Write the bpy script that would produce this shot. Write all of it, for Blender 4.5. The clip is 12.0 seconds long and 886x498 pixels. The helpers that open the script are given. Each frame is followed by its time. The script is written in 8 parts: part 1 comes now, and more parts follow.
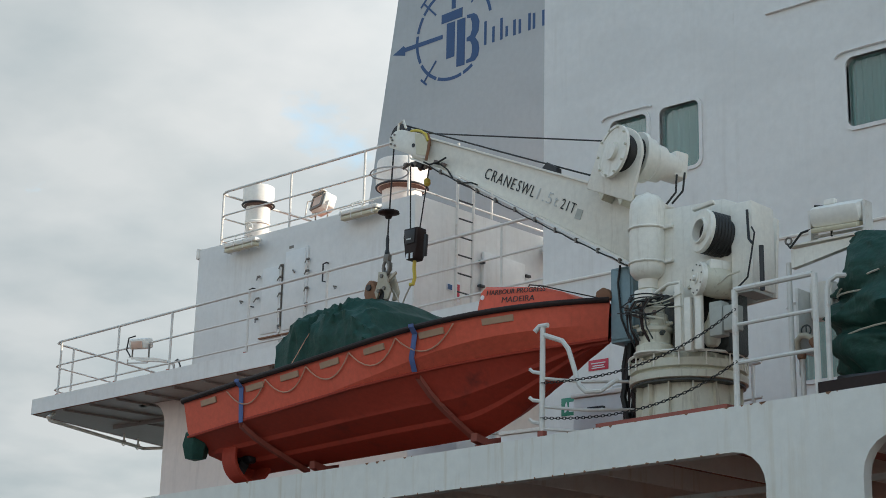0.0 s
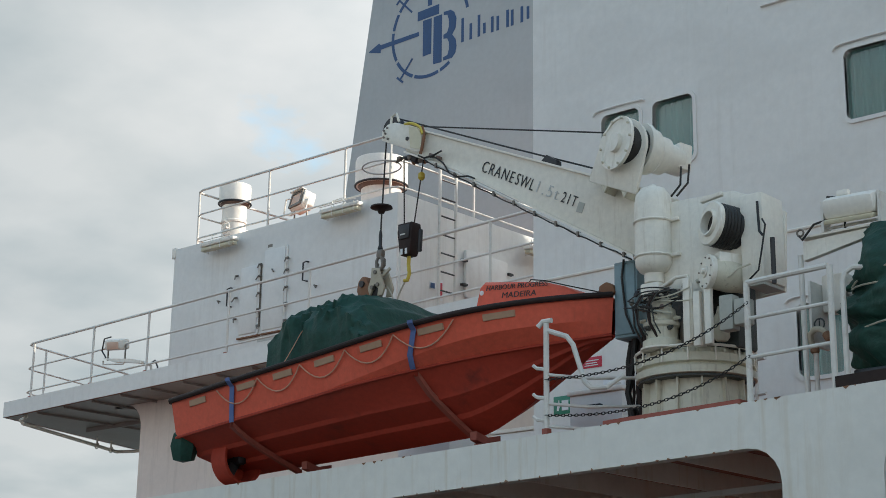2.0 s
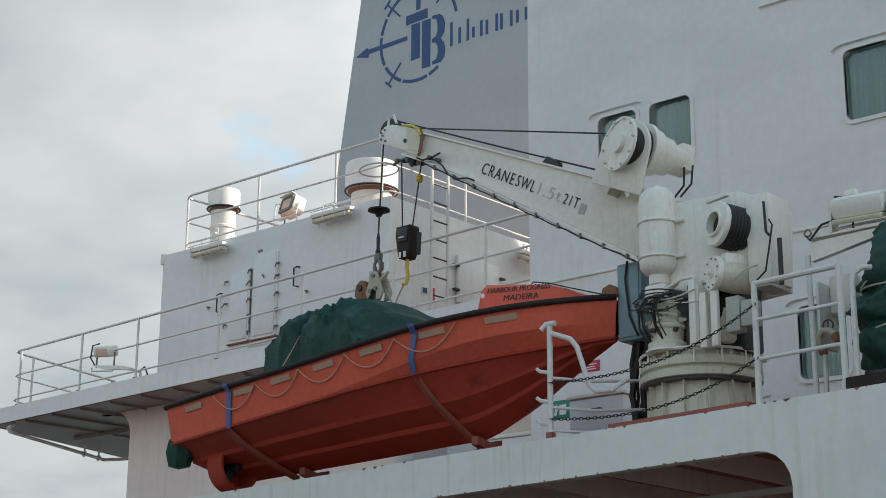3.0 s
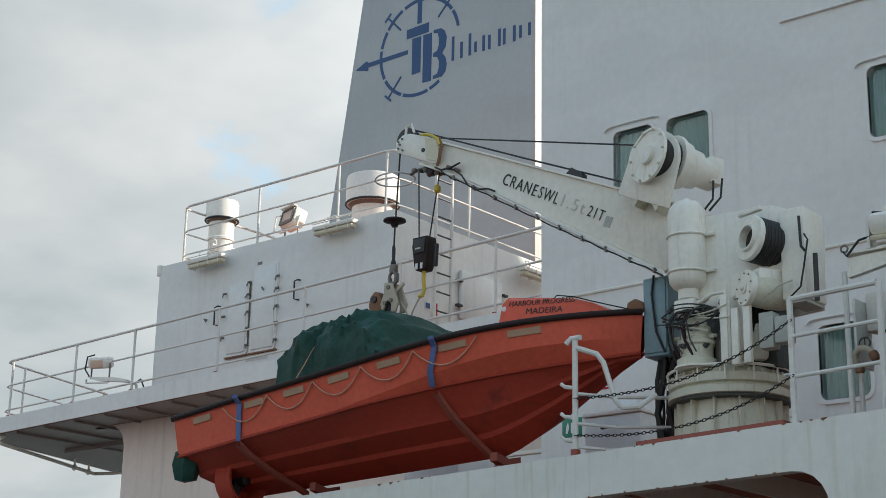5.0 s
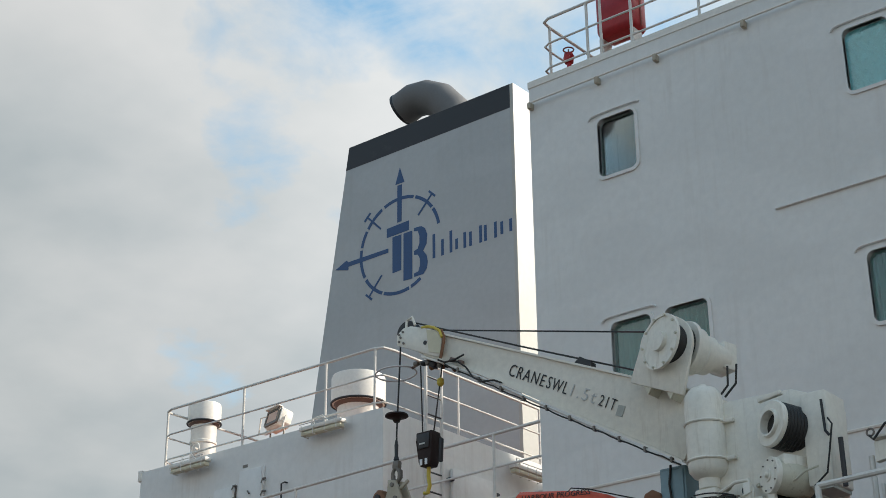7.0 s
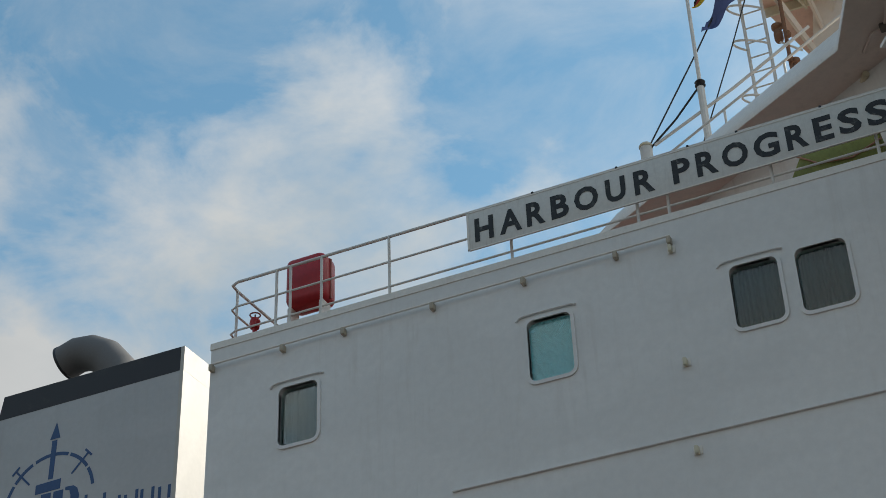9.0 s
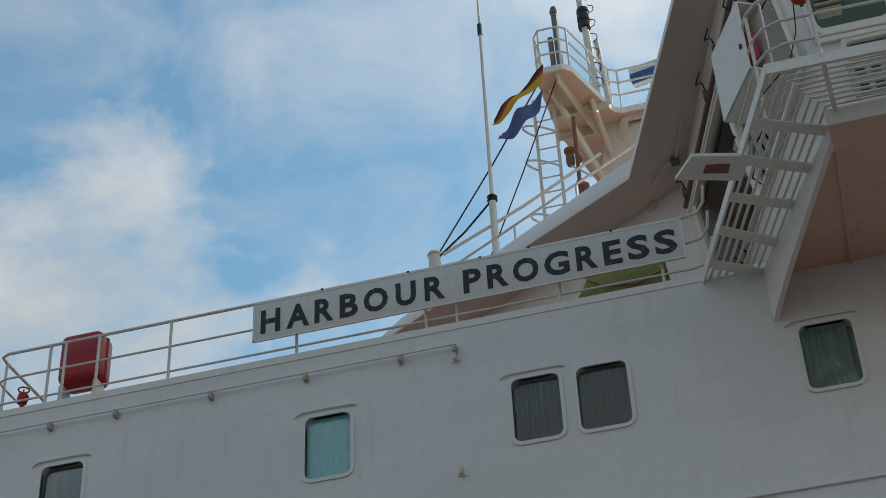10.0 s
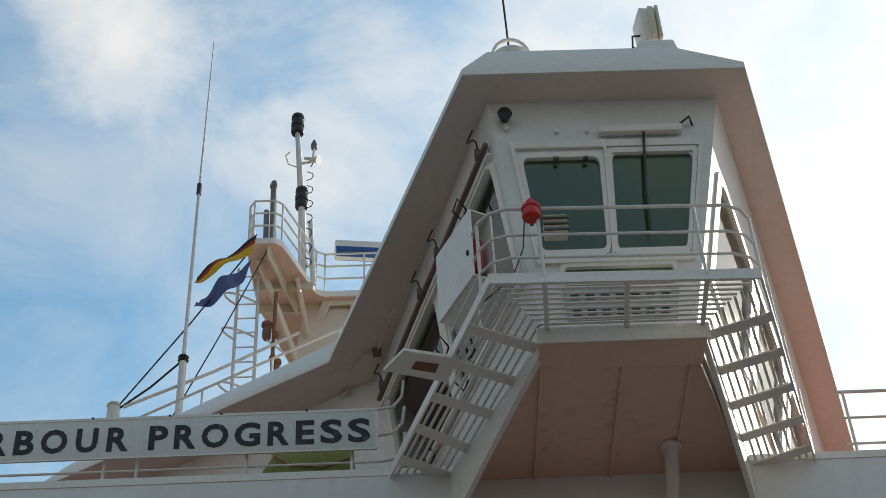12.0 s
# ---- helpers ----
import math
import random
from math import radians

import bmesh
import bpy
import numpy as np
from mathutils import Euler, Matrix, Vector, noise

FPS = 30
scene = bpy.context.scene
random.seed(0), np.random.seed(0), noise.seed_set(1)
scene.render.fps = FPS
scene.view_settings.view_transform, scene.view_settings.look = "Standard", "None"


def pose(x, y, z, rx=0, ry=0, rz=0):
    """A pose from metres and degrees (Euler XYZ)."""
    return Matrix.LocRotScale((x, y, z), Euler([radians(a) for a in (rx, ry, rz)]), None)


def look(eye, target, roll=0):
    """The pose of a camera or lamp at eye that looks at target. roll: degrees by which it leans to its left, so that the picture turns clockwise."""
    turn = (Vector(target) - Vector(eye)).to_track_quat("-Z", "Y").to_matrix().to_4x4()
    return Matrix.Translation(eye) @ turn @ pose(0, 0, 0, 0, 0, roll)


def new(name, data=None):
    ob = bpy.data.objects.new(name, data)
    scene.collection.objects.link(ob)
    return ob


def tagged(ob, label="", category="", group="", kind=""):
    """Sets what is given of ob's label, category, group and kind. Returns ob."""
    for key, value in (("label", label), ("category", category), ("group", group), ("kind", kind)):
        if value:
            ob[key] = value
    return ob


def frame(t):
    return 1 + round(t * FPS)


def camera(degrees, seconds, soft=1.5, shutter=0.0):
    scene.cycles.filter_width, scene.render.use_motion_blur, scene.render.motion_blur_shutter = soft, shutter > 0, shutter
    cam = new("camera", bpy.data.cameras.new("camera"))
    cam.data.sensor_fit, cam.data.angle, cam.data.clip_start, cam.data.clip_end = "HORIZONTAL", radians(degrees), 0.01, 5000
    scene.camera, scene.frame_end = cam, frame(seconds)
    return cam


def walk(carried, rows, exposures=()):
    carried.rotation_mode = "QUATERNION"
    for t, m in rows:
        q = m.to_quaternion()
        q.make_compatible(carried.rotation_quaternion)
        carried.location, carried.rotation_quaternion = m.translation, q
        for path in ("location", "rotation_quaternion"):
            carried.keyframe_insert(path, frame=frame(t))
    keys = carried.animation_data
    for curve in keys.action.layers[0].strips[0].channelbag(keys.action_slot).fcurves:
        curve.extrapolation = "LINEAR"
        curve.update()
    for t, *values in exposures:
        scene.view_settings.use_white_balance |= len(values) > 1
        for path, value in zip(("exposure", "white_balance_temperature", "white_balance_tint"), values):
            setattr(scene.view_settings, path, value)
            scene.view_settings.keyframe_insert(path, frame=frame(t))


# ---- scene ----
cam = camera(30.9, 12.0, soft=0.55)
PATH = [
    (0, 12.533, -15.138, 1.578, 105.476, -1.309, 42.968),
    (0.5, 12.403, -15.138, 1.578, 105.700, -0.912, 42.689),
    (1, 12.271, -15.138, 1.578, 105.676, -0.809, 42.528),
    (1.5, 12.139, -15.138, 1.578, 105.858, -0.790, 42.149),
    (2, 12.006, -15.138, 1.578, 105.633, -0.758, 41.559),
    (2.5, 11.872, -15.138, 1.578, 105.699, -0.651, 41.211),
    (3, 11.739, -15.138, 1.578, 105.904, -0.356, 40.905),
    (5, 11.205, -15.138, 1.578, 106.664, -1.026, 39.869),
    (5.5, 11.073, -15.138, 1.578, 106.915, -1.110, 39.610),
    (6, 10.942, -15.138, 1.578, 107.361, -0.810, 39.543),
    (6.5, 10.812, -15.138, 1.578, 109.980, -0.047, 39.675),
    (6.7, 10.760, -15.138, 1.578, 111.689, 0.249, 39.768),
    (8.3, 10.353, -15.138, 1.578, 120.615, 2.309, 31.361),
    (8.5, 10.304, -15.138, 1.578, 121.458, 2.193, 29.616),
    (9, 10.181, -15.138, 1.578, 123.605, 1.906, 25.551),
    (9.5, 10.060, -15.138, 1.578, 125.266, 1.797, 21.279),
    (10, 9.942, -15.138, 1.578, 126.910, 2.406, 15.903),
    (10.5, 9.826, -15.138, 1.578, 128.386, 2.686, 11.615),
    (11, 9.712, -15.138, 1.578, 128.880, 2.794, 6.777),
    (11.5, 9.602, -15.138, 1.578, 130.232, 2.408, 3.799),
    (12, 9.494, -15.138, 1.578, 132.757, 2.258, 0.544),
]
EXPOSURES = [(0, 0.76), (3, 0.72), (6.2, 0.68), (8.3, -0.04), (10.5, -0.04), (12, 0.03)]
walk(cam, [(t, pose(*p)) for t, *p in PATH], EXPOSURES)

# ---- sky and sun ----
SUN_AZ, SUN_EL = radians(43), radians(30)          # azimuth from +x towards +y
SUN_DIR = Vector((math.cos(SUN_EL) * math.cos(SUN_AZ), math.cos(SUN_EL) * math.sin(SUN_AZ), math.sin(SUN_EL)))


class Nodes:
    """A small wrapper to write node trees shortly."""

    def __init__(self, tree):
        self.t = tree
        tree.nodes.clear()

    def add(self, kind, inputs=None):
        n = self.t.nodes.new(kind)
        for k, v in (inputs or {}).items():
            if isinstance(v, bpy.types.NodeSocket):
                self.t.links.new(v, n.inputs[k])
            else:
                n.inputs[k].default_value = v
        return n

    def math(self, op, a, b=0.0, clamp=False):
        n = self.add("ShaderNodeMath", {0: a, 1: b})
        n.operation, n.use_clamp = op, clamp
        return n.outputs[0]

    def mix(self, fac, a, b, blend="MIX"):
        n = self.t.nodes.new("ShaderNodeMix")
        n.data_type, n.blend_type = "RGBA", blend
        for k, v in ((0, fac), (6, a), (7, b)):
            if isinstance(v, bpy.types.NodeSocket):
                self.t.links.new(v, n.inputs[k])
            else:
                n.inputs[k].default_value = v if k == 0 or len(v) == 4 else (*v, 1)
        return n.outputs[2]

    def ramp(self, fac, stops):
        n = self.add("ShaderNodeValToRGB", {0: fac})
        els = n.color_ramp.elements
        while len(els) < len(stops):
            els.new(0.5)
        for e, (p, c) in zip(els, stops):
            e.position, e.color = p, (*c, 1) if isinstance(c, tuple) else (c, c, c, 1)
        return n.outputs[0]

    def noise(self, vector, scale, detail=4.0, rough=0.55, distortion=0.0):
        ins = {"Scale": scale, "Detail": detail, "Roughness": rough, "Distortion": distortion}
        if vector is not None:
            ins["Vector"] = vector
        return self.add("ShaderNodeTexNoise", ins).outputs[0]


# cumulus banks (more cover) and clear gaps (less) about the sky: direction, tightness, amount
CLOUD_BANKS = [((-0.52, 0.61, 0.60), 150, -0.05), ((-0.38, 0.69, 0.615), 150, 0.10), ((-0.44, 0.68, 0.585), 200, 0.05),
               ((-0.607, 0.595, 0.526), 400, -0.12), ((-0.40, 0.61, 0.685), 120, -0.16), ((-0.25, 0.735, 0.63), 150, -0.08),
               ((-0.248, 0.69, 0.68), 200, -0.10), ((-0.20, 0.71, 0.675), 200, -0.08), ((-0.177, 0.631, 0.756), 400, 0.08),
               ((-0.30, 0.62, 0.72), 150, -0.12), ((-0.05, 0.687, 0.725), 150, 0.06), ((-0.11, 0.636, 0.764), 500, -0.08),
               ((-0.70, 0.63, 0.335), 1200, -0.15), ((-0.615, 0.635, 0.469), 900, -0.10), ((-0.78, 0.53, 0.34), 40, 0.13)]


def build_sky():
    world = bpy.data.worlds.new("sky")
    scene.world = world
    world.use_nodes = True
    n = Nodes(world.node_tree)
    tex = n.add("ShaderNodeTexSky")
    tex.sky_type, tex.sun_disc, tex.sun_elevation, tex.sun_rotation = "NISHITA", False, SUN_EL, radians(90) - SUN_AZ
    tex.air_density, tex.dust_density, tex.ozone_density = 1.0, 0.6, 1.4
    sky = tex.outputs[0]
    sky = n.mix(1.0, sky, (0.160, 0.212, 0.192), "MULTIPLY")
    d = n.add("ShaderNodeTexCoord").outputs["Generated"]
    xyz = n.add("ShaderNodeSeparateXYZ", {0: d})
    x, y, z = xyz.outputs
    depth = n.math("ADD", n.math("MAXIMUM", z, 0.0), 0.22)
    flat = n.add("ShaderNodeCombineXYZ", {0: n.math("DIVIDE", x, depth), 1: n.math("DIVIDE", y, depth), 2: 1.9}).outputs[0]
    big = n.noise(flat, 2.3, 10, 0.56, 0.15)
    # cloud cover thickens towards the horizon and towards the sun
    dot = n.add("ShaderNodeVectorMath", {0: d, 1: SUN_DIR})
    dot.operation = "DOT_PRODUCT"
    near_sun = n.math("MAXIMUM", dot.outputs["Value"], 0.0)
    glare = n.math("POWER", near_sun, 9.0)
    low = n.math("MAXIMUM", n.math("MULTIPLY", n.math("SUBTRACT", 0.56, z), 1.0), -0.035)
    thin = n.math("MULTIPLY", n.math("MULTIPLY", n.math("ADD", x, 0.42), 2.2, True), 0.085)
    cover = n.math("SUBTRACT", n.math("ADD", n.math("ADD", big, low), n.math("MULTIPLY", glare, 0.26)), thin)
    wisps = n.noise(flat, 7.5, 8, 0.62, 0.4)
    cover = n.math("ADD", cover, n.math("ADD", n.math("MULTIPLY", n.math("SUBTRACT", big, 0.5), 0.25), n.math("MULTIPLY", n.math("SUBTRACT", wisps, 0.5), 0.22)))
    ragged = n.add("ShaderNodeTexNoise", {"Vector": d, "Scale": 6.0, "Detail": 5.0, "Roughness": 0.6}).outputs["Color"]
    ragged = n.add("ShaderNodeVectorMath", {0: ragged, 1: (0.5, 0.5, 0.5)})
    ragged.operation = "SUBTRACT"
    drift = n.add("ShaderNodeVectorMath", {0: ragged.outputs[0], 1: (0.16, 0.16, 0.16), 2: d})
    drift.operation = "MULTIPLY_ADD"
    drift = n.add("ShaderNodeVectorMath", {0: drift.outputs[0]})
    drift.operation = "NORMALIZE"
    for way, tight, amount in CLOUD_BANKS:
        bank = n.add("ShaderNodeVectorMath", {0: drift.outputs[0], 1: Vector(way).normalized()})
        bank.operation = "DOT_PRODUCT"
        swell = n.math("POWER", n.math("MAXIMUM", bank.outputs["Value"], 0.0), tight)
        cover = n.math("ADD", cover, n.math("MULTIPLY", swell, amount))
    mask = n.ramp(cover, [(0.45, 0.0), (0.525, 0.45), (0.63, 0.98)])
    shade = n.noise(flat, 3.4, 5, 0.5)
    cloud = n.ramp(shade, [(0.3, (0.58, 0.63, 0.645)), (0.62, (0.84, 0.845, 0.835))])
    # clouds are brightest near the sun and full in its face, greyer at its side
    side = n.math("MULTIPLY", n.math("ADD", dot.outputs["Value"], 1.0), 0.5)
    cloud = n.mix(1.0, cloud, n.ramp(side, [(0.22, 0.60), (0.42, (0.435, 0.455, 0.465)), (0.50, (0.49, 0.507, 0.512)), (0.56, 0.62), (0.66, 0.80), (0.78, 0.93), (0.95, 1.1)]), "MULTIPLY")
    veil = n.math("MULTIPLY", n.ramp(n.math("ADD", n.math("MULTIPLY", wisps, 0.6), n.math("MULTIPLY", shade, 0.4)), [(0.44, 0.0), (0.68, 0.75)]), 0.65)
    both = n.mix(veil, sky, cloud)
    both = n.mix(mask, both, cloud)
    both = n.mix(n.math("MULTIPLY", glare, 1.0, True), both, (1.5, 1.47, 1.4))
    bg = n.add("ShaderNodeBackground", {0: both, 1: 1.0})
    n.add("ShaderNodeOutputWorld", {0: bg.outputs[0]})
    lamp = bpy.data.lights.new("sun", "SUN")
    lamp.energy, lamp.angle, lamp.color = 3.4, radians(0.6), (1.0, 0.93, 0.82)
    ob = new("sun", lamp)
    ob.matrix_world = look(SUN_DIR * 60, (0, 0, 0))


build_sky()

# ---- materials ----
MATS = {}


def material(name, color, rough=0.5, metal=0.0, dirt=None, dirt_amount=0.0, dirt_scale=2.0, streak=False, grain=0.06,
             grain_scale=18.0, bump=0.0, bump_scale=40.0, coat=0.0, spread=0.0, shine=0.5):
    """Paint, metal, rope or cloth: base colour with fine grain, larger blotches of dirt, optional run-down streaks and relief."""
    m = bpy.data.materials.new(name)
    m.use_nodes = True
    n = Nodes(m.node_tree)
    pos = n.add("ShaderNodeNewGeometry").outputs["Position"]
    fine = n.noise(pos, grain_scale, 5, 0.6)
    lo, hi = [tuple(max(0, c * k) for c in color) for k in (1 - grain, 1 + grain)]
    col = n.ramp(fine, [(0.3, lo), (0.7, hi)])
    broad = n.noise(pos, 0.7, 4, 0.6)
    col = n.mix(n.math("MULTIPLY", n.math("SUBTRACT", broad, 0.5), 0.25), col, tuple(c * 0.8 for c in color))
    if spread:
        r = n.add("ShaderNodeObjectInfo").outputs["Random"]
        col = n.mix(n.math("MULTIPLY", r, spread), col, tuple(c * 0.6 for c in color))
    if dirt:
        v = pos
        if streak:
            v = n.add("ShaderNodeMapping", {0: pos, "Scale": (6.0, 6.0, 0.55)}).outputs[0]
        spots = n.ramp(n.noise(v, dirt_scale, 6, 0.65), [(0.56, 0.0), (0.74, 1.0)])
        where = n.ramp(n.noise(pos, 0.55, 3, 0.5), [(0.4, 0.15), (0.62, 1.0)])
        col = n.mix(n.math("MULTIPLY", n.math("MULTIPLY", spots, where), dirt_amount), col, dirt)
    ins = {"Base Color": col, "Metallic": metal, "Roughness": n.math("ADD", rough - 0.06, n.math("MULTIPLY", fine, 0.12)), "Coat Weight": coat, "Specular IOR Level": shine}
    if bump:
        ins["Normal"] = n.add("ShaderNodeBump", {"Height": n.noise(pos, bump_scale, 4, 0.6), "Strength": bump, "Distance": 0.02}).outputs[0]
    b = n.add("ShaderNodeBsdfPrincipled", ins)
    n.add("ShaderNodeOutputMaterial", {0: b.outputs[0]})
    MATS[name] = m
    return m


def plate_paint(name, color, dirt, amount, wobble=0.18):
    """Painted ship plate: shallow buckles between frames, rust and grime runs."""
    m = bpy.data.materials.new(name)
    m.use_nodes = True
    n = Nodes(m.node_tree)
    pos = n.add("ShaderNodeNewGeometry").outputs["Position"]
    fine = n.noise(pos, 9, 6, 0.6)
    col = n.ramp(fine, [(0.3, tuple(c * 0.95 for c in color)), (0.7, tuple(c * 1.03 for c in color))])
    runs = n.add("ShaderNodeMapping", {0: pos, "Scale": (4.5, 4.5, 0.35)}).outputs[0]
    stain = n.math("MULTIPLY", n.ramp(n.noise(runs, 1.6, 6, 0.62), [(0.52, 0.0), (0.8, 1.0)]), n.ramp(n.noise(pos, 0.5, 3, 0.5), [(0.42, 0.0), (0.65, 1.0)]))
    col = n.mix(n.math("MULTIPLY", stain, amount), col, dirt)
    patch = n.ramp(n.noise(n.add("ShaderNodeMapping", {0: pos, "Scale": (0.5, 0.5, 1.3)}).outputs[0], 0.9, 2, 0.4), [(0.48, 0.0), (0.56, 1.0)])
    col = n.mix(n.math("MULTIPLY", patch, 0.16), col, tuple(c * 0.72 for c in color))
    specks = n.ramp(n.noise(pos, 26, 3, 0.5), [(0.72, 0.0), (0.78, 1.0)])
    col = n.mix(n.math("MULTIPLY", n.math("MULTIPLY", specks, stain), 0.8), col, (0.22, 0.10, 0.05))
    sheets = n.noise(n.add("ShaderNodeMapping", {0: pos, "Scale": (1.5, 1.5, 0.9)}).outputs[0], 1.1, 2, 0.4)
    normal = n.add("ShaderNodeBump", {"Height": sheets, "Strength": wobble, "Distance": 0.12}).outputs[0]
    normal = n.add("ShaderNodeBump", {"Height": fine, "Strength": 0.06, "Distance": 0.02, "Normal": normal}).outputs[0]
    b = n.add("ShaderNodeBsdfPrincipled", {"Base Color": col, "Roughness": 0.42, "Normal": normal})
    n.add("ShaderNodeOutputMaterial", {0: b.outputs[0]})
    MATS[name] = m
    return m


def glass(name, tint):
    m = bpy.data.materials.new(name)
    m.use_nodes = True
    n = Nodes(m.node_tree)
    wave = n.add("ShaderNodeBump", {"Height": n.noise(n.add("ShaderNodeNewGeometry").outputs["Position"], 1.3, 2, 0.4), "Strength": 0.05, "Distance": 0.05}).outputs[0]
    clear = n.add("ShaderNodeBsdfTransparent", {0: (*tint, 1)})
    gloss = n.add("ShaderNodeBsdfGlossy", {"Color": (1, 1, 1, 1), "Roughness": 0.03, "Normal": wave})
    fac = n.add("ShaderNodeFresnel", {"IOR": 1.5, "Normal": wave}).outputs[0]
    mix = n.add("ShaderNodeMixShader", {0: fac, 1: clear.outputs[0], 2: gloss.outputs[0]})
    n.add("ShaderNodeOutputMaterial", {0: mix.outputs[0]})
    MATS[name] = m
    return m


WHITE = plate_paint("white_plate", (0.79, 0.775, 0.735), (0.42, 0.34, 0.26), 0.35)
HULL_WHITE = plate_paint("shell_plate", (0.76, 0.745, 0.68), (0.46, 0.33, 0.15), 1.0)
FUNNEL_GREY = plate_paint("funnel_grey", (0.46, 0.475, 0.47), (0.33, 0.32, 0.30), 0.3, 0.1)
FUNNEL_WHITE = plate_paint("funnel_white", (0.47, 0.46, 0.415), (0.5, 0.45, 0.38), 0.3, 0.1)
TRIM = material("white_trim", (0.83, 0.79, 0.71), 0.4, dirt=(0.42, 0.28, 0.17), dirt_amount=0.35, dirt_scale=5.0)
RAIL = material("rail_paint", (0.71, 0.68, 0.62), 0.42, dirt=(0.36, 0.17, 0.08), dirt_amount=0.45, dirt_scale=7.0)
CRANE = material("crane_paint", (0.82, 0.775, 0.675), 0.4, dirt=(0.40, 0.31, 0.20), dirt_amount=0.4, dirt_scale=3.0, streak=True, bump=0.08)
CRANE_OLD = material("aged_crane_paint", (0.64, 0.60, 0.475), 0.5, dirt=(0.22, 0.16, 0.09), dirt_amount=0.95, dirt_scale=4.0, streak=True, bump=0.15)
DECK_RED = material("deck_red", (0.36, 0.145, 0.10), 0.75, dirt=(0.2, 0.13, 0.1), dirt_amount=0.5, bump=0.2)
RED_EDGE = material("red_deck_edge", (0.30, 0.075, 0.05), 0.6, dirt=(0.12, 0.07, 0.05), dirt_amount=0.6, dirt_scale=6)
# Pink tint puts warm light bounced off the red deck into the colour.
SOFFIT = plate_paint("bounce_tinted_soffit", (0.75, 0.50, 0.38), (0.33, 0.22, 0.17), 0.5, 0.12)
# Paler tint carrying the sun bounce under the roof, and shade on wall_below_poop.
SOFFIT_GREY = plate_paint("baked_light_soffit", (0.78, 0.68, 0.61), (0.3, 0.24, 0.2), 0.4, 0.12)
# Darker grey holds the shade under the aft deck's overhang.
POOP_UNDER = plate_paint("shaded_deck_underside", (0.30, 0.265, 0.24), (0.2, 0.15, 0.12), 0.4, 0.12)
MACHINE = material("oily_machinery", (0.055, 0.062, 0.055), 0.5, 0.2, dirt=(0.2, 0.18, 0.14), dirt_amount=0.6, dirt_scale=9, bump=0.4)
ORANGE = material("boat_orange", (0.72, 0.128, 0.075), 0.42, dirt=(0.30, 0.09, 0.05), dirt_amount=0.5, dirt_scale=2.5, streak=True, bump=0.05, grain=0.08, shine=0.25)
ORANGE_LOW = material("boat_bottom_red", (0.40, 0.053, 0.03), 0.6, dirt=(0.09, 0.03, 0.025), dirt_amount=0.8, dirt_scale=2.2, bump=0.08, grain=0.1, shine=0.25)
RUBBER = material("black_rubber", (0.030, 0.018, 0.015), 0.6, bump=0.15, grain=0.2, shine=0.25)
BLACK = material("black_paint", (0.02, 0.02, 0.022), 0.45, grain=0.2)
BAND_BLACK = material("funnel_black", (0.018, 0.019, 0.022), 0.5, dirt=(0.07, 0.065, 0.06), dirt_amount=0.5)
WIRE = material("greased_wire", (0.03, 0.028, 0.025), 0.5, 0.3, bump=0.3, bump_scale=160)
TARP = material("green_tarp", (0.012, 0.058, 0.042), 0.62, dirt=(0.05, 0.10, 0.075), dirt_amount=0.55, dirt_scale=5, bump=1.0, bump_scale=7, grain=0.22, shine=0.35)
BLUE = material("blue_strap", (0.11, 0.17, 0.38), 0.7, dirt=(0.05, 0.06, 0.12), dirt_amount=0.5, dirt_scale=8, bump=0.3, bump_scale=120)
LOGO_BLUE = material("logo_blue", (0.018, 0.07, 0.19), 0.45, grain=0.1)
LETTER = material("black_letters", (0.014, 0.015, 0.015), 0.5, dirt=(0.4, 0.4, 0.36), dirt_amount=0.4, dirt_scale=12)
FADED = material("faded_letters", (0.55, 0.55, 0.52), 0.5)
BOX_BLUE = material("grey_blue_enamel", (0.20, 0.30, 0.33), 0.4, dirt=(0.25, 0.2, 0.15), dirt_amount=0.5, dirt_scale=6)
RED = material("signal_red", (0.42, 0.02, 0.025), 0.4, grain=0.12, dirt=(0.2, 0.02, 0.02), dirt_amount=0.4)
LAMP_RED = material("lamp_red", (0.62, 0.035, 0.02), 0.35)
YELLOW = material("yellow_paint", (0.62, 0.47, 0.06), 0.5, dirt=(0.3, 0.2, 0.08), dirt_amount=0.5)
GLAND = material("stained_bracket_paint", (0.46, 0.40, 0.30), 0.55, dirt=(0.26, 0.17, 0.09), dirt_amount=0.7, dirt_scale=9)
GLAND_GREY = material("grey_vent_paint", (0.42, 0.42, 0.37), 0.55, dirt=(0.2, 0.17, 0.12), dirt_amount=0.5, dirt_scale=8)
OLIVE = material("olive_cover", (0.30, 0.31, 0.08), 0.7, bump=0.3, bump_scale=12, grain=0.15)
STEEL = material("worn_steel", (0.20, 0.18, 0.155), 0.5, 0.6, dirt=(0.17, 0.08, 0.04), dirt_amount=0.7, dirt_scale=9, bump=0.3)
RUST = material("rusty_steel", (0.24, 0.115, 0.06), 0.8, dirt=(0.45, 0.38, 0.3), dirt_amount=0.5, dirt_scale=10, bump=0.4)
SOOT = material("sooty_exhaust", (0.16, 0.155, 0.15), 0.7, dirt=(0.2, 0.19, 0.18), dirt_amount=0.5, dirt_scale=1.5)
CREAM = material("cream_plastic", (0.66, 0.60, 0.43), 0.4, dirt=(0.3, 0.22, 0.12), dirt_amount=0.4, dirt_scale=8)
DARK_IN = material("shade_toned_interior", (0.20, 0.20, 0.13), 0.8)
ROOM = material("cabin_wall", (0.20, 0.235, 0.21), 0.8)
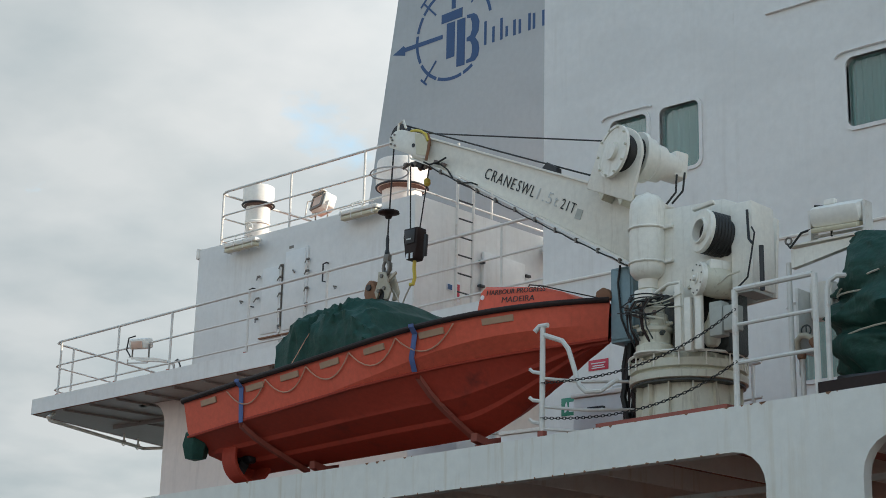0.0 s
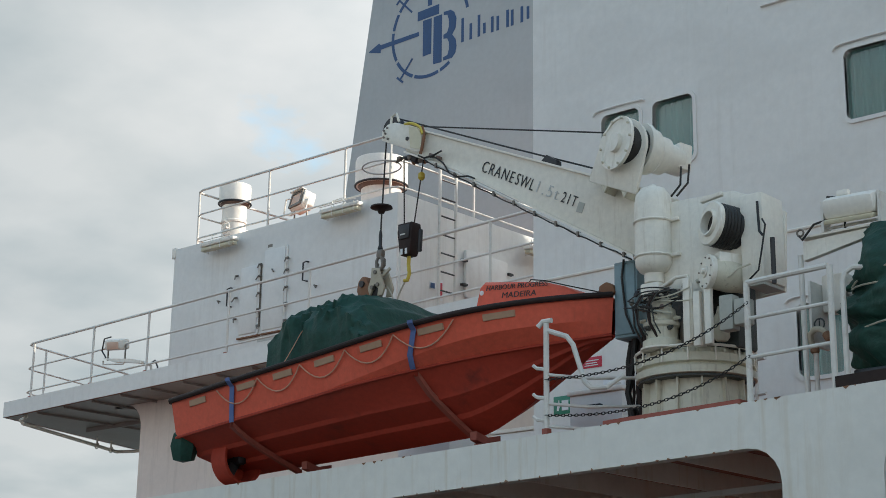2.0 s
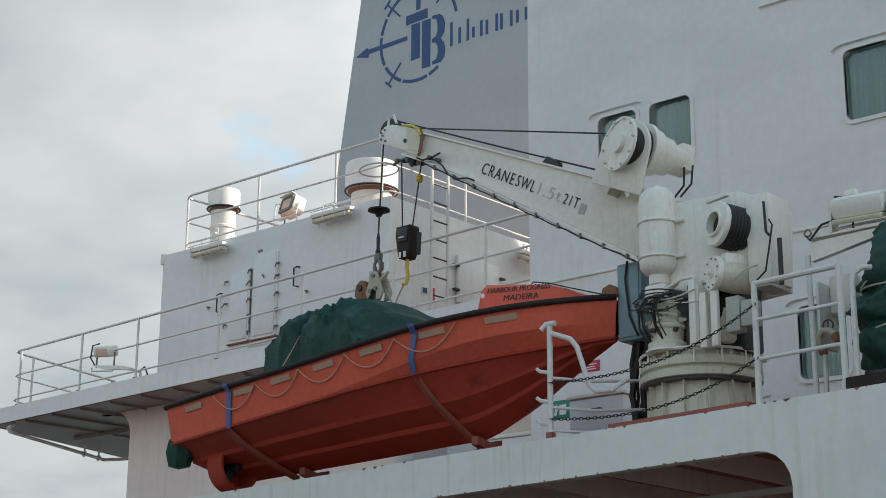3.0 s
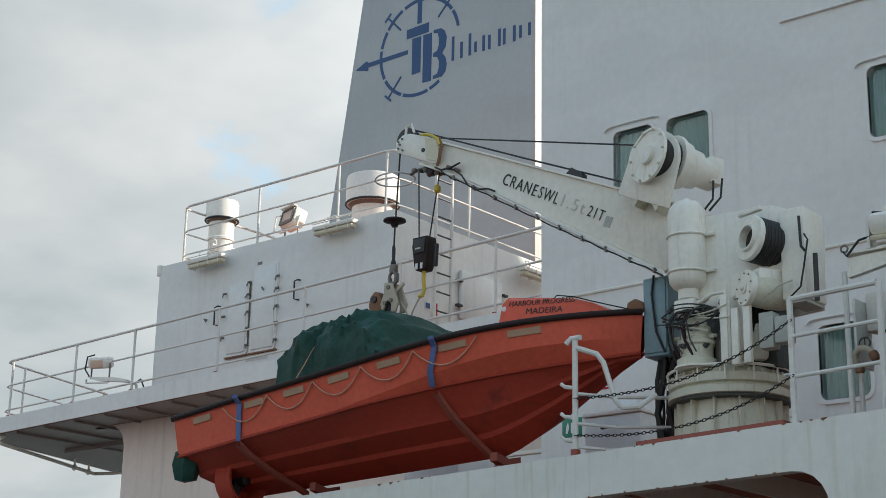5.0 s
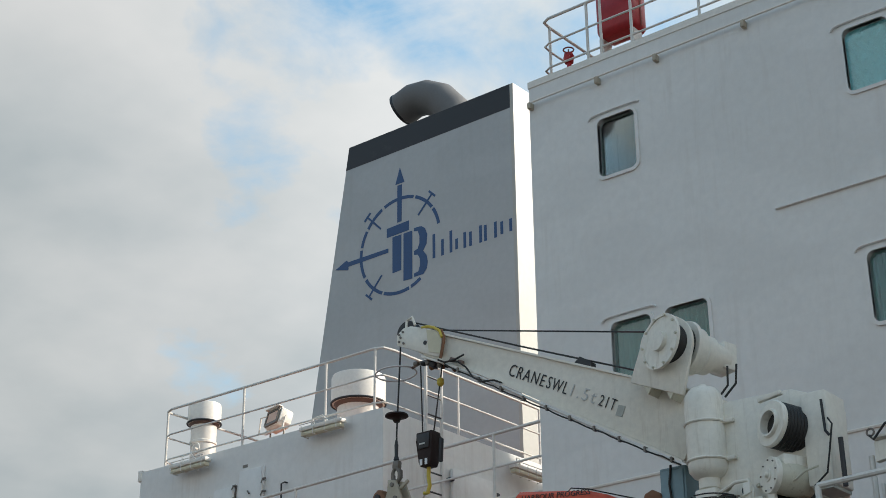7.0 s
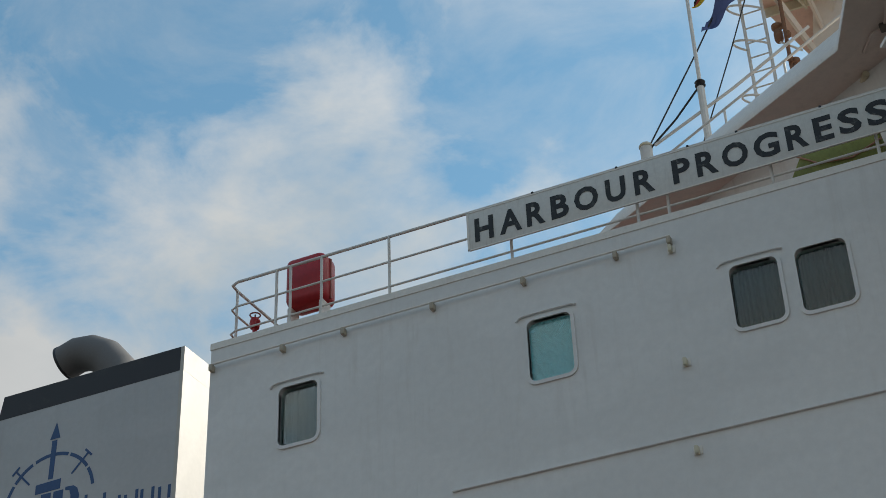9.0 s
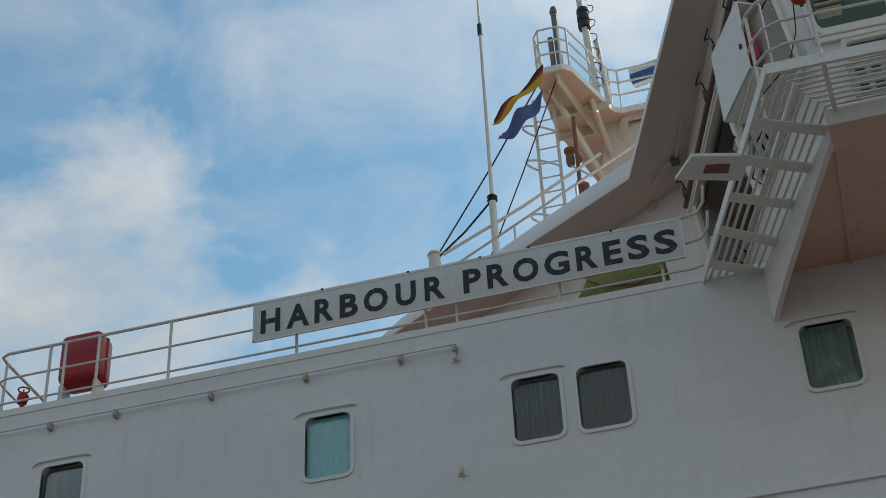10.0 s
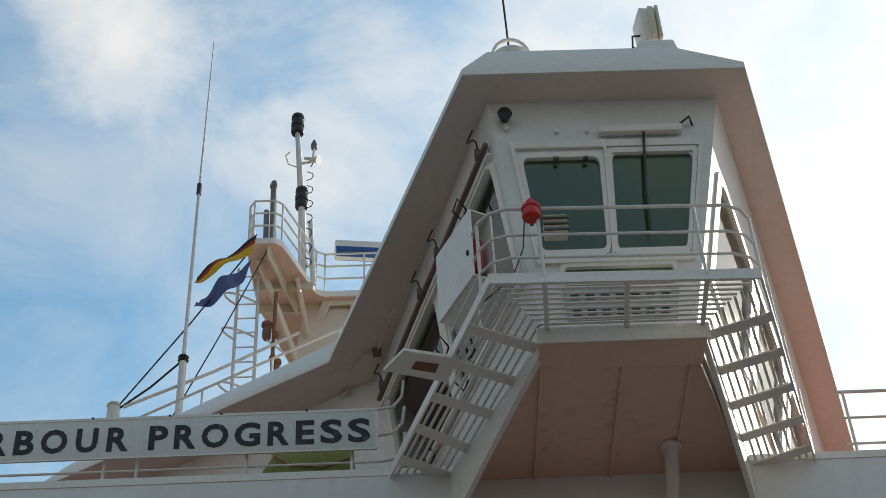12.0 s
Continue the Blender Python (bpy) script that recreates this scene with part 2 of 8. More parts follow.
CURTAIN = material("teal_curtain", (0.27, 0.46, 0.45), 0.85, bump=0.2, bump_scale=60)
DARK_CURTAIN = material("grey_curtain", (0.038, 0.075, 0.075), 0.85, bump=0.2, bump_scale=60)
BLIND = material("grey_green_blind", (0.42, 0.48, 0.42), 0.8, bump=0.2, bump_scale=60)
FOIL = material("light_blue_foil", (0.52, 0.93, 1.0), 0.32, bump=0.8, bump_scale=11)
REFLECT = material("grey_reflective_tape", (0.44, 0.28, 0.18), 0.5, dirt=(0.45, 0.16, 0.09), dirt_amount=0.5, dirt_scale=10)
OILY_BROWN = material("oily_brown_casing", (0.17, 0.115, 0.09), 0.5, dirt=(0.07, 0.05, 0.04), dirt_amount=0.6, dirt_scale=8, bump=0.2)
PALE_ROPE = material("pale_lashing", (0.50, 0.45, 0.36), 0.9, bump=0.5, bump_scale=150)
ROPE = material("weathered_rope", (0.62, 0.33, 0.22), 0.9, bump=0.5, bump_scale=150)
SIGN_WHITE = material("sign_board", (0.70, 0.69, 0.64), 0.5, dirt=(0.38, 0.33, 0.26), dirt_amount=0.4, dirt_scale=5, streak=True)
GREEN_SIGN = material("green_sign", (0.02, 0.22, 0.13), 0.4)
RED_SIGN = material("red_sign", (0.55, 0.03, 0.06), 0.4)
PAPER = material("white_notice", (0.75, 0.76, 0.76), 0.5)
FLAG_BLUE = material("blue_bunting", (0.09, 0.12, 0.27), 0.8, bump=0.3)
FLAG_YELLOW = material("yellow_bunting", (0.62, 0.42, 0.03), 0.8, bump=0.3)
FLAG_RED = material("red_bunting", (0.40, 0.04, 0.03), 0.8, bump=0.3)
FLAG_BLACK = material("black_bunting", (0.03, 0.03, 0.03), 0.8, bump=0.3)
RADAR_BLUE = material("radar_blue", (0.02, 0.09, 0.30), 0.4)
# Cream tint includes the warm reflected light on the mast's near side.
MAST_CREAM = plate_paint("mast_lit_cream", (0.78, 0.64, 0.50), (0.40, 0.24, 0.13), 0.5, 0.08)
GREY_PIPE = material("pale_pipe", (0.66, 0.62, 0.58), 0.5)
GLASS = glass("window_glass", (0.86, 0.93, 0.92))
DARK_GLASS = glass("wheelhouse_glass", (0.60, 0.70, 0.55))
CONCRETE = material("quay_concrete", (0.095, 0.092, 0.088), 0.85, dirt=(0.2, 0.19, 0.18), dirt_amount=0.5, dirt_scale=0.8, bump=0.3)
WATER = material("harbour_water", (0.035, 0.05, 0.05), 0.12, bump=0.5, bump_scale=0.9)

# ---- mesh helpers ----
ORIGIN = {}


def add_box(bm, x0, x1, y0, y1, z0, z1):
    v = [bm.verts.new((x, y, z)) for z in (z0, z1) for y in (y0, y1) for x in (x0, x1)]
    for f in ((0, 2, 3, 1), (4, 5, 7, 6), (0, 1, 5, 4), (2, 6, 7, 3), (0, 4, 6, 2), (1, 3, 7, 5)):
        bm.faces.new([v[i] for i in f])
    return v


def box(x0, x1, y0, y1, z0, z1, bevel=0.0, seg=2):
    bm = bmesh.new()
    add_box(bm, x0, x1, y0, y1, z0, z1)
    if bevel:
        bmesh.ops.bevel(bm, geom=bm.edges[:], offset=bevel, segments=seg, affect="EDGES", profile=0.5)
    return bm


def box_at(m, sx, sy, sz, bevel=0.0):
    """A box of the given sizes, centred, at the pose m."""
    bm = box(-sx / 2, sx / 2, -sy / 2, sy / 2, -sz / 2, sz / 2, bevel)
    bm.transform(m)
    return bm


def add_tube(bm, pts, r, seg=8, closed=False, r_end=None):
    pts = [Vector(p) for p in pts]
    n = len(pts)
    rings, side = [], None
    for i, p in enumerate(pts):
        a = pts[(i - 1) % n] if closed or i else p
        b = pts[(i + 1) % n] if closed or i < n - 1 else p
        d = (b - a).normalized()
        if side is None:
            side = d.orthogonal().normalized()
        side = (side - d * side.dot(d))
        side = side.normalized() if side.length > 1e-6 else d.orthogonal().normalized()
        up = d.cross(side)
        rad = r if r_end is None else r + (r_end - r) * i / (n - 1)
        rings.append([bm.verts.new(p + rad * (math.cos(k * math.tau / seg) * side + math.sin(k * math.tau / seg) * up)) for k in range(seg)])
    pairs = list(zip(rings, rings[1:])) + ([(rings[-1], rings[0])] if closed else [])
    for a, b in pairs:
        for k in range(seg):
            bm.faces.new((a[k], a[(k + 1) % seg], b[(k + 1) % seg], b[k]))
    if not closed:
        bm.faces.new(rings[0][::-1])
        bm.faces.new(rings[-1])
    return bm


def tube(pts, r, seg=8, closed=False, r_end=None):
    return add_tube(bmesh.new(), pts, r, seg, closed, r_end)


def add_lathe(bm, profile, m, seg=24):
    """Turns a profile of (radius, height) about the z axis of the pose m."""
    rings = []
    for r, z in profile:
        if r < 1e-5:
            rings.append([bm.verts.new(m @ Vector((0, 0, z)))])
        else:
            rings.append([bm.verts.new(m @ Vector((r * math.cos(k * math.tau / seg), r * math.sin(k * math.tau / seg), z))) for k in range(seg)])
    for a, b in zip(rings, rings[1:]):
        for k in range(seg):
            j = (k + 1) % seg
            if len(a) == 1 and len(b) == 1:
                continue
            if len(a) == 1:
                bm.faces.new((a[0], b[j], b[k]))
            elif len(b) == 1:
                bm.faces.new((a[k], a[j], b[0]))
            else:
                bm.faces.new((a[k], a[j], b[j], b[k]))
    if len(rings[0]) > 1:
        bm.faces.new(rings[0][::-1])
    if len(rings[-1]) > 1:
        bm.faces.new(rings[-1])
    return bm


def lathe(profile, m, seg=24):
    return add_lathe(bmesh.new(), profile, m, seg)


def along(p, d):
    """A pose at p whose z axis points along d."""
    return Matrix.Translation(p) @ Vector(d).to_track_quat("Z", "Y").to_matrix().to_4x4()


def rounded(x0, x1, z0, z1, r, seg=5):
    """The outline of a rounded rectangle, as (x, z)."""
    out = []
    for cx, cz, a0 in ((x1 - r, z1 - r, 0), (x0 + r, z1 - r, 90), (x0 + r, z0 + r, 180), (x1 - r, z0 + r, 270)):
        out += [(cx + r * math.cos(radians(a0 + 90 * k / seg)), cz + r * math.sin(radians(a0 + 90 * k / seg))) for k in range(seg + 1)]
    return out


def add_prism(bm, outline, place, w0, w1):
    """Extrudes a flat outline; place(u, v, w) gives the point in the world."""
    a = [bm.verts.new(place(u, v, w0)) for u, v in outline]
    b = [bm.verts.new(place(u, v, w1)) for u, v in outline]
    bm.faces.new(a)
    bm.faces.new(b[::-1])
    for k in range(len(a)):
        j = (k + 1) % len(a)
        bm.faces.new((a[k], b[k], b[j], a[j]))
    return bm


def xz(u, v, w):
    return (u, w, v)


def yz(u, v, w):
    return (w, u, v)


def xy(u, v, w):
    return (u, v, w)


def prism(outline, place, w0, w1, bevel=0.0):
    bm = add_prism(bmesh.new(), outline, place, w0, w1)
    if bevel:
        bmesh.ops.bevel(bm, geom=bm.edges[:], offset=bevel, segments=2, affect="EDGES", profile=0.5)
    return bm


def ring_plate(outer, holes, place, w0, w1):
    """A plate with openings that go through it."""
    bm = bmesh.new()
    loops = []
    for loop in (outer, *holes):
        vs = [bm.verts.new(place(u, v, w0)) for u, v in loop]
        loops.append([bm.edges.new((vs[k], vs[(k + 1) % len(vs)])) for k in range(len(vs))])
    bmesh.ops.triangle_fill(bm, use_beauty=True, use_dissolve=False, edges=[e for l in loops for e in l])
    back = bmesh.ops.extrude_face_region(bm, geom=bm.faces[:])
    shift = Vector(place(0, 0, w1)) - Vector(place(0, 0, w0))
    bmesh.ops.translate(bm, verts=[g for g in back["geom"] if isinstance(g, bmesh.types.BMVert)], vec=shift)
    return bm


def finish(bm, name, mat, angle=35):
    bmesh.ops.remove_doubles(bm, verts=bm.verts[:], dist=1e-5)
    bmesh.ops.recalc_face_normals(bm, faces=bm.faces[:])
    me = bpy.data.meshes.new(name)
    bm.to_mesh(me)
    bm.free()
    me.polygons.foreach_set("use_smooth", [True] * len(me.polygons))
    me.set_sharp_from_angle(angle=radians(angle))
    me.materials.append(mat)
    return me


def thing(name, at, label, category, group="", kind=""):
    ob = new(name)
    ob.location = at
    ob.empty_display_size = 0.1
    ORIGIN[ob.name] = Vector(at)
    return tagged(ob, label, category, group, kind)


def part(name, bm, mat, parent, label="", angle=35):
    o = ORIGIN[parent.name]
    bm.transform(Matrix.Translation(-o))
    ob = new(name, finish(bm, name, mat, angle))
    ob.parent = parent
    ORIGIN[ob.name] = o
    return tagged(ob, label)


def solid(name, bm, mat, label, category, group="", kind="", angle=35):
    """A thing that is one mesh, with its origin at its base."""
    lo = [min(v.co[k] for v in bm.verts) for k in range(3)]
    hi = [max(v.co[k] for v in bm.verts) for k in range(3)]
    o = Vector(((lo[0] + hi[0]) / 2, (lo[1] + hi[1]) / 2, lo[2]))
    bm.transform(Matrix.Translation(-o))
    ob = new(name, finish(bm, name, mat, angle))
    ob.location = o
    ORIGIN[ob.name] = o
    return tagged(ob, label, category, group, kind)


def lettering(text, size, m, extrude=0.004, squeeze=1.0, bold=0.0, align="LEFT", shear=0.0, space=1.0):
    """A bmesh of the text, lying in the xy plane of the pose m."""
    cu = bpy.data.curves.new("text", "FONT")
    cu.body, cu.size, cu.extrude, cu.offset, cu.align_x, cu.shear, cu.resolution_u = text, size, extrude, bold, align, shear, 3
    cu.space_character = space
    ob = bpy.data.objects.new("text", cu)
    scene.collection.objects.link(ob)
    me = bpy.data.meshes.new_from_object(ob.evaluated_get(bpy.context.evaluated_depsgraph_get()))
    bm = bmesh.new()
    bm.from_mesh(me)
    bpy.data.objects.remove(ob)
    bpy.data.curves.remove(cu)
    bpy.data.meshes.remove(me)
    bm.transform(m @ Matrix.Diagonal((squeeze, 1, 1, 1)))
    return bm


FACING = Matrix.Rotation(radians(90), 4, "X")       # text that reads on a wall facing -y

# ---- ground and hull ----
DECK = 12.1          # wheelhouse deck
POOP = 6.5           # deck of the aft house
ROOF = 15.3          # underside of the wheelhouse roof


def shell_top(x):
    """The boat deck's edge rises a little towards the bow."""
    return 3.71 + 0.031 * x


def sheared(bm, x_of=None):
    for v in bm.verts:
        v.co.z += 0.031 * v.co.x
    return bm


def build_hull():
    solid("water", box(-2500, 2500, -6.0, 2500, -1.7, -1.5), WATER, "dark rippled harbour water under the ship", "water", kind="structure")
    # Unseen quay, added for the light it bounces up the ship's side.
    solid("ground_quay", box(-2500, 2500, -2500, -6.2, -1.9, 0.0), CONCRETE, "unseen grey concrete quay alongside the ship, added for bounced light", "quay", kind="structure")
    holes = [rounded(0.95, 5.73, 1.0, 3.33, 0.3), rounded(6.58, 11.2, 1.0, 3.33, 0.3), rounded(12.1, 17.0, 1.0, 3.33, 0.3)]
    bm = ring_plate([(-14, -1.6), (30, -1.6), (30, 3.70), (-14, 3.70)], holes, xz, -4.15, -4.03)
    solid("wall_shell", sheared(bm), HULL_WHITE, "white painted ship side plating with rounded openings and rust runs", "hull side", kind="structure")
    bm = bmesh.new()
    add_box(bm, -14, 30, -4.02, 0.4, 3.56, 3.70)
    solid("floor_boat_deck", sheared(bm), DECK_RED, "red-brown painted steel boat deck", "deck", kind="structure")
    bm = bmesh.new()
    for k in range(14):
        add_box(bm, 0.6 + k * 0.8, 0.62 + k * 0.8, -4.02, -0.6, 3.36, 3.559)
    add_box(bm, -2, 22, -2.2, -2.15, 3.30, 3.355)
    solid("beam_row", sheared(bm), HULL_WHITE, "white painted deck beams under the boat deck", "deck beams", kind="structure")
    solid("wall_side_passage", sheared(box(-14, 30, -0.6, -0.45, -1.05, 3.55)), SOFFIT, "inner bulkhead behind the shell openings, dim brown light in its colour", "bulkhead", kind="structure")
    solid("floor_passage", box(-14, 30, -4.02, -0.61, 0.6, 0.7), DECK_RED, "red-brown passage deck behind the shell openings", "deck", kind="structure")
    bm = bmesh.new()
    add_box(bm, 4.0, 5.35, -4.10, -3.9, 3.702, 3.745)
    solid("trim_red_edge", sheared(bm), RED_EDGE, "red painted waterway bar along the boat deck edge", "deck edge", kind="structure")
    bm = bmesh.new()
    add_box(bm, 6.22, 9.6, -4.14, -3.2, 3.702, 3.79)
    solid("trim_raft_seat", sheared(bm), RUBBER, "dark worn base bar under the covered bundle", "base bar", kind="structure")
    # drips of rust and scuppers along the edge
    bm = bmesh.new()
    for k in range(34):
        x = random.uniform(-1.7, 10.4)
        w, h = random.uniform(0.01, 0.05), random.uniform(0.003, 0.022)
        add_prism(bm, [(x, 3.702), (x + w, 3.702), (x + w * 0.8, 3.702 - h * 0.5), (x + w * 0.45, 3.70 - h), (x + w * 0.1, 3.702 - h * 0.6)], xz, -4.1535, -4.149)
    for k in range(22):
        x = 1.3 + k * 0.19 + random.uniform(-0.09, 0.09)
        w, h = random.uniform(0.01, 0.05), random.uniform(0.006, 0.022)
        add_prism(bm, [(x, 3.329), (x + w * 0.3, 3.329 + h), (x + w * 0.8, 3.329 + h * 0.6), (x + w, 3.329), (x + w * 0.5, 3.323)], xz, -4.1535, -4.149)
    solid("rust_marks", sheared(bm), RUST, "small rust marks on the deck edge", "rust marks", kind="stuff")


build_hull()

# ---- accommodation block ----
ROW_A = [(1.04, 1.59, 0), (4.39, 4.94, 1), (6.85, 7.40, 2), (7.60, 8.17, 2), (10.08, 10.65, 5), (13.36, 13.93, 3)]
ROW_B = [(1.08, 1.64, 4), (1.83, 2.40, 4), (4.355, 4.915, 4), (5.12, 5.67, 4)]
ROW_C = [(3.63, 4.20, 4)]
WINDOWS = [(a, b, 10.43, 11.235, k) for a, b, k in ROW_A] + [(a, b, 7.67, 8.485, k) for a, b, k in ROW_B] + [(a, b, 4.92, 5.72, k) for a, b, k in ROW_C]


def build_window(n, x0, x1, z0, z1, look_of):
    label = ["white framed cabin window with a dark curtain", "white framed cabin window covered inside with light blue foil",
             "white framed cabin window with a pleated grey curtain", "white framed cabin window, dark inside", "white framed cabin window with a teal curtain", "white framed cabin window with a drawn grey-green blind"][look_of]
    w = thing(f"window_{n}", ((x0 + x1) / 2, 0, z0), label, "window", kind="structure")
    part("window_frame", ring_plate(rounded(x0 - 0.045, x1 + 0.045, z0 - 0.045, z1 + 0.045, 0.13), [rounded(x0, x1, z0, z1, 0.085)], xz, -0.022, 0.05), WHITE, w)
    pane = part("pane", prism(rounded(x0 - 0.01, x1 + 0.01, z0 - 0.01, z1 + 0.01, 0.085), xz, 0.055, 0.061), GLASS, w)
    pane.visible_shadow = False
    # gutter above
    mid, top = (x0 + x1) / 2, z1 + 0.085
    pts = [(x0 - 0.13, -0.02, top - 0.055), (x0 - 0.09, -0.02, top - 0.015), (x0 - 0.02, -0.02, top), (mid, -0.02, top + 0.005), (x1 + 0.03, -0.02, top), (x1 + 0.08, -0.02, top - 0.02)]
    if n not in (4, 8, 10):
        part("gutter", tube(pts, 0.014, 6), WHITE, w)
    bm = bmesh.new()
    cols = 60 if look_of != 1 else 80
    rows = []
    for j in range(2 if look_of != 1 else 90):
        z = z0 - 0.05 + (z1 - z0 + 0.1) * j / (1 if look_of != 1 else 89)
        row = []
        for i in range(cols + 1):
            x = x0 - 0.06 + (x1 - x0 + 0.12) * i / cols
            if look_of == 1:
                y = 0.084 + 0.010 * noise.noise(Vector((x * 8, z * 5, 3))) - 0.018 * (1 - abs(noise.noise(Vector((x * 9 + z * 4, z * 6, 6))))) ** 6 - 0.010 * (1 - abs(noise.noise(Vector((x * 17 - z * 8, z * 15, 2))))) ** 6
            else:
                y = 0.125 + 0.022 * math.sin(x * 95 + 1.5 * math.sin(x * 13 + n)) + 0.01 * math.sin(x * 41)
            row.append(bm.verts.new((x, y, z)))
        rows.append(row)
    for a, b in zip(rows, rows[1:]):
        for i in range(cols):
            bm.faces.new((a[i], a[i + 1], b[i + 1], b[i]))
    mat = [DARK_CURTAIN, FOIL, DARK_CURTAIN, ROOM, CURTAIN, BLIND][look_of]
    solid_at = part("curtain" if look_of != 1 else "foil_sheet", bm, mat, w, "", 80)
    return solid_at


def build_block():
    holes = [rounded(a, b, c, d, 0.085) for a, b, c, d, _ in WINDOWS]
    bm = ring_plate([(0, 3.7), (24, 4.3), (24, DECK), (0, DECK)], holes, xz, 0.0, 0.12)
    solid("wall_starboard", bm, WHITE, "white painted steel accommodation side wall with rounded cabin windows", "wall", kind="structure")
    solid("wall_aft", box(0.0, 0.12, 0.124, 14, 3.7, DECK), WHITE, "white painted aft end wall of the accommodation", "wall", kind="structure")
    solid("wall_fore", box(23.88, 24, 0.124, 14, 4.3, DECK), WHITE, "white painted forward end wall of the accommodation", "wall", kind="structure")
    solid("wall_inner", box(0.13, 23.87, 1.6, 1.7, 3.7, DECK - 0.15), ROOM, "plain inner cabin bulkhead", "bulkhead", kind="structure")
    for n, z in enumerate((6.5, 9.3)):
        solid("floor_cabin_deck", box(0.13, 23.87, 0.13, 1.59, z - 0.1, z), ROOM, "plain cabin deck inside", "deck", kind="structure")
    solid("floor_wheelhouse_deck", box(0, 24, 0.0, 14, DECK, DECK + 0.03), DECK_RED, "red-brown painted open deck round the wheelhouse", "deck", kind="structure")
    solid("trim_deck_edge", box(-0.01, 24, -0.012, 0.03, DECK - 0.02, DECK + 0.075), TRIM, "white flat bar along the deck edge", "edge bar", kind="structure")
    bm = bmesh.new()
    add_prism(bm, [(-0.034, 9.309), (-0.028, 9.315), (-0.001, 9.317), (-0.001, 9.291), (-0.028, 9.293), (-0.034, 9.299)], yz, 3.36, 23.9)
    solid("trim_weld_upper", bm, WHITE, "half-round bar welded along the wall", "half-round bar", kind="structure")
    solid("trim_weld_lower", tube([(0.02, -0.006, 6.55), (23.9, -0.006, 6.65)], 0.02, 6), TRIM, "half-round bar welded along the wall at deck height", "half-round bar", kind="structure")
    for n, w in enumerate(WINDOWS):
        build_window(n + 1, *w)
    # faint seams of the plates
    bm = bmesh.new()
    for x in (2.9, 6.05, 9.4):
        add_box(bm, x, x + 0.012, -0.0025, 0.0, 4.4, 12.0)
    solid("trim_plate_seams", bm, WHITE, "faint weld seams between the wall plates", "weld seams", kind="structure")


build_block()


def build_fire_pipe():
    p = thing("wall_pipe", (0, -0.05, 11.82), "thin white pipe on small brackets along the top of the wall", "pipe")
    part("pipe", tube([(0.02, 0.35, 11.80), (0.0, 0.1, 11.81), (0.0, -0.03, 11.82), (0.05, -0.07, 11.825), (6.25, -0.07, 11.835)], 0.014, 8), TRIM, p)
    for x in (0.05, 1.1, 1.97, 3.2, 4.4, 5.57, 6.23):
        bm = box(x - 0.026, x + 0.026, -0.09, 0.0, 11.735, 11.83, 0.01)
        part("bracket", bm, GLAND, p)
    for x, z in ((6.23, 11.68), (6.23, 10.19), (6.23, 9.12), (6.24, 8.02), (12.2, 8.6)):
        b = thing("wall_bracket", (x, 0, z), "small rusty padeye bracket on the white wall", "bracket", "padeyes on the wall")
        part("plate", box(x - 0.05, x + 0.05, -0.015, 0.0, z - 0.05, z + 0.05, 0.005), TRIM, b)
        part("stub", box(x - 0.02, x + 0.02, -0.09, -0.014, z - 0.06, z + 0.03, 0.006), CREAM, b)


build_fire_pipe()


def railing(name, pts, posts, heights, label, group, r=0.021, r_mid=0.015, feet=0.0, lean=0.0, mat=None):
    """A rail of tubes over a line of base points; posts: distances along it."""
    mat = mat or RAIL
    pts = [Vector(p) for p in pts]
    cum = [0.0]
    for a, b in zip(pts, pts[1:]):
        cum.append(cum[-1] + (b - a).length)

    def at(s):
        for k in range(len(pts) - 1):
            if s <= cum[k + 1] or k == len(pts) - 2:
                return pts[k].lerp(pts[k + 1], (s - cum[k]) / (cum[k + 1] - cum[k]))

    t = thing(name, pts[0], label, "railing", group)
    for k, h in enumerate(heights):
        part("top_rail" if k == len(heights) - 1 else "mid_rail", tube([p + Vector((0, 0, h)) for p in pts], r if k == len(heights) - 1 else r_mid, 8), mat, t)
    for s in posts:
        p = at(s)
        part("post", tube([p, p + Vector((0, 0, heights[-1]))], r * 0.95, 8), mat, t)
        if feet:
            part("foot", box(p.x - 0.03, p.x + 0.03, p.y - 0.035, p.y - 0.02, p.z - 0.01, p.z + 0.06), RED_EDGE, t, "red-brown painted foot")
    return t


# rail of the wheelhouse deck, bending round the aft corner
z0 = DECK + 0.075
railing("deck_railing", [(0.25, 3.5, z0), (0.2, 0.25, z0), (0.22, 0.10, z0), (0.32, 0.05, z0), (9.05, 0.05, z0)],
        [0.05, 1.7, 3.25, 4.12, 4.33, 4.79, 5.77, 7.44, 9.07, 9.45, 10.7, 11.92], (0.14, 0.51, 0.89), "white three-bar tubular railing along the deck edge", "white deck railings")
# rails that bend up towards the wing gallery
t = thing("rail_bend", (9.05, 0.05, z0), "bent white tube ends of the deck railing beside the gallery", "railing", "white deck railings")
for h in (0.14, 0.51, 0.89):
    part("tube", tube([(9.051, 0.05, z0 + h), (9.22, 0.03, z0 + h + 0.02), (9.32, -0.05, z0 + h + 0.1), (9.35, -0.12, z0 + h + 0.28)], 0.018, 8), RAIL, t)
railing("deck_railing", [(14.45, 0.05, z0), (23.5, 0.05, z0)], [0.1, 1.6, 3.1, 4.6, 6.1, 7.6, 9.0], (0.14, 0.51, 0.89), "white three-bar tubular railing along the deck edge", "white deck railings")


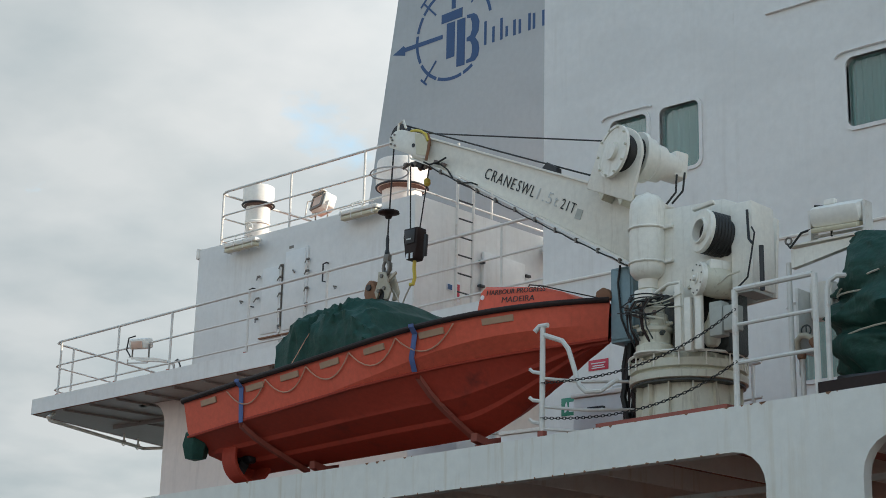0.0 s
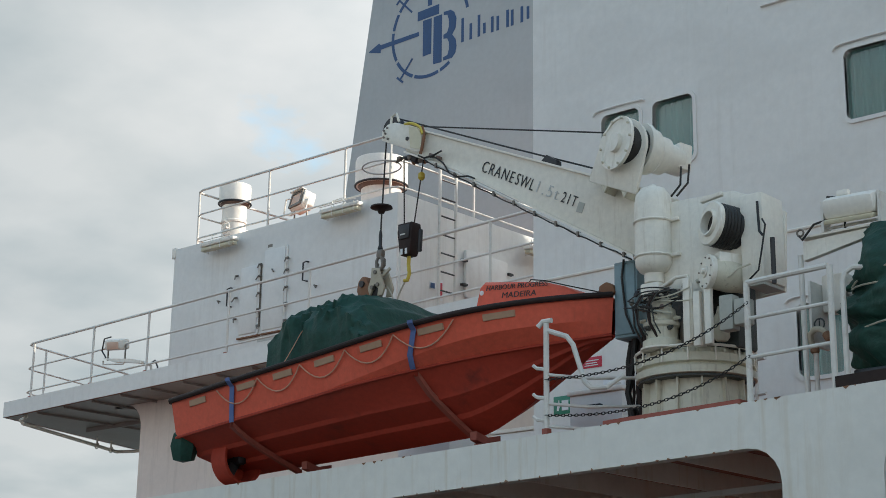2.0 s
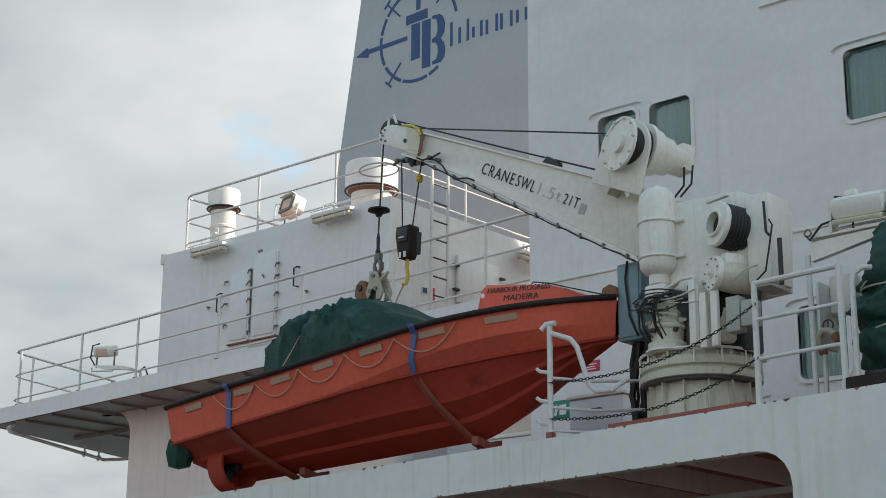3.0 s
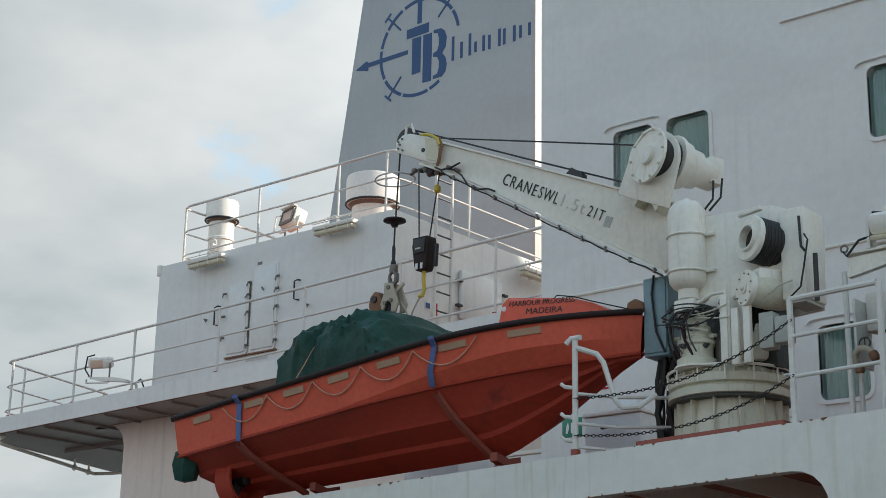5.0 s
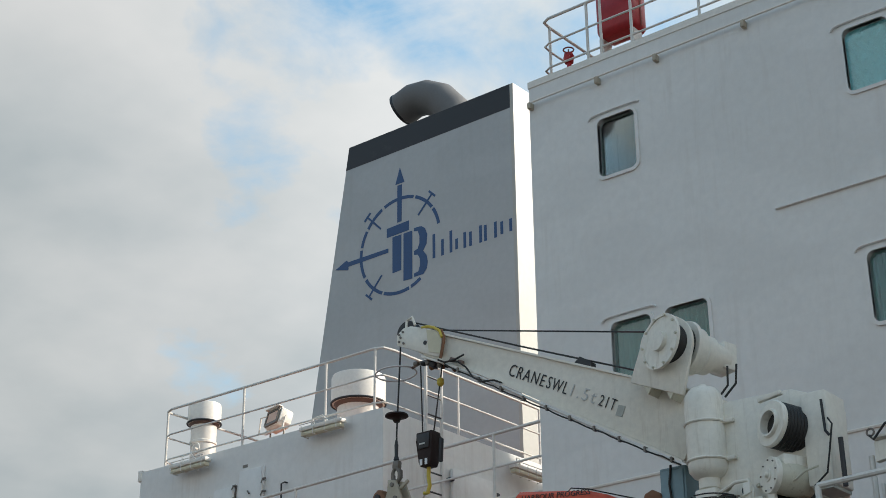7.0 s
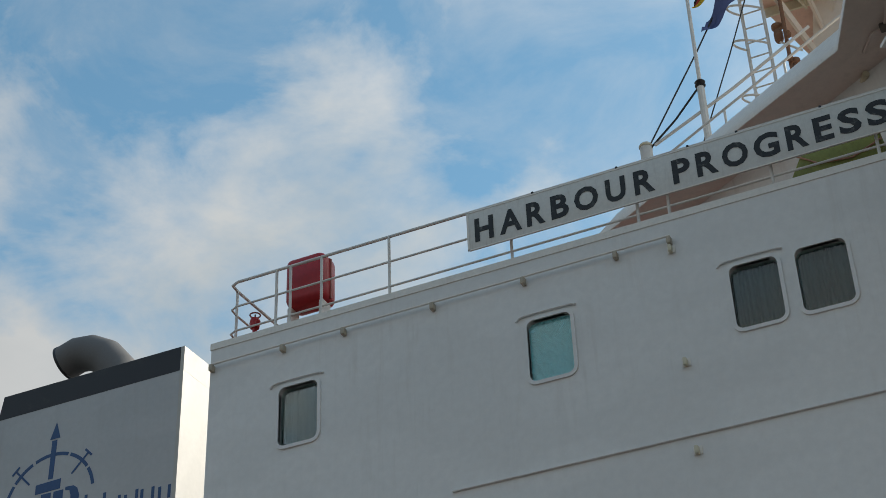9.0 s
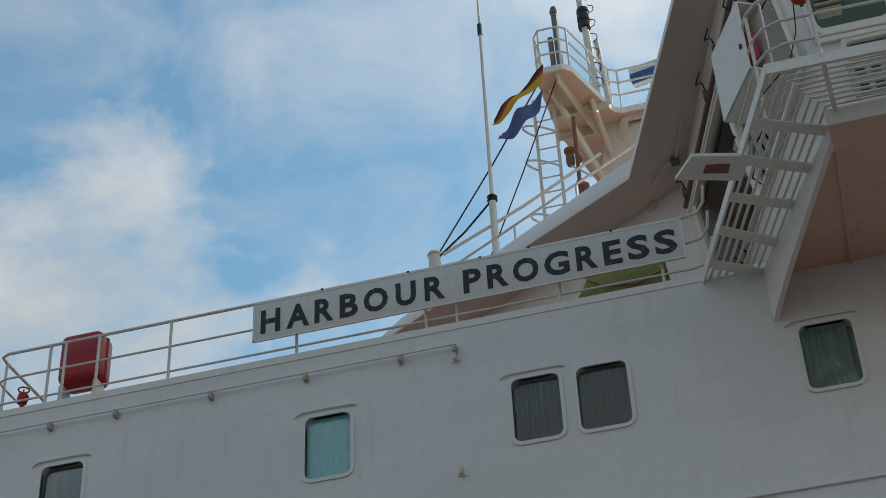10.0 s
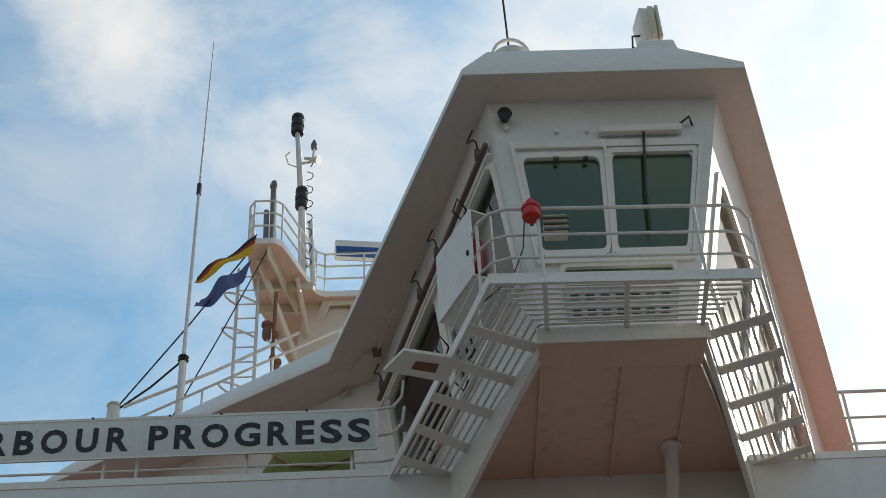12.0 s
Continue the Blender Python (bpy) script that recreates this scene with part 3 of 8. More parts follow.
def build_name_board():
    b = thing("name_board", (6.37, -0.03, 12.43), "long cream name board with black capital letters on the railing", "sign")
    part("board", box(3.72, 9.02, -0.05, -0.02, 12.43, 12.985, 0.006), SIGN_WHITE, b)
    bm = bmesh.new()
    for x0, x1, zz0, zz1 in ((3.71, 9.03, 12.975, 12.992), (3.71, 9.03, 12.423, 12.44), (3.71, 3.735, 12.43, 12.985), (9.005, 9.03, 12.43, 12.985)):
        add_box(bm, x0, x1, -0.056, -0.0505, zz0, zz1)
    part("rim", bm, TRIM, b)
    spans = [("H", 3.815, 4.065), ("A", 4.150, 4.440), ("R", 4.510, 4.750), ("B", 4.830, 5.060), ("O", 5.135, 5.440), ("U", 5.540, 5.790), ("R", 5.900, 6.150),
             ("P", 6.380, 6.600), ("R", 6.675, 6.930), ("O", 6.990, 7.300), ("G", 7.370, 7.670), ("R", 7.755, 8.005), ("E", 8.080, 8.295), ("S", 8.365, 8.620), ("S", 8.685, 8.945)]
    for char, x0, x1 in spans:
        bm = lettering(char, 0.50, Matrix.Identity(4), 0.003, 1.0, 0.015)
        lo, hi = min(v.co.x for v in bm.verts), max(v.co.x for v in bm.verts)
        ylo, yhi = min(v.co.y for v in bm.verts), max(v.co.y for v in bm.verts)
        bm.transform(Matrix.Translation((x0, -0.054, 12.525)) @ FACING @ Matrix.Diagonal(((x1 - x0) / (hi - lo), 0.34 / (yhi - ylo), 1, 1)) @ Matrix.Translation((-lo, -ylo, 0)))
        part("letter", bm, LETTER, b, "worn black letter")
    for x in (4.6, 5.7, 6.6, 7.2, 8.2):
        part("clamp", box(x - 0.015, x + 0.015, -0.05, 0.09, 12.985, 13.03, 0.005), BLACK, b)


build_name_board()


def build_deck_gear():
    # red moulded box on the rail
    bm = box(0.93, 1.52, 0.22, 0.62, 12.6, 13.33, 0.10, 4)
    t = thing("hose_box", (1.21, 0.39, DECK + 0.03), "red moulded plastic equipment box behind the railing", "equipment box")
    part("shell", bm, RED, t)
    part("seam", tube([(0.925, 0.42, 12.66), (0.925, 0.42, 13.26), (1.05, 0.42, 13.365), (1.40, 0.42, 13.365), (1.525, 0.42, 13.26), (1.525, 0.42, 12.66)], 0.014, 6), RED_EDGE, t)
    for x in (0.95, 1.42):
        part("stand", box(x, x + 0.06, 0.3, 0.5, DECK + 0.03, 12.6), RAIL, t, "white stand leg")
    t = thing("hydrant_valve", (0.47, 0.28, DECK + 0.03), "red fire hydrant valve on the deck", "hydrant")
    part("pipe", tube([(0.47, 0.28, DECK + 0.03), (0.47, 0.28, 12.5)], 0.03), RED, t)
    part("body", lathe([(0.0, -0.08), (0.06, -0.07), (0.075, 0), (0.06, 0.07), (0, 0.08)], pose(0.47, 0.28, 12.5), 14), RED, t)
    part("outlet", tube([(0.47, 0.28, 12.5), (0.56, 0.22, 12.47)], 0.035), RED, t)
    part("hand_wheel", tube([(0.47 + 0.07 * math.cos(a), 0.28 + 0.07 * math.sin(a), 12.63) for a in [k * math.tau / 12 for k in range(12)]], 0.011, 6, True), RED_EDGE, t)
    part("spindle", tube([(0.47, 0.28, 12.55), (0.47, 0.28, 12.64)], 0.01), STEEL, t)
    # covered box under the name board
    t = thing("covered_crate", (8.15, 1.0, DECK + 0.03), "low crate under an olive yellow cover on the deck", "crate")
    part("cover", prism([(7.55, 12.62), (8.7, 12.62), (8.7, 13.15), (8.3, 13.18), (7.75, 13.0)], xz, 0.75, 1.5, 0.03), OLIVE, t)
    part("crate", box(7.6, 8.68, 0.8, 1.45, DECK + 0.03, 12.62), BLACK, t)
    part("rope", tube([(7.7, 0.73, 12.99), (7.95, 0.73, 12.8), (8.35, 0.73, 12.75), (8.72, 0.73, 12.9)], 0.012), ROPE, t)


build_deck_gear()

# ---- wheelhouse ----
# outlines from above, from the aft end round the starboard wing
ROOF_EDGE = [(3.97, 4.58), (8.32, 1.92), (10.14, -3.15), (13.35, -3.12), (16.22, 5.2), (18.2, 6.8), (18.2, 13.0), (3.97, 13.0)]
ROOF_TOP = [(4.18, 4.9), (8.5, 2.12), (10.46, -2.98), (12.62, -2.96), (15.8, 5.5), (17.8, 7.0), (17.8, 12.8), (4.18, 12.8)]
WALL_TOP = [(4.75, 5.0), (8.95, 2.3), (10.42, -2.72), (13.08, -2.68), (15.86, 5.4), (17.7, 7.1), (17.7, 12.6), (4.75, 12.6)]
WALL_LOW = [(4.75, 5.2), (9.28, 2.5), (10.86, -2.25), (12.42, -2.25), (15.35, 5.6), (17.3, 7.2), (17.3, 12.6), (4.75, 12.6)]


def wall_point(i, s, h, out=0.0):
    """A point on wall i between its corners: s along it, h up it (0 deck, 1 roof), out metres off its face."""
    j = (i + 1) % len(WALL_LOW)
    low = Vector((*WALL_LOW[i], DECK)).lerp(Vector((*WALL_LOW[j], DECK)), s)
    top = Vector((*WALL_TOP[i], ROOF)).lerp(Vector((*WALL_TOP[j], ROOF)), s)
    a = Vector((*WALL_LOW[j], DECK)) - Vector((*WALL_LOW[i], DECK))
    normal = a.cross(top - low).normalized()
    return low.lerp(top, h) + normal * out


def wall_panel(i, openings, name):
    """One wall of the wheelhouse as a thick plate with openings given as (s0, s1, h0, h1, slant)."""
    bm = bmesh.new()
    n = 0
    outer = [(0, 0), (1, 0), (1, 1), (0, 1)]
    loops = []
    for loop in (outer, *[rounded(*o, 0.03, 3) for o in openings]):
        vs = [bm.verts.new(wall_point(i, s, h)) for s, h in loop]
        loops += [bm.edges.new((vs[k], vs[(k + 1) % len(vs)])) for k in range(len(vs))]
    bmesh.ops.triangle_fill(bm, use_beauty=True, use_dissolve=False, edges=loops)
    back = bmesh.ops.extrude_face_region(bm, geom=bm.faces[:])
    shift = wall_point(i, 0.5, 0.5, -0.07) - wall_point(i, 0.5, 0.5, 0)
    bmesh.ops.translate(bm, verts=[g for g in back["geom"] if isinstance(g, bmesh.types.BMVert)], vec=shift)
    return solid(name, bm, WHITE, "white painted wheelhouse wall that leans outward", "wall", kind="structure")


def wall_window(n, i, s0, s1, h0, h1, label, turn=0.03):
    c = wall_point(i, (s0 + s1) / 2, h0)
    w = thing(f"window_{n}", c, label, "window", kind="structure")

    def plate(out_loop, in_loop, o0, o1):
        bm = bmesh.new()
        edges = []
        for loop in (out_loop, in_loop) if in_loop else (out_loop,):
            vs = [bm.verts.new(wall_point(i, s, h, o0)) for s, h in loop]
            edges += [bm.edges.new((vs[k], vs[(k + 1) % len(vs)])) for k in range(len(vs))]
        bmesh.ops.triangle_fill(bm, use_beauty=True, use_dissolve=False, edges=edges)
        back = bmesh.ops.extrude_face_region(bm, geom=bm.faces[:])
        bmesh.ops.translate(bm, verts=[g for g in back["geom"] if isinstance(g, bmesh.types.BMVert)], vec=wall_point(i, 0.5, 0.5, o1) - wall_point(i, 0.5, 0.5, o0))
        return bm

    d = 0.022
    part("window_frame", plate(rounded(s0 - d, s1 + d, h0 - d, h1 + d, turn + 0.01, 3), rounded(s0, s1, h0, h1, turn, 3), 0.03, -0.02), TRIM, w)
    p = part("pane", plate(rounded(s0 - 0.005, s1 + 0.005, h0 - 0.005, h1 + 0.005, 0.03, 3), None, -0.03, -0.038), DARK_GLASS, w)
    p.visible_shadow = False
    return w


def build_wheelhouse():
    tip = [(0.10, 0.465, 0.355, 0.745), (0.525, 0.91, 0.355, 0.76), (0.20, 0.84, 0.235, 0.285)]
    side = [(0.08, 0.50, 0.28, 0.78), (0.54, 0.95, 0.28, 0.78)]
    fore = [(0.05, 0.25, 0.30, 0.74), (0.30, 0.48, 0.30, 0.74), (0.54, 0.72, 0.30, 0.74)]
    wall_panel(0, [], "wall_house_aft")
    wall_panel(1, side, "wall_wing_aft")
    wall_panel(2, tip, "wall_wing_tip")
    wall_panel(3, fore, "wall_wing_fore")
    wall_panel(4, [(0.1, 0.45, 0.30, 0.74), (0.55, 0.9, 0.30, 0.74)], "wall_house_fore")
    for i in (5, 6, 7):
        wall_panel(i, [], "wall_house")
    n = 20
    for i, group in ((1, side), (2, tip), (3, fore), (4, [(0.1, 0.45, 0.30, 0.74), (0.55, 0.9, 0.30, 0.74)])):
        for o in group:
            wall_window(n, i, *o, "dark tinted wheelhouse window in a white frame", 0.006 if o == tip[1] else 0.03)
            n += 1
    # raised surround round the two end windows
    bm = bmesh.new()
    for s0, s1, h0, h1 in ((0.055, 0.955, 0.785, 0.815), (0.055, 0.955, 0.30, 0.33), (0.055, 0.076, 0.33, 0.785), (0.934, 0.955, 0.33, 0.785), (0.488, 0.502, 0.33, 0.785)):
        a = [bm.verts.new(wall_point(2, s_, h_, 0.001)) for s_, h_ in ((s0, h0), (s1, h0), (s1, h1), (s0, h1))]
        b = [bm.verts.new(wall_point(2, s_, h_, 0.045)) for s_, h_ in ((s0, h0), (s1, h0), (s1, h1), (s0, h1))]
        bm.faces.new(b)
        for k in range(4):
            bm.faces.new((a[k], a[(k + 1) % 4], b[(k + 1) % 4], b[k]))
    solid("trim_window_surround", bm, TRIM, "raised white surround round the wing's end windows", "surround", kind="structure")
    # roof: a plate with a fascia that leans inward
    bm = bmesh.new()
    cx, cy = 11.2, 5.5
    low = [bm.verts.new((x, y, ROOF)) for x, y in ROOF_EDGE]
    mid = [bm.verts.new((x, y, ROOF + 0.10)) for x, y in ROOF_EDGE]
    top = [bm.verts.new((x, y, ROOF + 0.58)) for x, y in ROOF_TOP]
    bm.faces.new(low[::-1])
    bm.faces.new(top)
    for a, b in ((low, mid), (mid, top)):
        for k in range(len(a)):
            bm.faces.new((a[k], a[(k + 1) % len(a)], b[(k + 1) % len(a)], b[k]))
    solid("ceiling_wheelhouse_roof", bm, SOFFIT_GREY, "wide overhanging wheelhouse roof with a sloped white fascia", "roof", kind="structure")
    bm = bmesh.new()
    a = [bm.verts.new((x, y, ROOF + 0.004)) for x, y in ROOF_EDGE]
    out = []
    for k, (x, y) in enumerate(ROOF_EDGE):
        out.append(bm.verts.new((x + (x - cx) * 0.002, y + (y - cy) * 0.002, ROOF + 0.004)))
    m2 = [bm.verts.new((v.co.x, v.co.y, ROOF + 0.10)) for v in out]
    t2 = [bm.verts.new((x + (x - cx) * 0.002, y + (y - cy) * 0.002, ROOF + 0.585)) for x, y in ROOF_TOP]
    for p, q in ((a, out), (out, m2), (m2, t2)):
        for k in range(len(p)):
            bm.faces.new((p[k], p[(k + 1) % len(p)], q[(k + 1) % len(p)], q[k]))
    solid("trim_fascia", bm, TRIM, "white fascia round the wheelhouse roof", "fascia", kind="structure")
    # underside of the wing, with seams, knee plates and the carrying beam
    under = [(9.95, 0.0), (10.78, -2.07), (12.44, -2.07), (13.20, 0.0)]
    solid("ceiling_wing_floor", prism(under, xy, 11.97, 12.09), SOFFIT, "underside of the bridge wing, pink bounced light in its colour", "wing underside", kind="structure")
    bm = bmesh.new()
    for x in (10.79, 11.64, 12.36):
        add_box(bm, x, x + 0.025, -2.07, -0.01, 11.93, 11.969)
    solid("trim_wing_seams", bm, SOFFIT, "stiffener seams under the bridge wing", "seams", kind="structure")
    solid("trim_wing_front", box(10.74, 12.52, -2.52, -2.502, 11.885, 12.085, 0.004), TRIM, "white plate along the outer edge of the bridge wing", "edge plate", kind="structure")
    solid("trim_wing_beam", box(10.76, 12.48, -2.50, -2.075, 11.885, 12.06, 0.01), SOFFIT, "beam along the outer edge of the bridge wing", "beam", kind="structure")
    for n, (a, b) in enumerate((((9.87, 0.0), (10.84, -2.40)), ((13.24, 0.0), (12.46, -2.40)))):
        a, b = Vector((*a, 0)), Vector((*b, 0))
        d = (b - a)
        side = Vector((-d.y, d.x, 0)).normalized() * 0.03
        prof = [(0, 12.06), (0, 11.36)] + [(s, 11.36 + 0.56 * (s ** 0.75)) for s in (0.1, 0.2, 0.35, 0.5, 0.65, 0.8, 0.9, 1.0)] + [(1, 12.06)]
        bm = add_prism(bmesh.new(), prof, lambda u, v, w: a + d * u + side * w + Vector((0, 0, v)), -1, 1)
        solid("trim_wing_knee", bm, TRIM, "curved white knee plate carrying the bridge wing", "knee plate", kind="structure")
    # dark bar standing for the gap's shade, conduits and clips, aft wing side
    tr = thing("gap_shadow_bar", wall_point(1, 0.5, 0.86), "dark bar for the gap's shade, with conduit clips, above the wing windows", "track")
    part("rail", tube([wall_point(1, s, 0.855, 0.06) for s in (0.03, 0.5, 0.97)], 0.035, 6), OILY_BROWN, tr)
    part("bar", tube([wall_point(1, s, 0.815, 0.05) for s in (0.03, 0.5, 0.97)], 0.022, 6), TRIM, tr)
    for s in (0.08, 0.45, 0.60, 0.93):
        part("clip", box_at(Matrix.Translation(wall_point(1, s, 0.865, 0.09)), 0.07, 0.12, 0.10, 0.012), STEEL, tr)
        part("cable", tube([wall_point(1, s + 0.02 * math.sin(k * 0.7), 0.87 + 0.012 * k, 0.08 + 0.07 * math.sin(k * math.pi / 9)) for k in range(10)], 0.010, 6), WIRE, tr)
    co = thing("soffit_conduit", (9.0, 1.6, ROOF - 0.03), "thin bent conduit with a junction box under the roof edge", "conduit")
    part("pipe", tube([(8.62, 2.1, ROOF - 0.02), (8.8, 1.75, ROOF - 0.03), (8.98, 1.70, ROOF - 0.03), (9.2, 0.9, ROOF - 0.03), (9.28, 0.75, ROOF - 0.03)], 0.018, 6), SOFFIT_GREY, co)
    part("junction", box(8.92, 9.04, 1.62, 1.76, ROOF - 0.07, ROOF - 0.002, 0.012), STEEL, co)
    part("lamp_tube", tube([(8.55, 2.5, ROOF - 0.05), (8.36, 2.9, ROOF - 0.05)], 0.05, 8), CREAM, co)
    # inside floor with the room's shade in its colour, so the glass looks dark
    solid("floor_wheelhouse", prism(WALL_LOW, xy, DECK + 0.032, DECK + 0.05), DARK_IN, "wheelhouse floor with the room's shade in its colour", "floor", kind="structure")


build_wheelhouse()


def build_gallery():
    g = thing("wing_gallery", (11.6, -3.0, DECK), "slatted white steel walkway with railing round the bridge wing", "walkway")
    outer = [Vector((9.12, 0.12, DECK)), Vector((10.26, -3.28, DECK)), Vector((12.96, -3.22, DECK)), Vector((14.04, 0.05, DECK))]
    inner = [Vector((9.86, 0.30, DECK)), Vector((10.84, -2.48, DECK)), Vector((12.47, -2.48, DECK)), Vector((13.36, 0.30, DECK))]
    crossings = [[(0.14, 0.08), (0.31, 0.269), (0.47, 0.50), (0.64, 0.709), (0.80, 0.909)], [(0.20, 0.01), (0.504, 0.51), (0.80, 0.99)],
                 [(0.187, 0.054), (0.364, 0.27), (0.55, 0.496), (0.73, 0.712), (0.90, 0.919)]]
    for i in range(3):
        o0, o1, i0, i1 = outer[i], outer[i + 1], inner[i], inner[i + 1]
        # edge plates
        for p, q in ((o0, o1), (i0, i1)) if i != 1 else ((o0, o1),):
            d = (q - p).normalized()
            m = Matrix.Translation((p + q) / 2 - Vector((0, 0, 0.0))) @ d.to_track_quat("X", "Z").to_matrix().to_4x4()
            part("edge_plate", box_at(m, (q - p).length, 0.025, 0.13), TRIM, g)
        count = 10 if i == 1 else 9
        for k in range(1, count):
            s = k / count
            p, q = o0.lerp(i0, s), o1.lerp(i1, s)
            d = (q - p).normalized()
            m = Matrix.Translation((p + q) / 2) @ d.to_track_quat("X", "Z").to_matrix().to_4x4()
            part("slat", box_at(m, (q - p).length, 0.030, 0.014), TRIM, g)
        for so, si in crossings[i]:
            p, q = o0.lerp(o1, so), i0.lerp(i1, si)
            d = (q - p).normalized()
            m = Matrix.Translation((p + q) / 2 - Vector((0, 0, 0.045))) @ d.to_track_quat("X", "Z").to_matrix().to_4x4()
            part("cross_plate", box_at(m, (q - p).length, 0.14 if i != 1 else 0.05, 0.02), TRIM, g)
    up = Vector((0, 0, 1))
    for h in (0.28, 0.59, 0.96):
        pts = []
        for k, p in enumerate(outer):
            if k == 0:
                pts.append(outer[0].lerp(outer[1], 0.66))
            elif k in (1, 2):
                a, b = outer[k - 1], outer[k + 1]
                pts += [p + (a - p).normalized() * 0.22, p + (a - p).normalized() * 0.07 + (b - p).normalized() * 0.07, p + (b - p).normalized() * 0.22]
            else:
                pts.append(p)
        part("rail_tube", tube([p + up * h for p in pts], 0.02 if h > 0.9 else 0.016, 8), RAIL, g)
    for i, ss in ((0, (0.66, 0.93)), (1, (0.20, 0.80)), (2, (0.06, 0.35, 0.66, 0.97))):
        for s in ss:
            p = outer[i].lerp(outer[i + 1], s)
            part("rail_post", tube([p, p + up * 0.96], 0.019, 8), RAIL, g)


build_gallery()

# ---- aft deck, aft house and funnel ----
def poop_edge(x):
    """The aft deck narrows towards the stern."""
    return -0.062 * x


def build_poop():
    edge = [(0.0, 0.0), (-12.62, poop_edge(-12.62)), (-16.39, 13.0), (0.0, 13.0)]
    solid("floor_poop", prism(edge, xy, POOP - 0.23, POOP), DECK_RED, "red-brown painted aft deck", "deck", kind="structure")
    d = Vector((-12.62, poop_edge(-12.62), 0)).normalized()
    bm = box_at(Matrix.Translation(Vector((-6.31, 0.391 - 0.012, POOP - 0.10))) @ d.to_track_quat("X", "Z").to_matrix().to_4x4(), 12.66, 0.02, 0.27)
    solid("trim_poop_edge", bm, WHITE, "white plate along the edge of the aft deck", "deck edge", kind="structure")
    solid("trim_poop_end", box_at(Matrix.Translation((-14.52, 6.89, POOP - 0.10)) @ Vector((-3.77, 12.22, 0)).to_track_quat("X", "Z").to_matrix().to_4x4(), 12.78, 0.024, 0.27), WHITE, "white plate along the end of the aft deck", "deck edge", kind="structure")
    solid("ceiling_poop_underside", prism([(-0.02, 0.03), (-12.58, 0.83), (-16.3, 12.9), (-0.02, 12.9)], xy, POOP - 0.236, POOP - 0.232), POOP_UNDER, "underside of the overhanging aft deck, shade put into its grey paint", "deck underside", kind="structure")
    bm = bmesh.new()
    for k in range(9):
        x = -11.6 + k * 0.85
        add_box(bm, x, x + 0.02, poop_edge(x) + 0.04, 4.2, POOP - 0.275, POOP - 0.238)
    add_box(bm, -12.4, -8.0, 2.4, 2.43, POOP - 0.31, POOP - 0.238)
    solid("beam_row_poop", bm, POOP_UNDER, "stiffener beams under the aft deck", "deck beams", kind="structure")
    # house below the aft deck
    bm = bmesh.new()
    prof = [(-10.23, POOP - 0.24)] + [(-9.83 + 0.40 * math.sin(a), POOP - 0.64 + 0.40 * math.cos(a)) for a in [radians(k) for k in (0, 20, 40, 60, 80, 90)]] + [(-9.43, 2.0), (0.0, 2.0), (0.0, POOP - 0.24)]
    add_prism(bm, prof, xz, 1.35, 1.47)
    # Soffit colour instead of white puts the overhang's shade into this wall.
    solid("wall_below_poop", bm, SOFFIT_GREY, "white painted house side, greyed for shade under the aft deck, with a curved bracket", "wall", kind="structure")
    solid("wall_below_poop_end", box(-9.43, -9.31, 1.471, 12, 2.0, POOP - 0.24), WHITE, "white painted end wall under the aft deck", "wall", kind="structure")
    railing("deck_railing", [(-12.86, 3.6, POOP), (-12.14, 0.98, POOP), (-12.06, 0.84, POOP), (-11.92, 0.78, POOP), (-0.02, 0.04, POOP)],
            [0.1, 2.4, 3.1, 5.0, 6.6, 8.7, 10.6, 12.5, 14.2], (0.16, 0.59, 1.02), "white three-bar railing along the edge of the aft deck", "white deck railings", feet=1)
    # pipe slung under the overhang
    t = thing("slung_pipe", (-11.0, 1.2, 5.9), "thin pale pipe slung under the end of the aft deck", "pipe")
    part("pipe", tube([(-12.1, 0.9, POOP - 0.25), (-11.98, 0.70, POOP - 0.36), (-12.02, 0.78, POOP - 0.40), (-13.11, 3.19, POOP - 0.40), (-13.38, 3.85, POOP - 0.41), (-13.1, 4.05, POOP - 0.40), (-12.8, 4.2, POOP - 0.38)], 0.032, 8), TRIM, t)
    for x, py in ((-13.1, 3.17), (-13.3, 3.65)):
        part("hanger", tube([(x, py, POOP - 0.24), (x, py, POOP - 0.40)], 0.018, 6), TRIM, t)
        part("clip", tube([(x + 0.055 * math.cos(a), py, POOP - 0.40 + 0.055 * math.sin(a)) for a in [k * math.tau / 10 for k in range(10)]], 0.012, 6, True), TRIM, t)


build_poop()


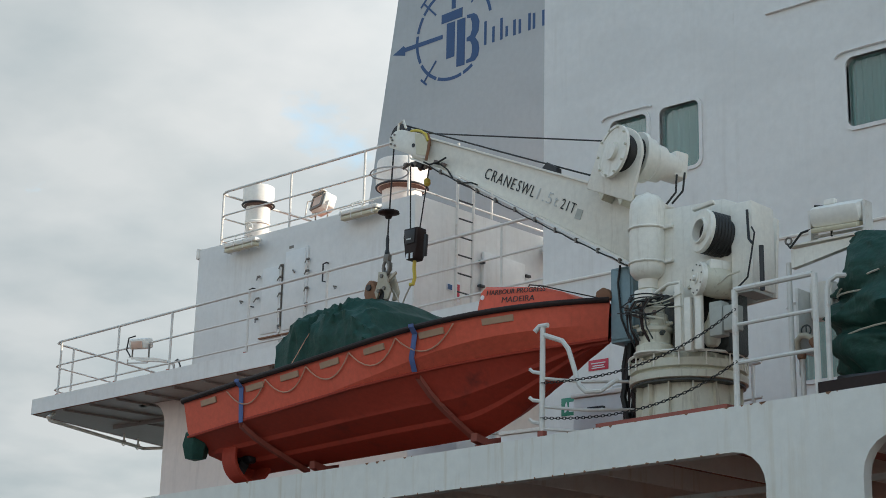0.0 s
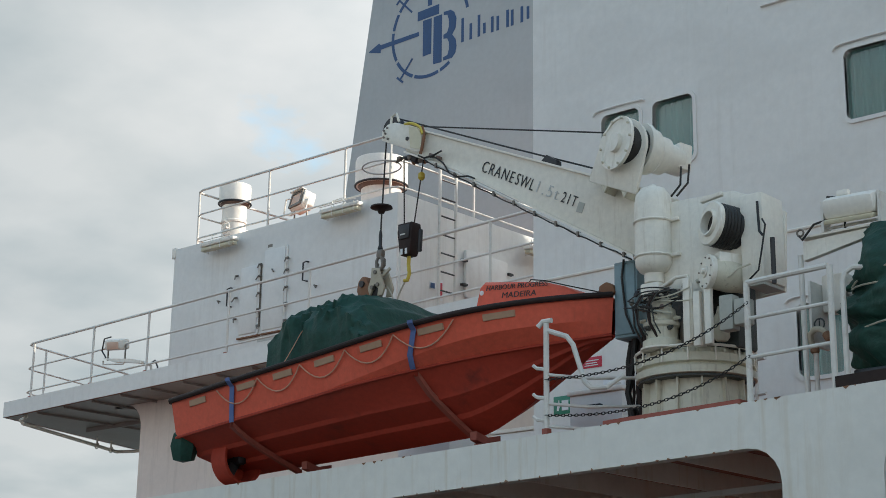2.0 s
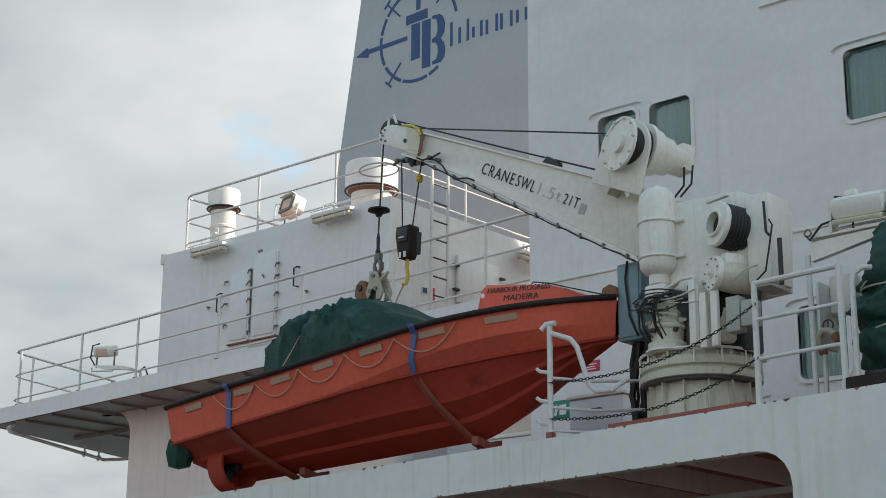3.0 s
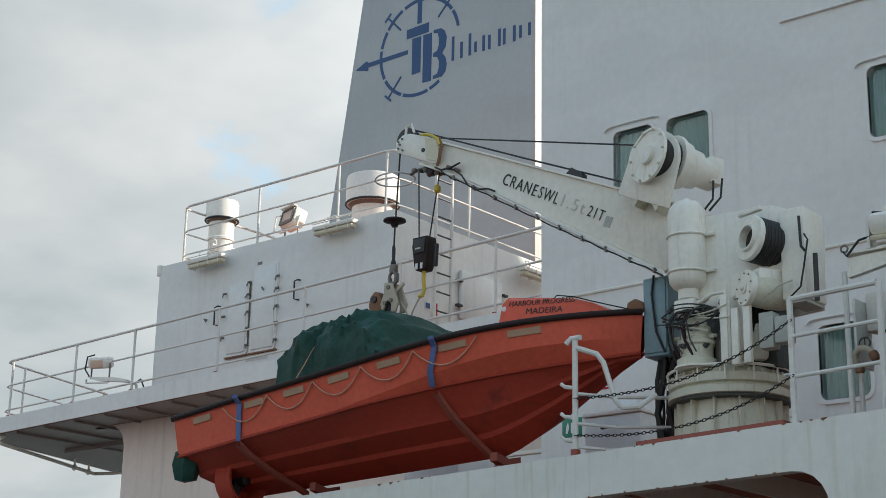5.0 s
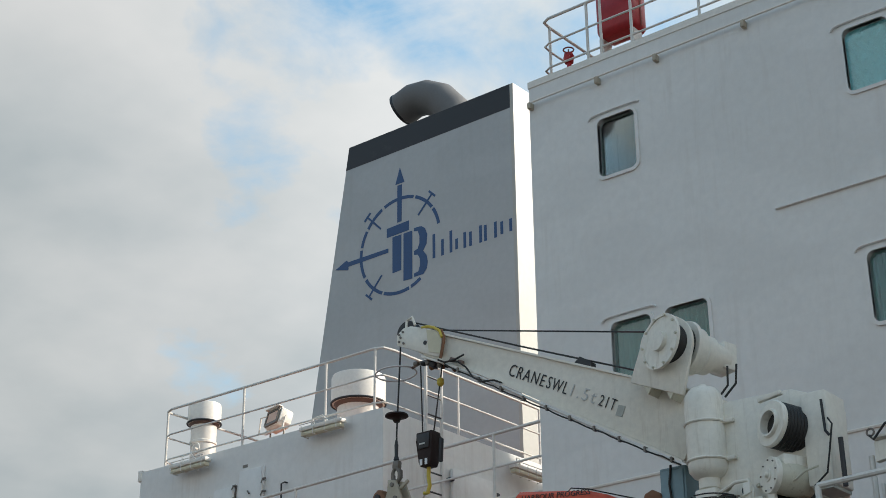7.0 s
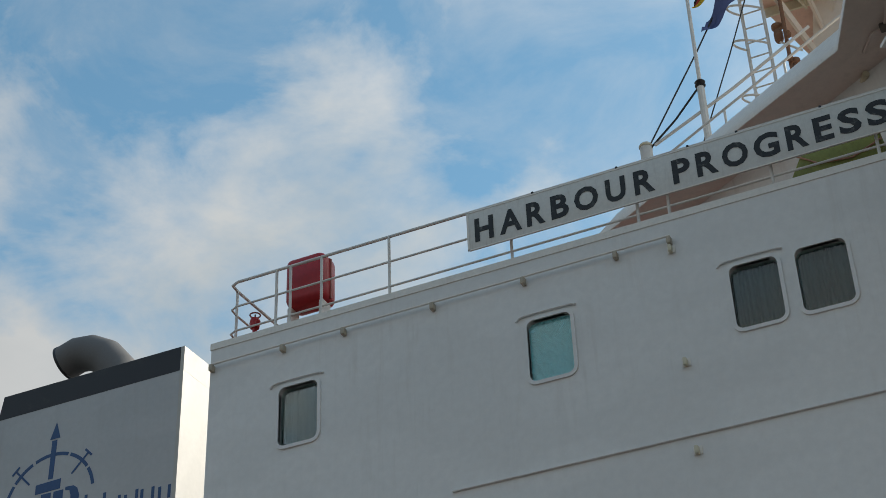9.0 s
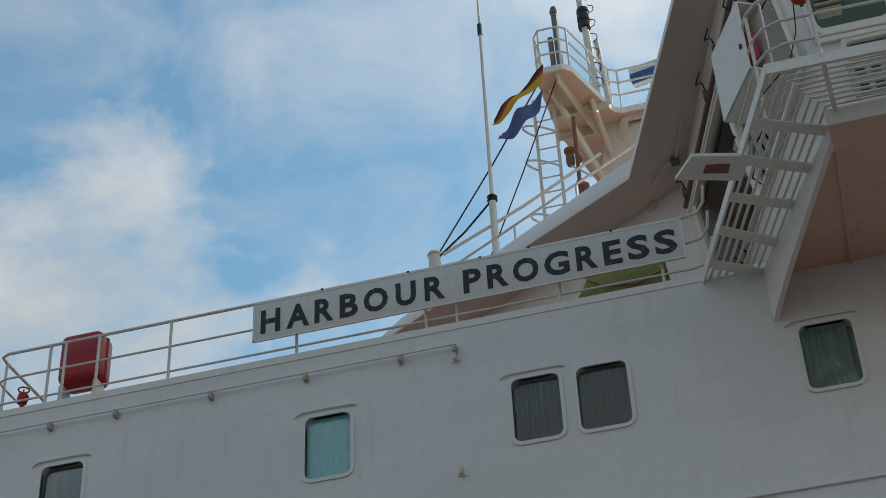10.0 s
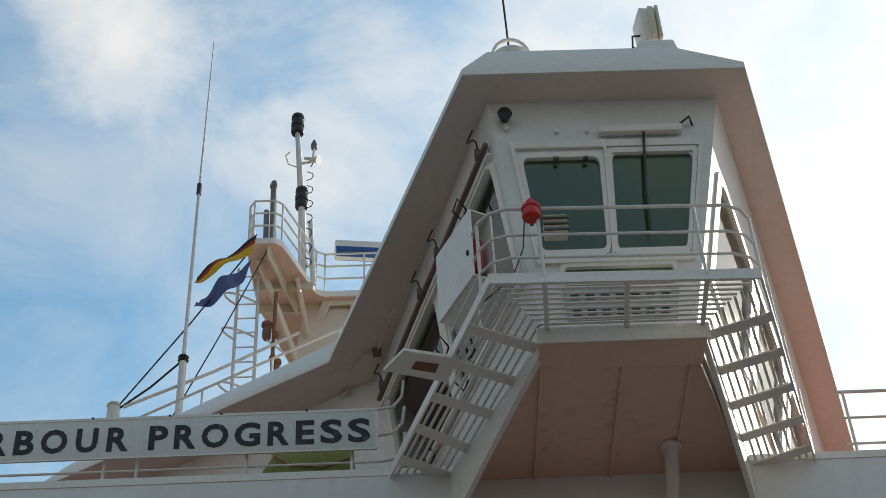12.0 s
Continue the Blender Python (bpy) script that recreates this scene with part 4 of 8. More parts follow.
def build_poop_lamp():
    t = thing("rail_lamp", (-8.9, 0.62, POOP), "white flood lamp on a bent tube arm behind the aft railing", "lamp")
    part("stand", tube([(-8.45, 0.75, POOP), (-8.45, 0.72, 6.68), (-8.6, 0.68, 6.74), (-9.35, 0.62, 6.86)], 0.022, 8), RAIL, t)
    part("cradle", tube([(-9.5, 0.55, 6.86), (-9.5, 0.55, 6.80), (-8.95, 0.55, 6.74), (-8.9, 0.55, 6.8)], 0.014, 6), RAIL, t)
    part("yoke", tube([(-9.42, 0.58, 6.86), (-9.42, 0.58, 7.1)], 0.014, 6), STEEL, t)
    part("yoke", tube([(-8.96, 0.58, 6.82), (-8.96, 0.58, 7.06)], 0.014, 6), STEEL, t)
    part("housing", box_at(pose(-9.2, 0.58, 7.10, 15, 6, 0), 0.42, 0.22, 0.18, 0.04), TRIM, t)
    part("lens", box_at(pose(-9.2, 0.58, 7.10, 15, 6, 0) @ pose(0.03, -0.112, -0.01), 0.30, 0.012, 0.12, 0.004), SOFFIT, t)
    part("arm_plate", prism([(-9.5, 6.90), (-8.75, 6.80), (-8.5, 6.74), (-8.5, 6.70), (-9.2, 6.80)], xz, 0.54, 0.62), TRIM, t)
    part("cable", tube([(-9.4, 0.6, 7.26), (-9.58, 0.6, 7.25), (-9.62, 0.6, 7.05), (-9.5, 0.6, 6.92)], 0.013, 6), BLACK, t)
    part("cable", tube([(-8.45, 0.7, 6.70), (-8.3, 0.68, 6.74), (-8.22, 0.68, 6.62), (-8.26, 0.7, 6.52)], 0.013, 6), BLACK, t)


build_poop_lamp()

HOUSE_TOP = 9.1


def batten_lamp(m, name="batten_lamp"):
    """A caged fluorescent deck lamp on a bracket."""
    o = m.translation
    t = thing(name, o, "cream plastic fluorescent deck lamp with a wire cage on a bracket", "lamp", "deck lamps on the aft house")
    part("housing", box_at(m @ pose(0, -0.16, 0.03), 0.86, 0.15, 0.07, 0.02), TRIM, t)
    part("diffuser", box_at(m @ pose(0, -0.16, -0.045), 0.82, 0.12, 0.07, 0.025), CREAM, t, "cream lamp cover")
    for x in (-0.3, 0.3):
        part("bracket", box_at(m @ pose(x, -0.07, 0.07), 0.04, 0.2, 0.02), TRIM, t)
    bm = bmesh.new()
    for x in (-0.36, -0.12, 0.12, 0.36):
        add_tube(bm, [m @ Vector((x, -0.25, 0.07)), m @ Vector((x, -0.25, -0.09)), m @ Vector((x, -0.08, -0.09)), m @ Vector((x, -0.08, 0.07))], 0.007, 5)
    add_tube(bm, [m @ Vector((-0.4, -0.25, 0.09)), m @ Vector((0.4, -0.25, 0.09))], 0.007, 5)
    part("cage", bm, RAIL, t)
    part("cable", tube([m @ Vector(p) for p in ((-0.2, -0.1, 0.07), (-0.25, -0.12, 0.2), (-0.1, -0.06, 0.24), (0.0, -0.02, 0.12))], 0.01, 6), TRIM, t)
    return t


def mushroom_vent(x, y, z, h, r, cap_h, label):
    t = thing("mushroom_vent", (x, y, z), label, "ventilator", "mushroom ventilators")
    m = pose(x, y, z)
    part("trunk", lathe([(r * 0.86, 0), (r * 0.86, 0.04), (r * 0.76, 0.05), (r * 0.76, h * 0.42), (r * 0.82, h * 0.43), (r * 0.82, h * 0.46), (r * 0.76, h * 0.47), (r * 0.78, h - cap_h * 1.05)], m, 28), TRIM, t)
    part("throat", lathe([(r * 0.80, h - cap_h * 1.12), (r * 0.90, h - cap_h * 1.0), (0.0, h - cap_h * 0.95)], m, 28), OILY_BROWN, t)
    part("cap", lathe([(r * 0.9, h - cap_h), (r, h - cap_h), (r, h - 0.05), (r * 0.97, h - 0.01), (r * 0.5, h + 0.03), (0, h + 0.035)], m, 32), TRIM, t)
    part("rim", tube([(x + r * math.cos(a), y + r * math.sin(a), z + h - cap_h + 0.01) for a in [k * math.tau / 28 for k in range(28)]], 0.020, 6, True), BLACK, t)
    part("lid_knob", tube([(x, y, z + h), (x, y, z + h + 0.09)], 0.02, 8), TRIM, t)
    part("hand_wheel", tube([(x + 0.1 + 0.10 * math.cos(a), y - r * 0.95, z + h * 0.32 + 0.10 * math.sin(a)) for a in [k * math.tau / 16 for k in range(16)]], 0.012, 6, True), TRIM, t)
    part("spindle", tube([(x + 0.1, y - r * 0.7, z + h * 0.32), (x + 0.1, y - r * 0.97, z + h * 0.32)], 0.02, 8), TRIM, t)
    return t


def build_aft_house():
    x0, x1, y0, y1 = -9.62, -4.25, 2.0, 11.5
    t = thing("aft_house", (-6.9, 2.0, POOP), "white painted steel deck house with dogged doors on the aft deck", "deck house", kind="structure")
    part("wall_side", box(x0, x1 - 0.1, y0, y0 + 0.1, POOP, HOUSE_TOP), WHITE, t)
    part("wall_front", box(x1 - 0.099, x1, y0, y1, POOP, HOUSE_TOP - 0.002), WHITE, t)
    part("wall_end", box(x0, x0 + 0.1, y0 + 0.101, y1, POOP, HOUSE_TOP - 0.002), WHITE, t)
    part("roof", box(x0 + 0.101, x1 - 0.1, y0 + 0.101, y1, HOUSE_TOP - 0.08, HOUSE_TOP - 0.02), DECK_RED, t)
    part("edge_bar", box(x0 - 0.06, x0 + 0.03, y0 - 0.02, y0 + 0.14, HOUSE_TOP - 0.16, HOUSE_TOP + 0.03, 0.01), TRIM, t)
    doors = (((-7.79, -7.36), 7.30, 8.45, (-7.89,), (8.33, 7.95, 7.59)), ((-7.22, -6.72), 7.30, 8.66, (-7.31, -6.66), (8.44, 8.24, 7.95, 7.68, 7.40)))
    for n, ((a, b), z0_, z1_, sides, clips) in enumerate(doors):
        d = thing(f"door_{n + 1}", ((a + b) / 2, y0, z0_), "white steel weathertight door with clip handles", "door", "weathertight doors", "structure")
        part("leaf", box(a, b, y0 - 0.045, y0 - 0.002, z0_, z1_, 0.02), WHITE, d)
        part("coaming", ring_plate(rounded(a - 0.04, b + 0.04, z0_ - 0.04, z1_ + 0.04, 0.07), [rounded(a + 0.01, b - 0.01, z0_ + 0.01, z1_ - 0.01, 0.05)], xz, y0 - 0.025, y0 - 0.001), WHITE, d)
        part("sill", box(a - 0.03, b + 0.08, y0 - 0.05, y0 - 0.001, z0_ - 0.068, z0_ - 0.046), RUST, d, "rusty sill")
        for x in sides:
            for z in clips:
                dog = part("clip", box(x - 0.035, x + 0.035, y0 - 0.06, y0 - 0.026, z - 0.014, z + 0.018, 0.006), STEEL, d)
                part("clip_lever", tube([(x, y0 - 0.07, z), (x + random.uniform(-0.05, 0.05), y0 - 0.09, z - 0.07)], 0.010, 6), STEEL, dog)
        for z in (7.6, 8.3):
            part("hinge", tube([(b + 0.03, y0 - 0.045, z - 0.06), (b + 0.03, y0 - 0.045, z + 0.06)], 0.014, 8), TRIM, d)
    part("hinge_post", box(-7.318, -7.304, y0 - 0.03, y0 - 0.001, 7.40, 8.45, 0.003), STEEL, d, "stained hinge bar")
    for x, z in ((-8.08, 7.99), (-6.25, 8.14)):
        h = thing("grab_handle", (x, y0, z), "black bent steel grab handle beside the doors", "handle", "grab handles")
        part("bar", tube([(x + 0.05, y0 - 0.001, z - 0.16), (x, y0 - 0.07, z - 0.15), (x, y0 - 0.07, z + 0.14), (x + 0.05, y0 - 0.05, z + 0.16), (x + 0.06, y0 - 0.001, z + 0.16)], 0.014, 6), BLACK, h)
    for x, z in ((-8.336, 7.97), (-5.99, 7.87), (-7.0, 8.30)):
        h = thing("wall_hook", (x, y0, z), "small steel hook on the house wall", "hook", "wall hooks")
        part("hook", tube([(x, y0, z), (x, y0 - 0.06, z), (x + 0.05, y0 - 0.07, z - 0.05)], 0.014, 6), STEEL, h)
    batten_lamp(pose(-8.25, y0, 8.93))
    batten_lamp(pose(-5.33, y0, 8.97))
    batten_lamp(pose(x1, 5.4, 8.8, 0, 0, 90))
    # plates with writing that cannot be read
    for x, z, w in ((-7.13, 8.70, 0.11), (-7.1, 7.13, 0.5)):
        p = thing("name_plate", (x, y0, z), "small plate with faded dark lines beside the doors", "plate", "small plates")
        part("lines", box(x - w / 2, x + w / 2, y0 - 0.004, y0 - 0.001, z, z + 0.06), STEEL if w < 0.3 else FADED, p)
    # railing on the roof
    railing("deck_railing", [(-9.18, 6.5, HOUSE_TOP), (-9.18, 2.2, HOUSE_TOP), (-9.15, 2.1, HOUSE_TOP), (-9.0, 2.04, HOUSE_TOP), (-4.5, 2.04, HOUSE_TOP), (-4.34, 2.1, HOUSE_TOP), (-4.3, 2.3, HOUSE_TOP), (-4.3, 11.0, HOUSE_TOP)],
            [0.2, 4.4, 6.3, 8.1, 9.1, 11.0, 13.2, 15.5, 17.6], (0.12, 0.55, 0.99), "white three-bar railing round the roof of the aft house", "white deck railings")
    mushroom_vent(-8.96, 2.75, HOUSE_TOP - 0.02, 1.26, 0.285, 0.36, "white mushroom ventilator with a handwheel on the house roof")
    mushroom_vent(-6.55, 4.0, HOUSE_TOP - 0.02, 1.55, 0.46, 0.50, "large white mushroom ventilator with a dark rim on the house roof")
    # flood lamp on the roof
    t = thing("flood_lamp", (-6.75, 2.3, HOUSE_TOP - 0.02), "white square flood lamp with a cable on the house roof", "lamp")
    part("stand", tube([(-6.9, 2.3, HOUSE_TOP - 0.02), (-6.9, 2.3, HOUSE_TOP + 0.3), (-6.6, 2.3, HOUSE_TOP + 0.3), (-6.6, 2.3, HOUSE_TOP - 0.02)], 0.015, 6), STEEL, t)
    m = pose(-6.75, 2.3, HOUSE_TOP + 0.40, -15, 0, -14)
    part("housing", prism([(-0.20, -0.15), (0.17, -0.15), (0.22, -0.09), (0.22, 0.11), (0.17, 0.16), (-0.17, 0.14), (-0.21, 0.09)], lambda u, v, w: m @ Vector((u, w, v)), -0.08, 0.14, 0.012), TRIM, t)
    part("visor", box_at(m @ pose(0, -0.11, 0.15), 0.40, 0.10, 0.02, 0.005), TRIM, t)
    part("frame", ring_plate(rounded(-0.20, 0.19, -0.14, 0.13, 0.03), [rounded(-0.16, 0.15, -0.09, 0.10, 0.02)], lambda u, v, w: m @ Vector((u, w, v)), -0.11, -0.081), STEEL, t)
    part("yoke", tube([m @ Vector((-0.24, 0.0, 0.0)), m @ Vector((-0.25, 0.0, -0.2)), m @ Vector((0.25, 0.0, -0.2)), m @ Vector((0.24, 0.0, 0.0))], 0.016, 6), RAIL, t)
    part("lens", box_at(m @ pose(-0.005, -0.092, 0.005), 0.30, 0.015, 0.18), SOFFIT, t)
    part("cable", tube([(-7.0, 2.3, HOUSE_TOP + 0.5), (-7.12, 2.3, HOUSE_TOP + 0.5), (-7.14, 2.28, HOUSE_TOP + 0.25), (-7.0, 2.3, HOUSE_TOP + 0.2)], 0.014, 6), TRIM, t)
    # ladder and pipes on the front of the house
    t = thing("wall_ladder", (x1 + 0.2, 2.9, POOP), "white vertical steel ladder on the front of the aft house", "ladder")
    for y in (2.75, 3.13):
        part("stile", tube([(x1 + 0.2, y, POOP), (x1 + 0.2, y, HOUSE_TOP + 1.0)], 0.025, 8), RAIL, t)
    for k in range(11):
        part("rung", tube([(x1 + 0.2, 2.75, POOP + 0.25 + 0.3 * k), (x1 + 0.2, 3.13, POOP + 0.25 + 0.3 * k)], 0.014, 6), BLACK, t)
    for y, z, w, h, m in ((3.6, 7.4, 0.16, 0.2, LOGO_BLUE), (3.02, 7.55, 0.08, 0.34, RED_SIGN), (3.85, 7.45, 0.16, 0.14, YELLOW), (2.82, 7.70, 0.14, 0.12, LOGO_BLUE)):
        p = thing("safety_sign", (x1, y, z), "small coloured safety sign on the white house front", "sign", "safety signs")
        part("plate", box(x1 + 0.001, x1 + 0.008, y - w / 2, y + w / 2, z, z + h, 0.002), PAPER, p)
        part("symbol", box(x1 + 0.009, x1 + 0.012, y - w * 0.35, y + w * 0.35, z + h * 0.15, z + h * 0.85), m, p)
    d = thing("hatch_cover", (x1, 4.0, 8.1), "white steel hatch with clip handles on the house front", "hatch")
    part("leaf", box(x1 + 0.001, x1 + 0.07, 3.55, 4.6, 7.7, 8.5, 0.03), WHITE, d)
    for y, z in ((3.5, 7.9), (3.5, 8.3), (4.65, 7.9), (4.65, 8.3)):
        part("clip", box(x1 + 0.03, x1 + 0.1, y - 0.06, y + 0.06, z - 0.02, z + 0.02, 0.006), BLACK, d)


build_aft_house()


def build_funnel():
    y0, y1 = 7.0, 12.2
    zt, zb, band = 17.22, HOUSE_TOP - 0.1, 0.52

    def aft(z):
        return -9.6 - (17.2 - z) * 0.155

    t = thing("funnel", (-8, 9.5, zb), "tall grey ship funnel with white front and black band", "funnel")
    zm = zt - band
    part("side_plate", prism([(aft(zb), zb), (-5.40, zb), (-5.40, zm), (aft(zm), zm)], xz, y0, y0 + 0.08), FUNNEL_GREY, t)
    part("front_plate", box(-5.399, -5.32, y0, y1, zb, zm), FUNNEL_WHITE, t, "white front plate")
    part("back_plate", prism([(aft(zb), zb), (aft(zb) + 0.08, zb), (aft(zm) + 0.08, zm), (aft(zm), zm)], xz, y0 + 0.081, y1), FUNNEL_GREY, t)
    part("far_plate", prism([(aft(zb), zb), (-5.40, zb), (-5.40, zm), (aft(zm), zm)], xz, y1 + 0.001, y1 + 0.08), FUNNEL_GREY, t)
    part("top_band", prism([(aft(zm) - 0.004, zm), (-5.402, zm), (-5.402, zt), (aft(zt) - 0.004, zt)], xz, y0 - 0.004, y1 + 0.08), BAND_BLACK, t, "black top band")
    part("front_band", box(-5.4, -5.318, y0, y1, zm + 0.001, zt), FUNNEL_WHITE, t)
    # emblem: dashed ring, arrows and blocks, then upright bars in place of the word
    y = y0 - 0.006
    cx, cz, r = -8.207, 14.586, 1.02
    for bm in ring_arcs(cx, cz, r, y):
        part("emblem_arc", bm, LOGO_BLUE, t)
    for pts in ([(-9.93, 14.51), (-9.62, 14.64), (-9.57, 14.59), (-8.50, 14.59), (-8.50, 14.50), (-9.57, 14.49), (-9.57, 14.41)],
                [(-8.20, 16.30), (-8.32, 15.945), (-8.08, 15.945)], [(-8.265, 15.91), (-8.145, 15.91), (-8.155, 15.09), (-8.265, 15.09)]):
        part("emblem_arrow", prism(pts, xz, y - 0.001, y0 - 0.001), LOGO_BLUE, t)
    for a in (46, 135, 229):
        p = Vector((math.cos(radians(a)), math.sin(radians(a))))
        q = Vector((-p.y, p.x))
        c = Vector((cx, cz))
        bm = bmesh.new()
        for u0, u1, w in ((r - 0.32, r + 0.20, 0.020), (r + 0.17, r + 0.215, 0.11)):
            add_prism(bm, [tuple(c + p * u0 - q * w), tuple(c + p * u1 - q * w), tuple(c + p * u1 + q * w), tuple(c + p * u0 + q * w)], xz, y - 0.002 - 0.01 * w, y0 - 0.001)
        part("emblem_tick", bm, LOGO_BLUE, t)
    for pts in ([(-8.54, 14.83), (-7.96, 14.84), (-7.96, 15.05), (-8.54, 15.03)], [(-8.39, 14.80), (-8.16, 14.80), (-8.16, 14.03), (-8.385, 14.02)],
                [(-8.10, 14.80), (-7.875, 14.80), (-7.875, 13.77), (-8.10, 13.78)],
                [(-7.83, 14.84), (-7.64, 14.83), (-7.55, 14.76), (-7.49, 14.61), (-7.51, 14.41), (-7.60, 14.29), (-7.51, 14.17), (-7.48, 14.02), (-7.51, 13.88), (-7.60, 13.79), (-7.83, 13.79),
                 (-7.83, 13.86), (-7.72, 13.88), (-7.68, 13.99), (-7.68, 14.14), (-7.73, 14.24), (-7.83, 14.26), (-7.83, 14.34), (-7.73, 14.37), (-7.69, 14.48), (-7.69, 14.63), (-7.73, 14.75), (-7.83, 14.77)]):
        part("emblem_block", prism(pts, xz, y, y0 - 0.001), LOGO_BLUE, t)
    for u, h in ((-7.325, 0.51), (-7.11, 0.34), (-6.90, 0.46), (-6.76, 0.22), (-6.56, 0.33), (-6.42, 0.30), (-6.175, 0.36), (-6.06, 0.33), (-5.82, 0.33), (-5.67, 0.26), (-5.46, 0.26)):
        low = 14.05 if h > 0.28 else 14.08
        part("emblem_bar", box(u - 0.032, u + 0.032, y, y0 - 0.001, low, low + h), LOGO_BLUE, t)
    # bent exhaust outlet
    x = thing("exhaust_pipe", (-8.2, 8.6, zt), "grey sooty exhaust outlet bent aft over the funnel top", "exhaust")
    pts = [(-7.80, 8.6, zt - 0.1), (-7.86, 8.6, zt + 0.50), (-8.06, 8.6, zt + 1.00), (-8.40, 8.6, zt + 1.40), (-8.80, 8.6, zt + 1.62), (-9.15, 8.6, zt + 1.66), (-9.50, 8.6, zt + 1.55)]
    part("bend", tube(pts, 0.385, 28), SOOT, x)
    d = (Vector(pts[-1]) - Vector(pts[-2])).normalized()
    part("mouth", lathe([(0.385, -0.04), (0.395, -0.03), (0.395, 0.02), (0.36, 0.022), (0.34, -0.1), (0, -0.12)], along(pts[-1], d), 28), BLACK, x, "black pipe mouth")


def ring_arcs(cx, cz, r, y):
    arcs = []
    for a0, a1 in ((10, 32), (35, 66), (69, 113), (117, 145), (148, 168), (171, 207), (211, 244), (247, 284), (287, 302)):
        out, back = [], []
        for k in range(7):
            a = radians(a0 + (a1 - a0) * k / 6)
            out.append((cx + (r + 0.035) * math.cos(a), cz + (r + 0.035) * math.sin(a)))
            back.append((cx + (r - 0.035) * math.cos(a), cz + (r - 0.035) * math.sin(a)))
        arcs.append(prism(out + back[::-1], xz, y, y + 0.005))
    return arcs


build_funnel()

# ---- boat deck: rescue boat, crane, rails ----
def build_boat():
    """Open rescue boat with a hard chine, on its cradle, bow forward and a little raised."""
    t = thing("rescue_boat", (1.0, -3.45, 3.9), "orange rescue boat with black fender and green canvas cover on chocks", "boat")
    L0, L1, cy = -1.50, 3.68, -3.42
    N = 30

    def sec(s):
        """Half breadths and heights at s from stern to bow: gunwale, chine, bilge and keel."""
        fl = max(0.0, (s - 0.5) / 0.5)
        half = 1.0 * (1 - 0.96 * fl ** 3.0) * (0.94 + 0.06 * min(1, s / 0.2))
        gun = 4.60 + 0.40 * s + 0.15 * s * s
        chine_half = half * (0.90 - 0.34 * fl)
        chine = gun - 0.38 + 0.02 * s
        keel = 3.87 + 0.20 * s + 0.83 * max(0, (s - 0.70) / 0.30) ** 1.35
        keel = min(keel, chine - 0.02)
        return half, gun, chine_half, chine, keel

    def xs(s, k):
        # the stem rakes: lower points end earlier
        rake = (0.0, 0.04, 0.06)[k]
        return L0 + (L1 - L0) * s - rake * max(0, (s - 0.6) / 0.4) ** 1.5 + (0.0, 0.0, 0.10)[k] * (1 - min(1, s / 0.08))

    def knuckle(s):
        e = min(1.0, max(0.0, (s - 0.40) / 0.45))
        return e, 0.96 - 0.36 * e * e * (3 - 2 * e)

    up, low, chine_line, rub = bmesh.new(), bmesh.new(), {-1: [], 1: []}, {-1: [], 1: []}
    rings_u, rings_l = {-1: [], 1: []}, {-1: [], 1: []}
    for i in range(N + 1):
        s = i / N
        h, g, ch, c, k = sec(s)
        for sd in (-1, 1):
            # forward the topside breaks at a knuckle above the chine
            e, f = knuckle(s)
            rings_u[sd].append([up.verts.new((xs(s, 0), cy + sd * h, g)), up.verts.new((xs(s, 0) * (1 - f) + xs(s, 1) * f, cy + sd * (h + (ch - h) * (f * (1 - 0.62 * e))), g + (c - g) * f)), up.verts.new((xs(s, 1), cy + sd * ch, c))])
            steps = []
            for u in (0.0, 0.30, 0.33, 0.62, 0.65, 1.0):
                wave = 0.03 if u in (0.33, 0.65) else 0.0
                steps.append(low.verts.new((xs(s, 1) * (1 - u) + xs(s, 2) * u, cy + sd * ch * (1 - u), c + (k - c) * (u ** 0.8) - wave)))
            rings_l[sd].append(steps)
            chine_line[sd].append(Vector((xs(s, 1), cy + sd * ch, c)))
            rub[sd].append(Vector((xs(s, 0), cy + sd * h, g)))
    for sd in (-1, 1):
        for rs, bm in ((rings_u[sd], up), (rings_l[sd], low)):
            for a, b in zip(rs, rs[1:]):
                for q in range(len(a) - 1):
                    bm.faces.new((a[q], b[q], b[q + 1], a[q + 1]))
    # transom
    st = [v for v in rings_u[-1][0]] + [v for v in rings_u[1][0]][::-1]
    up.faces.new(st)
    ls = rings_l[-1][0] + rings_l[1][0][::-1]
    low.faces.new([v for k, v in enumerate(ls) if k != len(rings_l[-1][0])])
    # deck just below the gunwale
    dk = bmesh.new()
    prev = None
    for i in range(N + 1):
        h, g, *_ = sec(i / N)
        row = [dk.verts.new((xs(i / N, 0), cy - h * 0.97, g - 0.03)), dk.verts.new((xs(i / N, 0), cy + h * 0.97, g - 0.03))]
        if prev:
            dk.faces.new((prev[0], row[0], row[1], prev[1]))
        prev = row
    hull = part("upper_hull", up, ORANGE, t, "", 14)
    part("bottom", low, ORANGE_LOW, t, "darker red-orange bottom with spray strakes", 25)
    part("deck", dk, ORANGE, t)
    for sd in (-1, 1):
        part("fender", tube([p + Vector((0, sd * 0.018, 0.004)) for p in rub[sd]], 0.028, 10), RUBBER, t, "black rubber fender")
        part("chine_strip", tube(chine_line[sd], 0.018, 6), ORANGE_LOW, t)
    part("stern_fender", tube([rub[-1][0] + Vector((-0.02, 0, 0)), rub[1][0] + Vector((-0.02, 0, 0))], 0.028, 10), RUBBER, t)

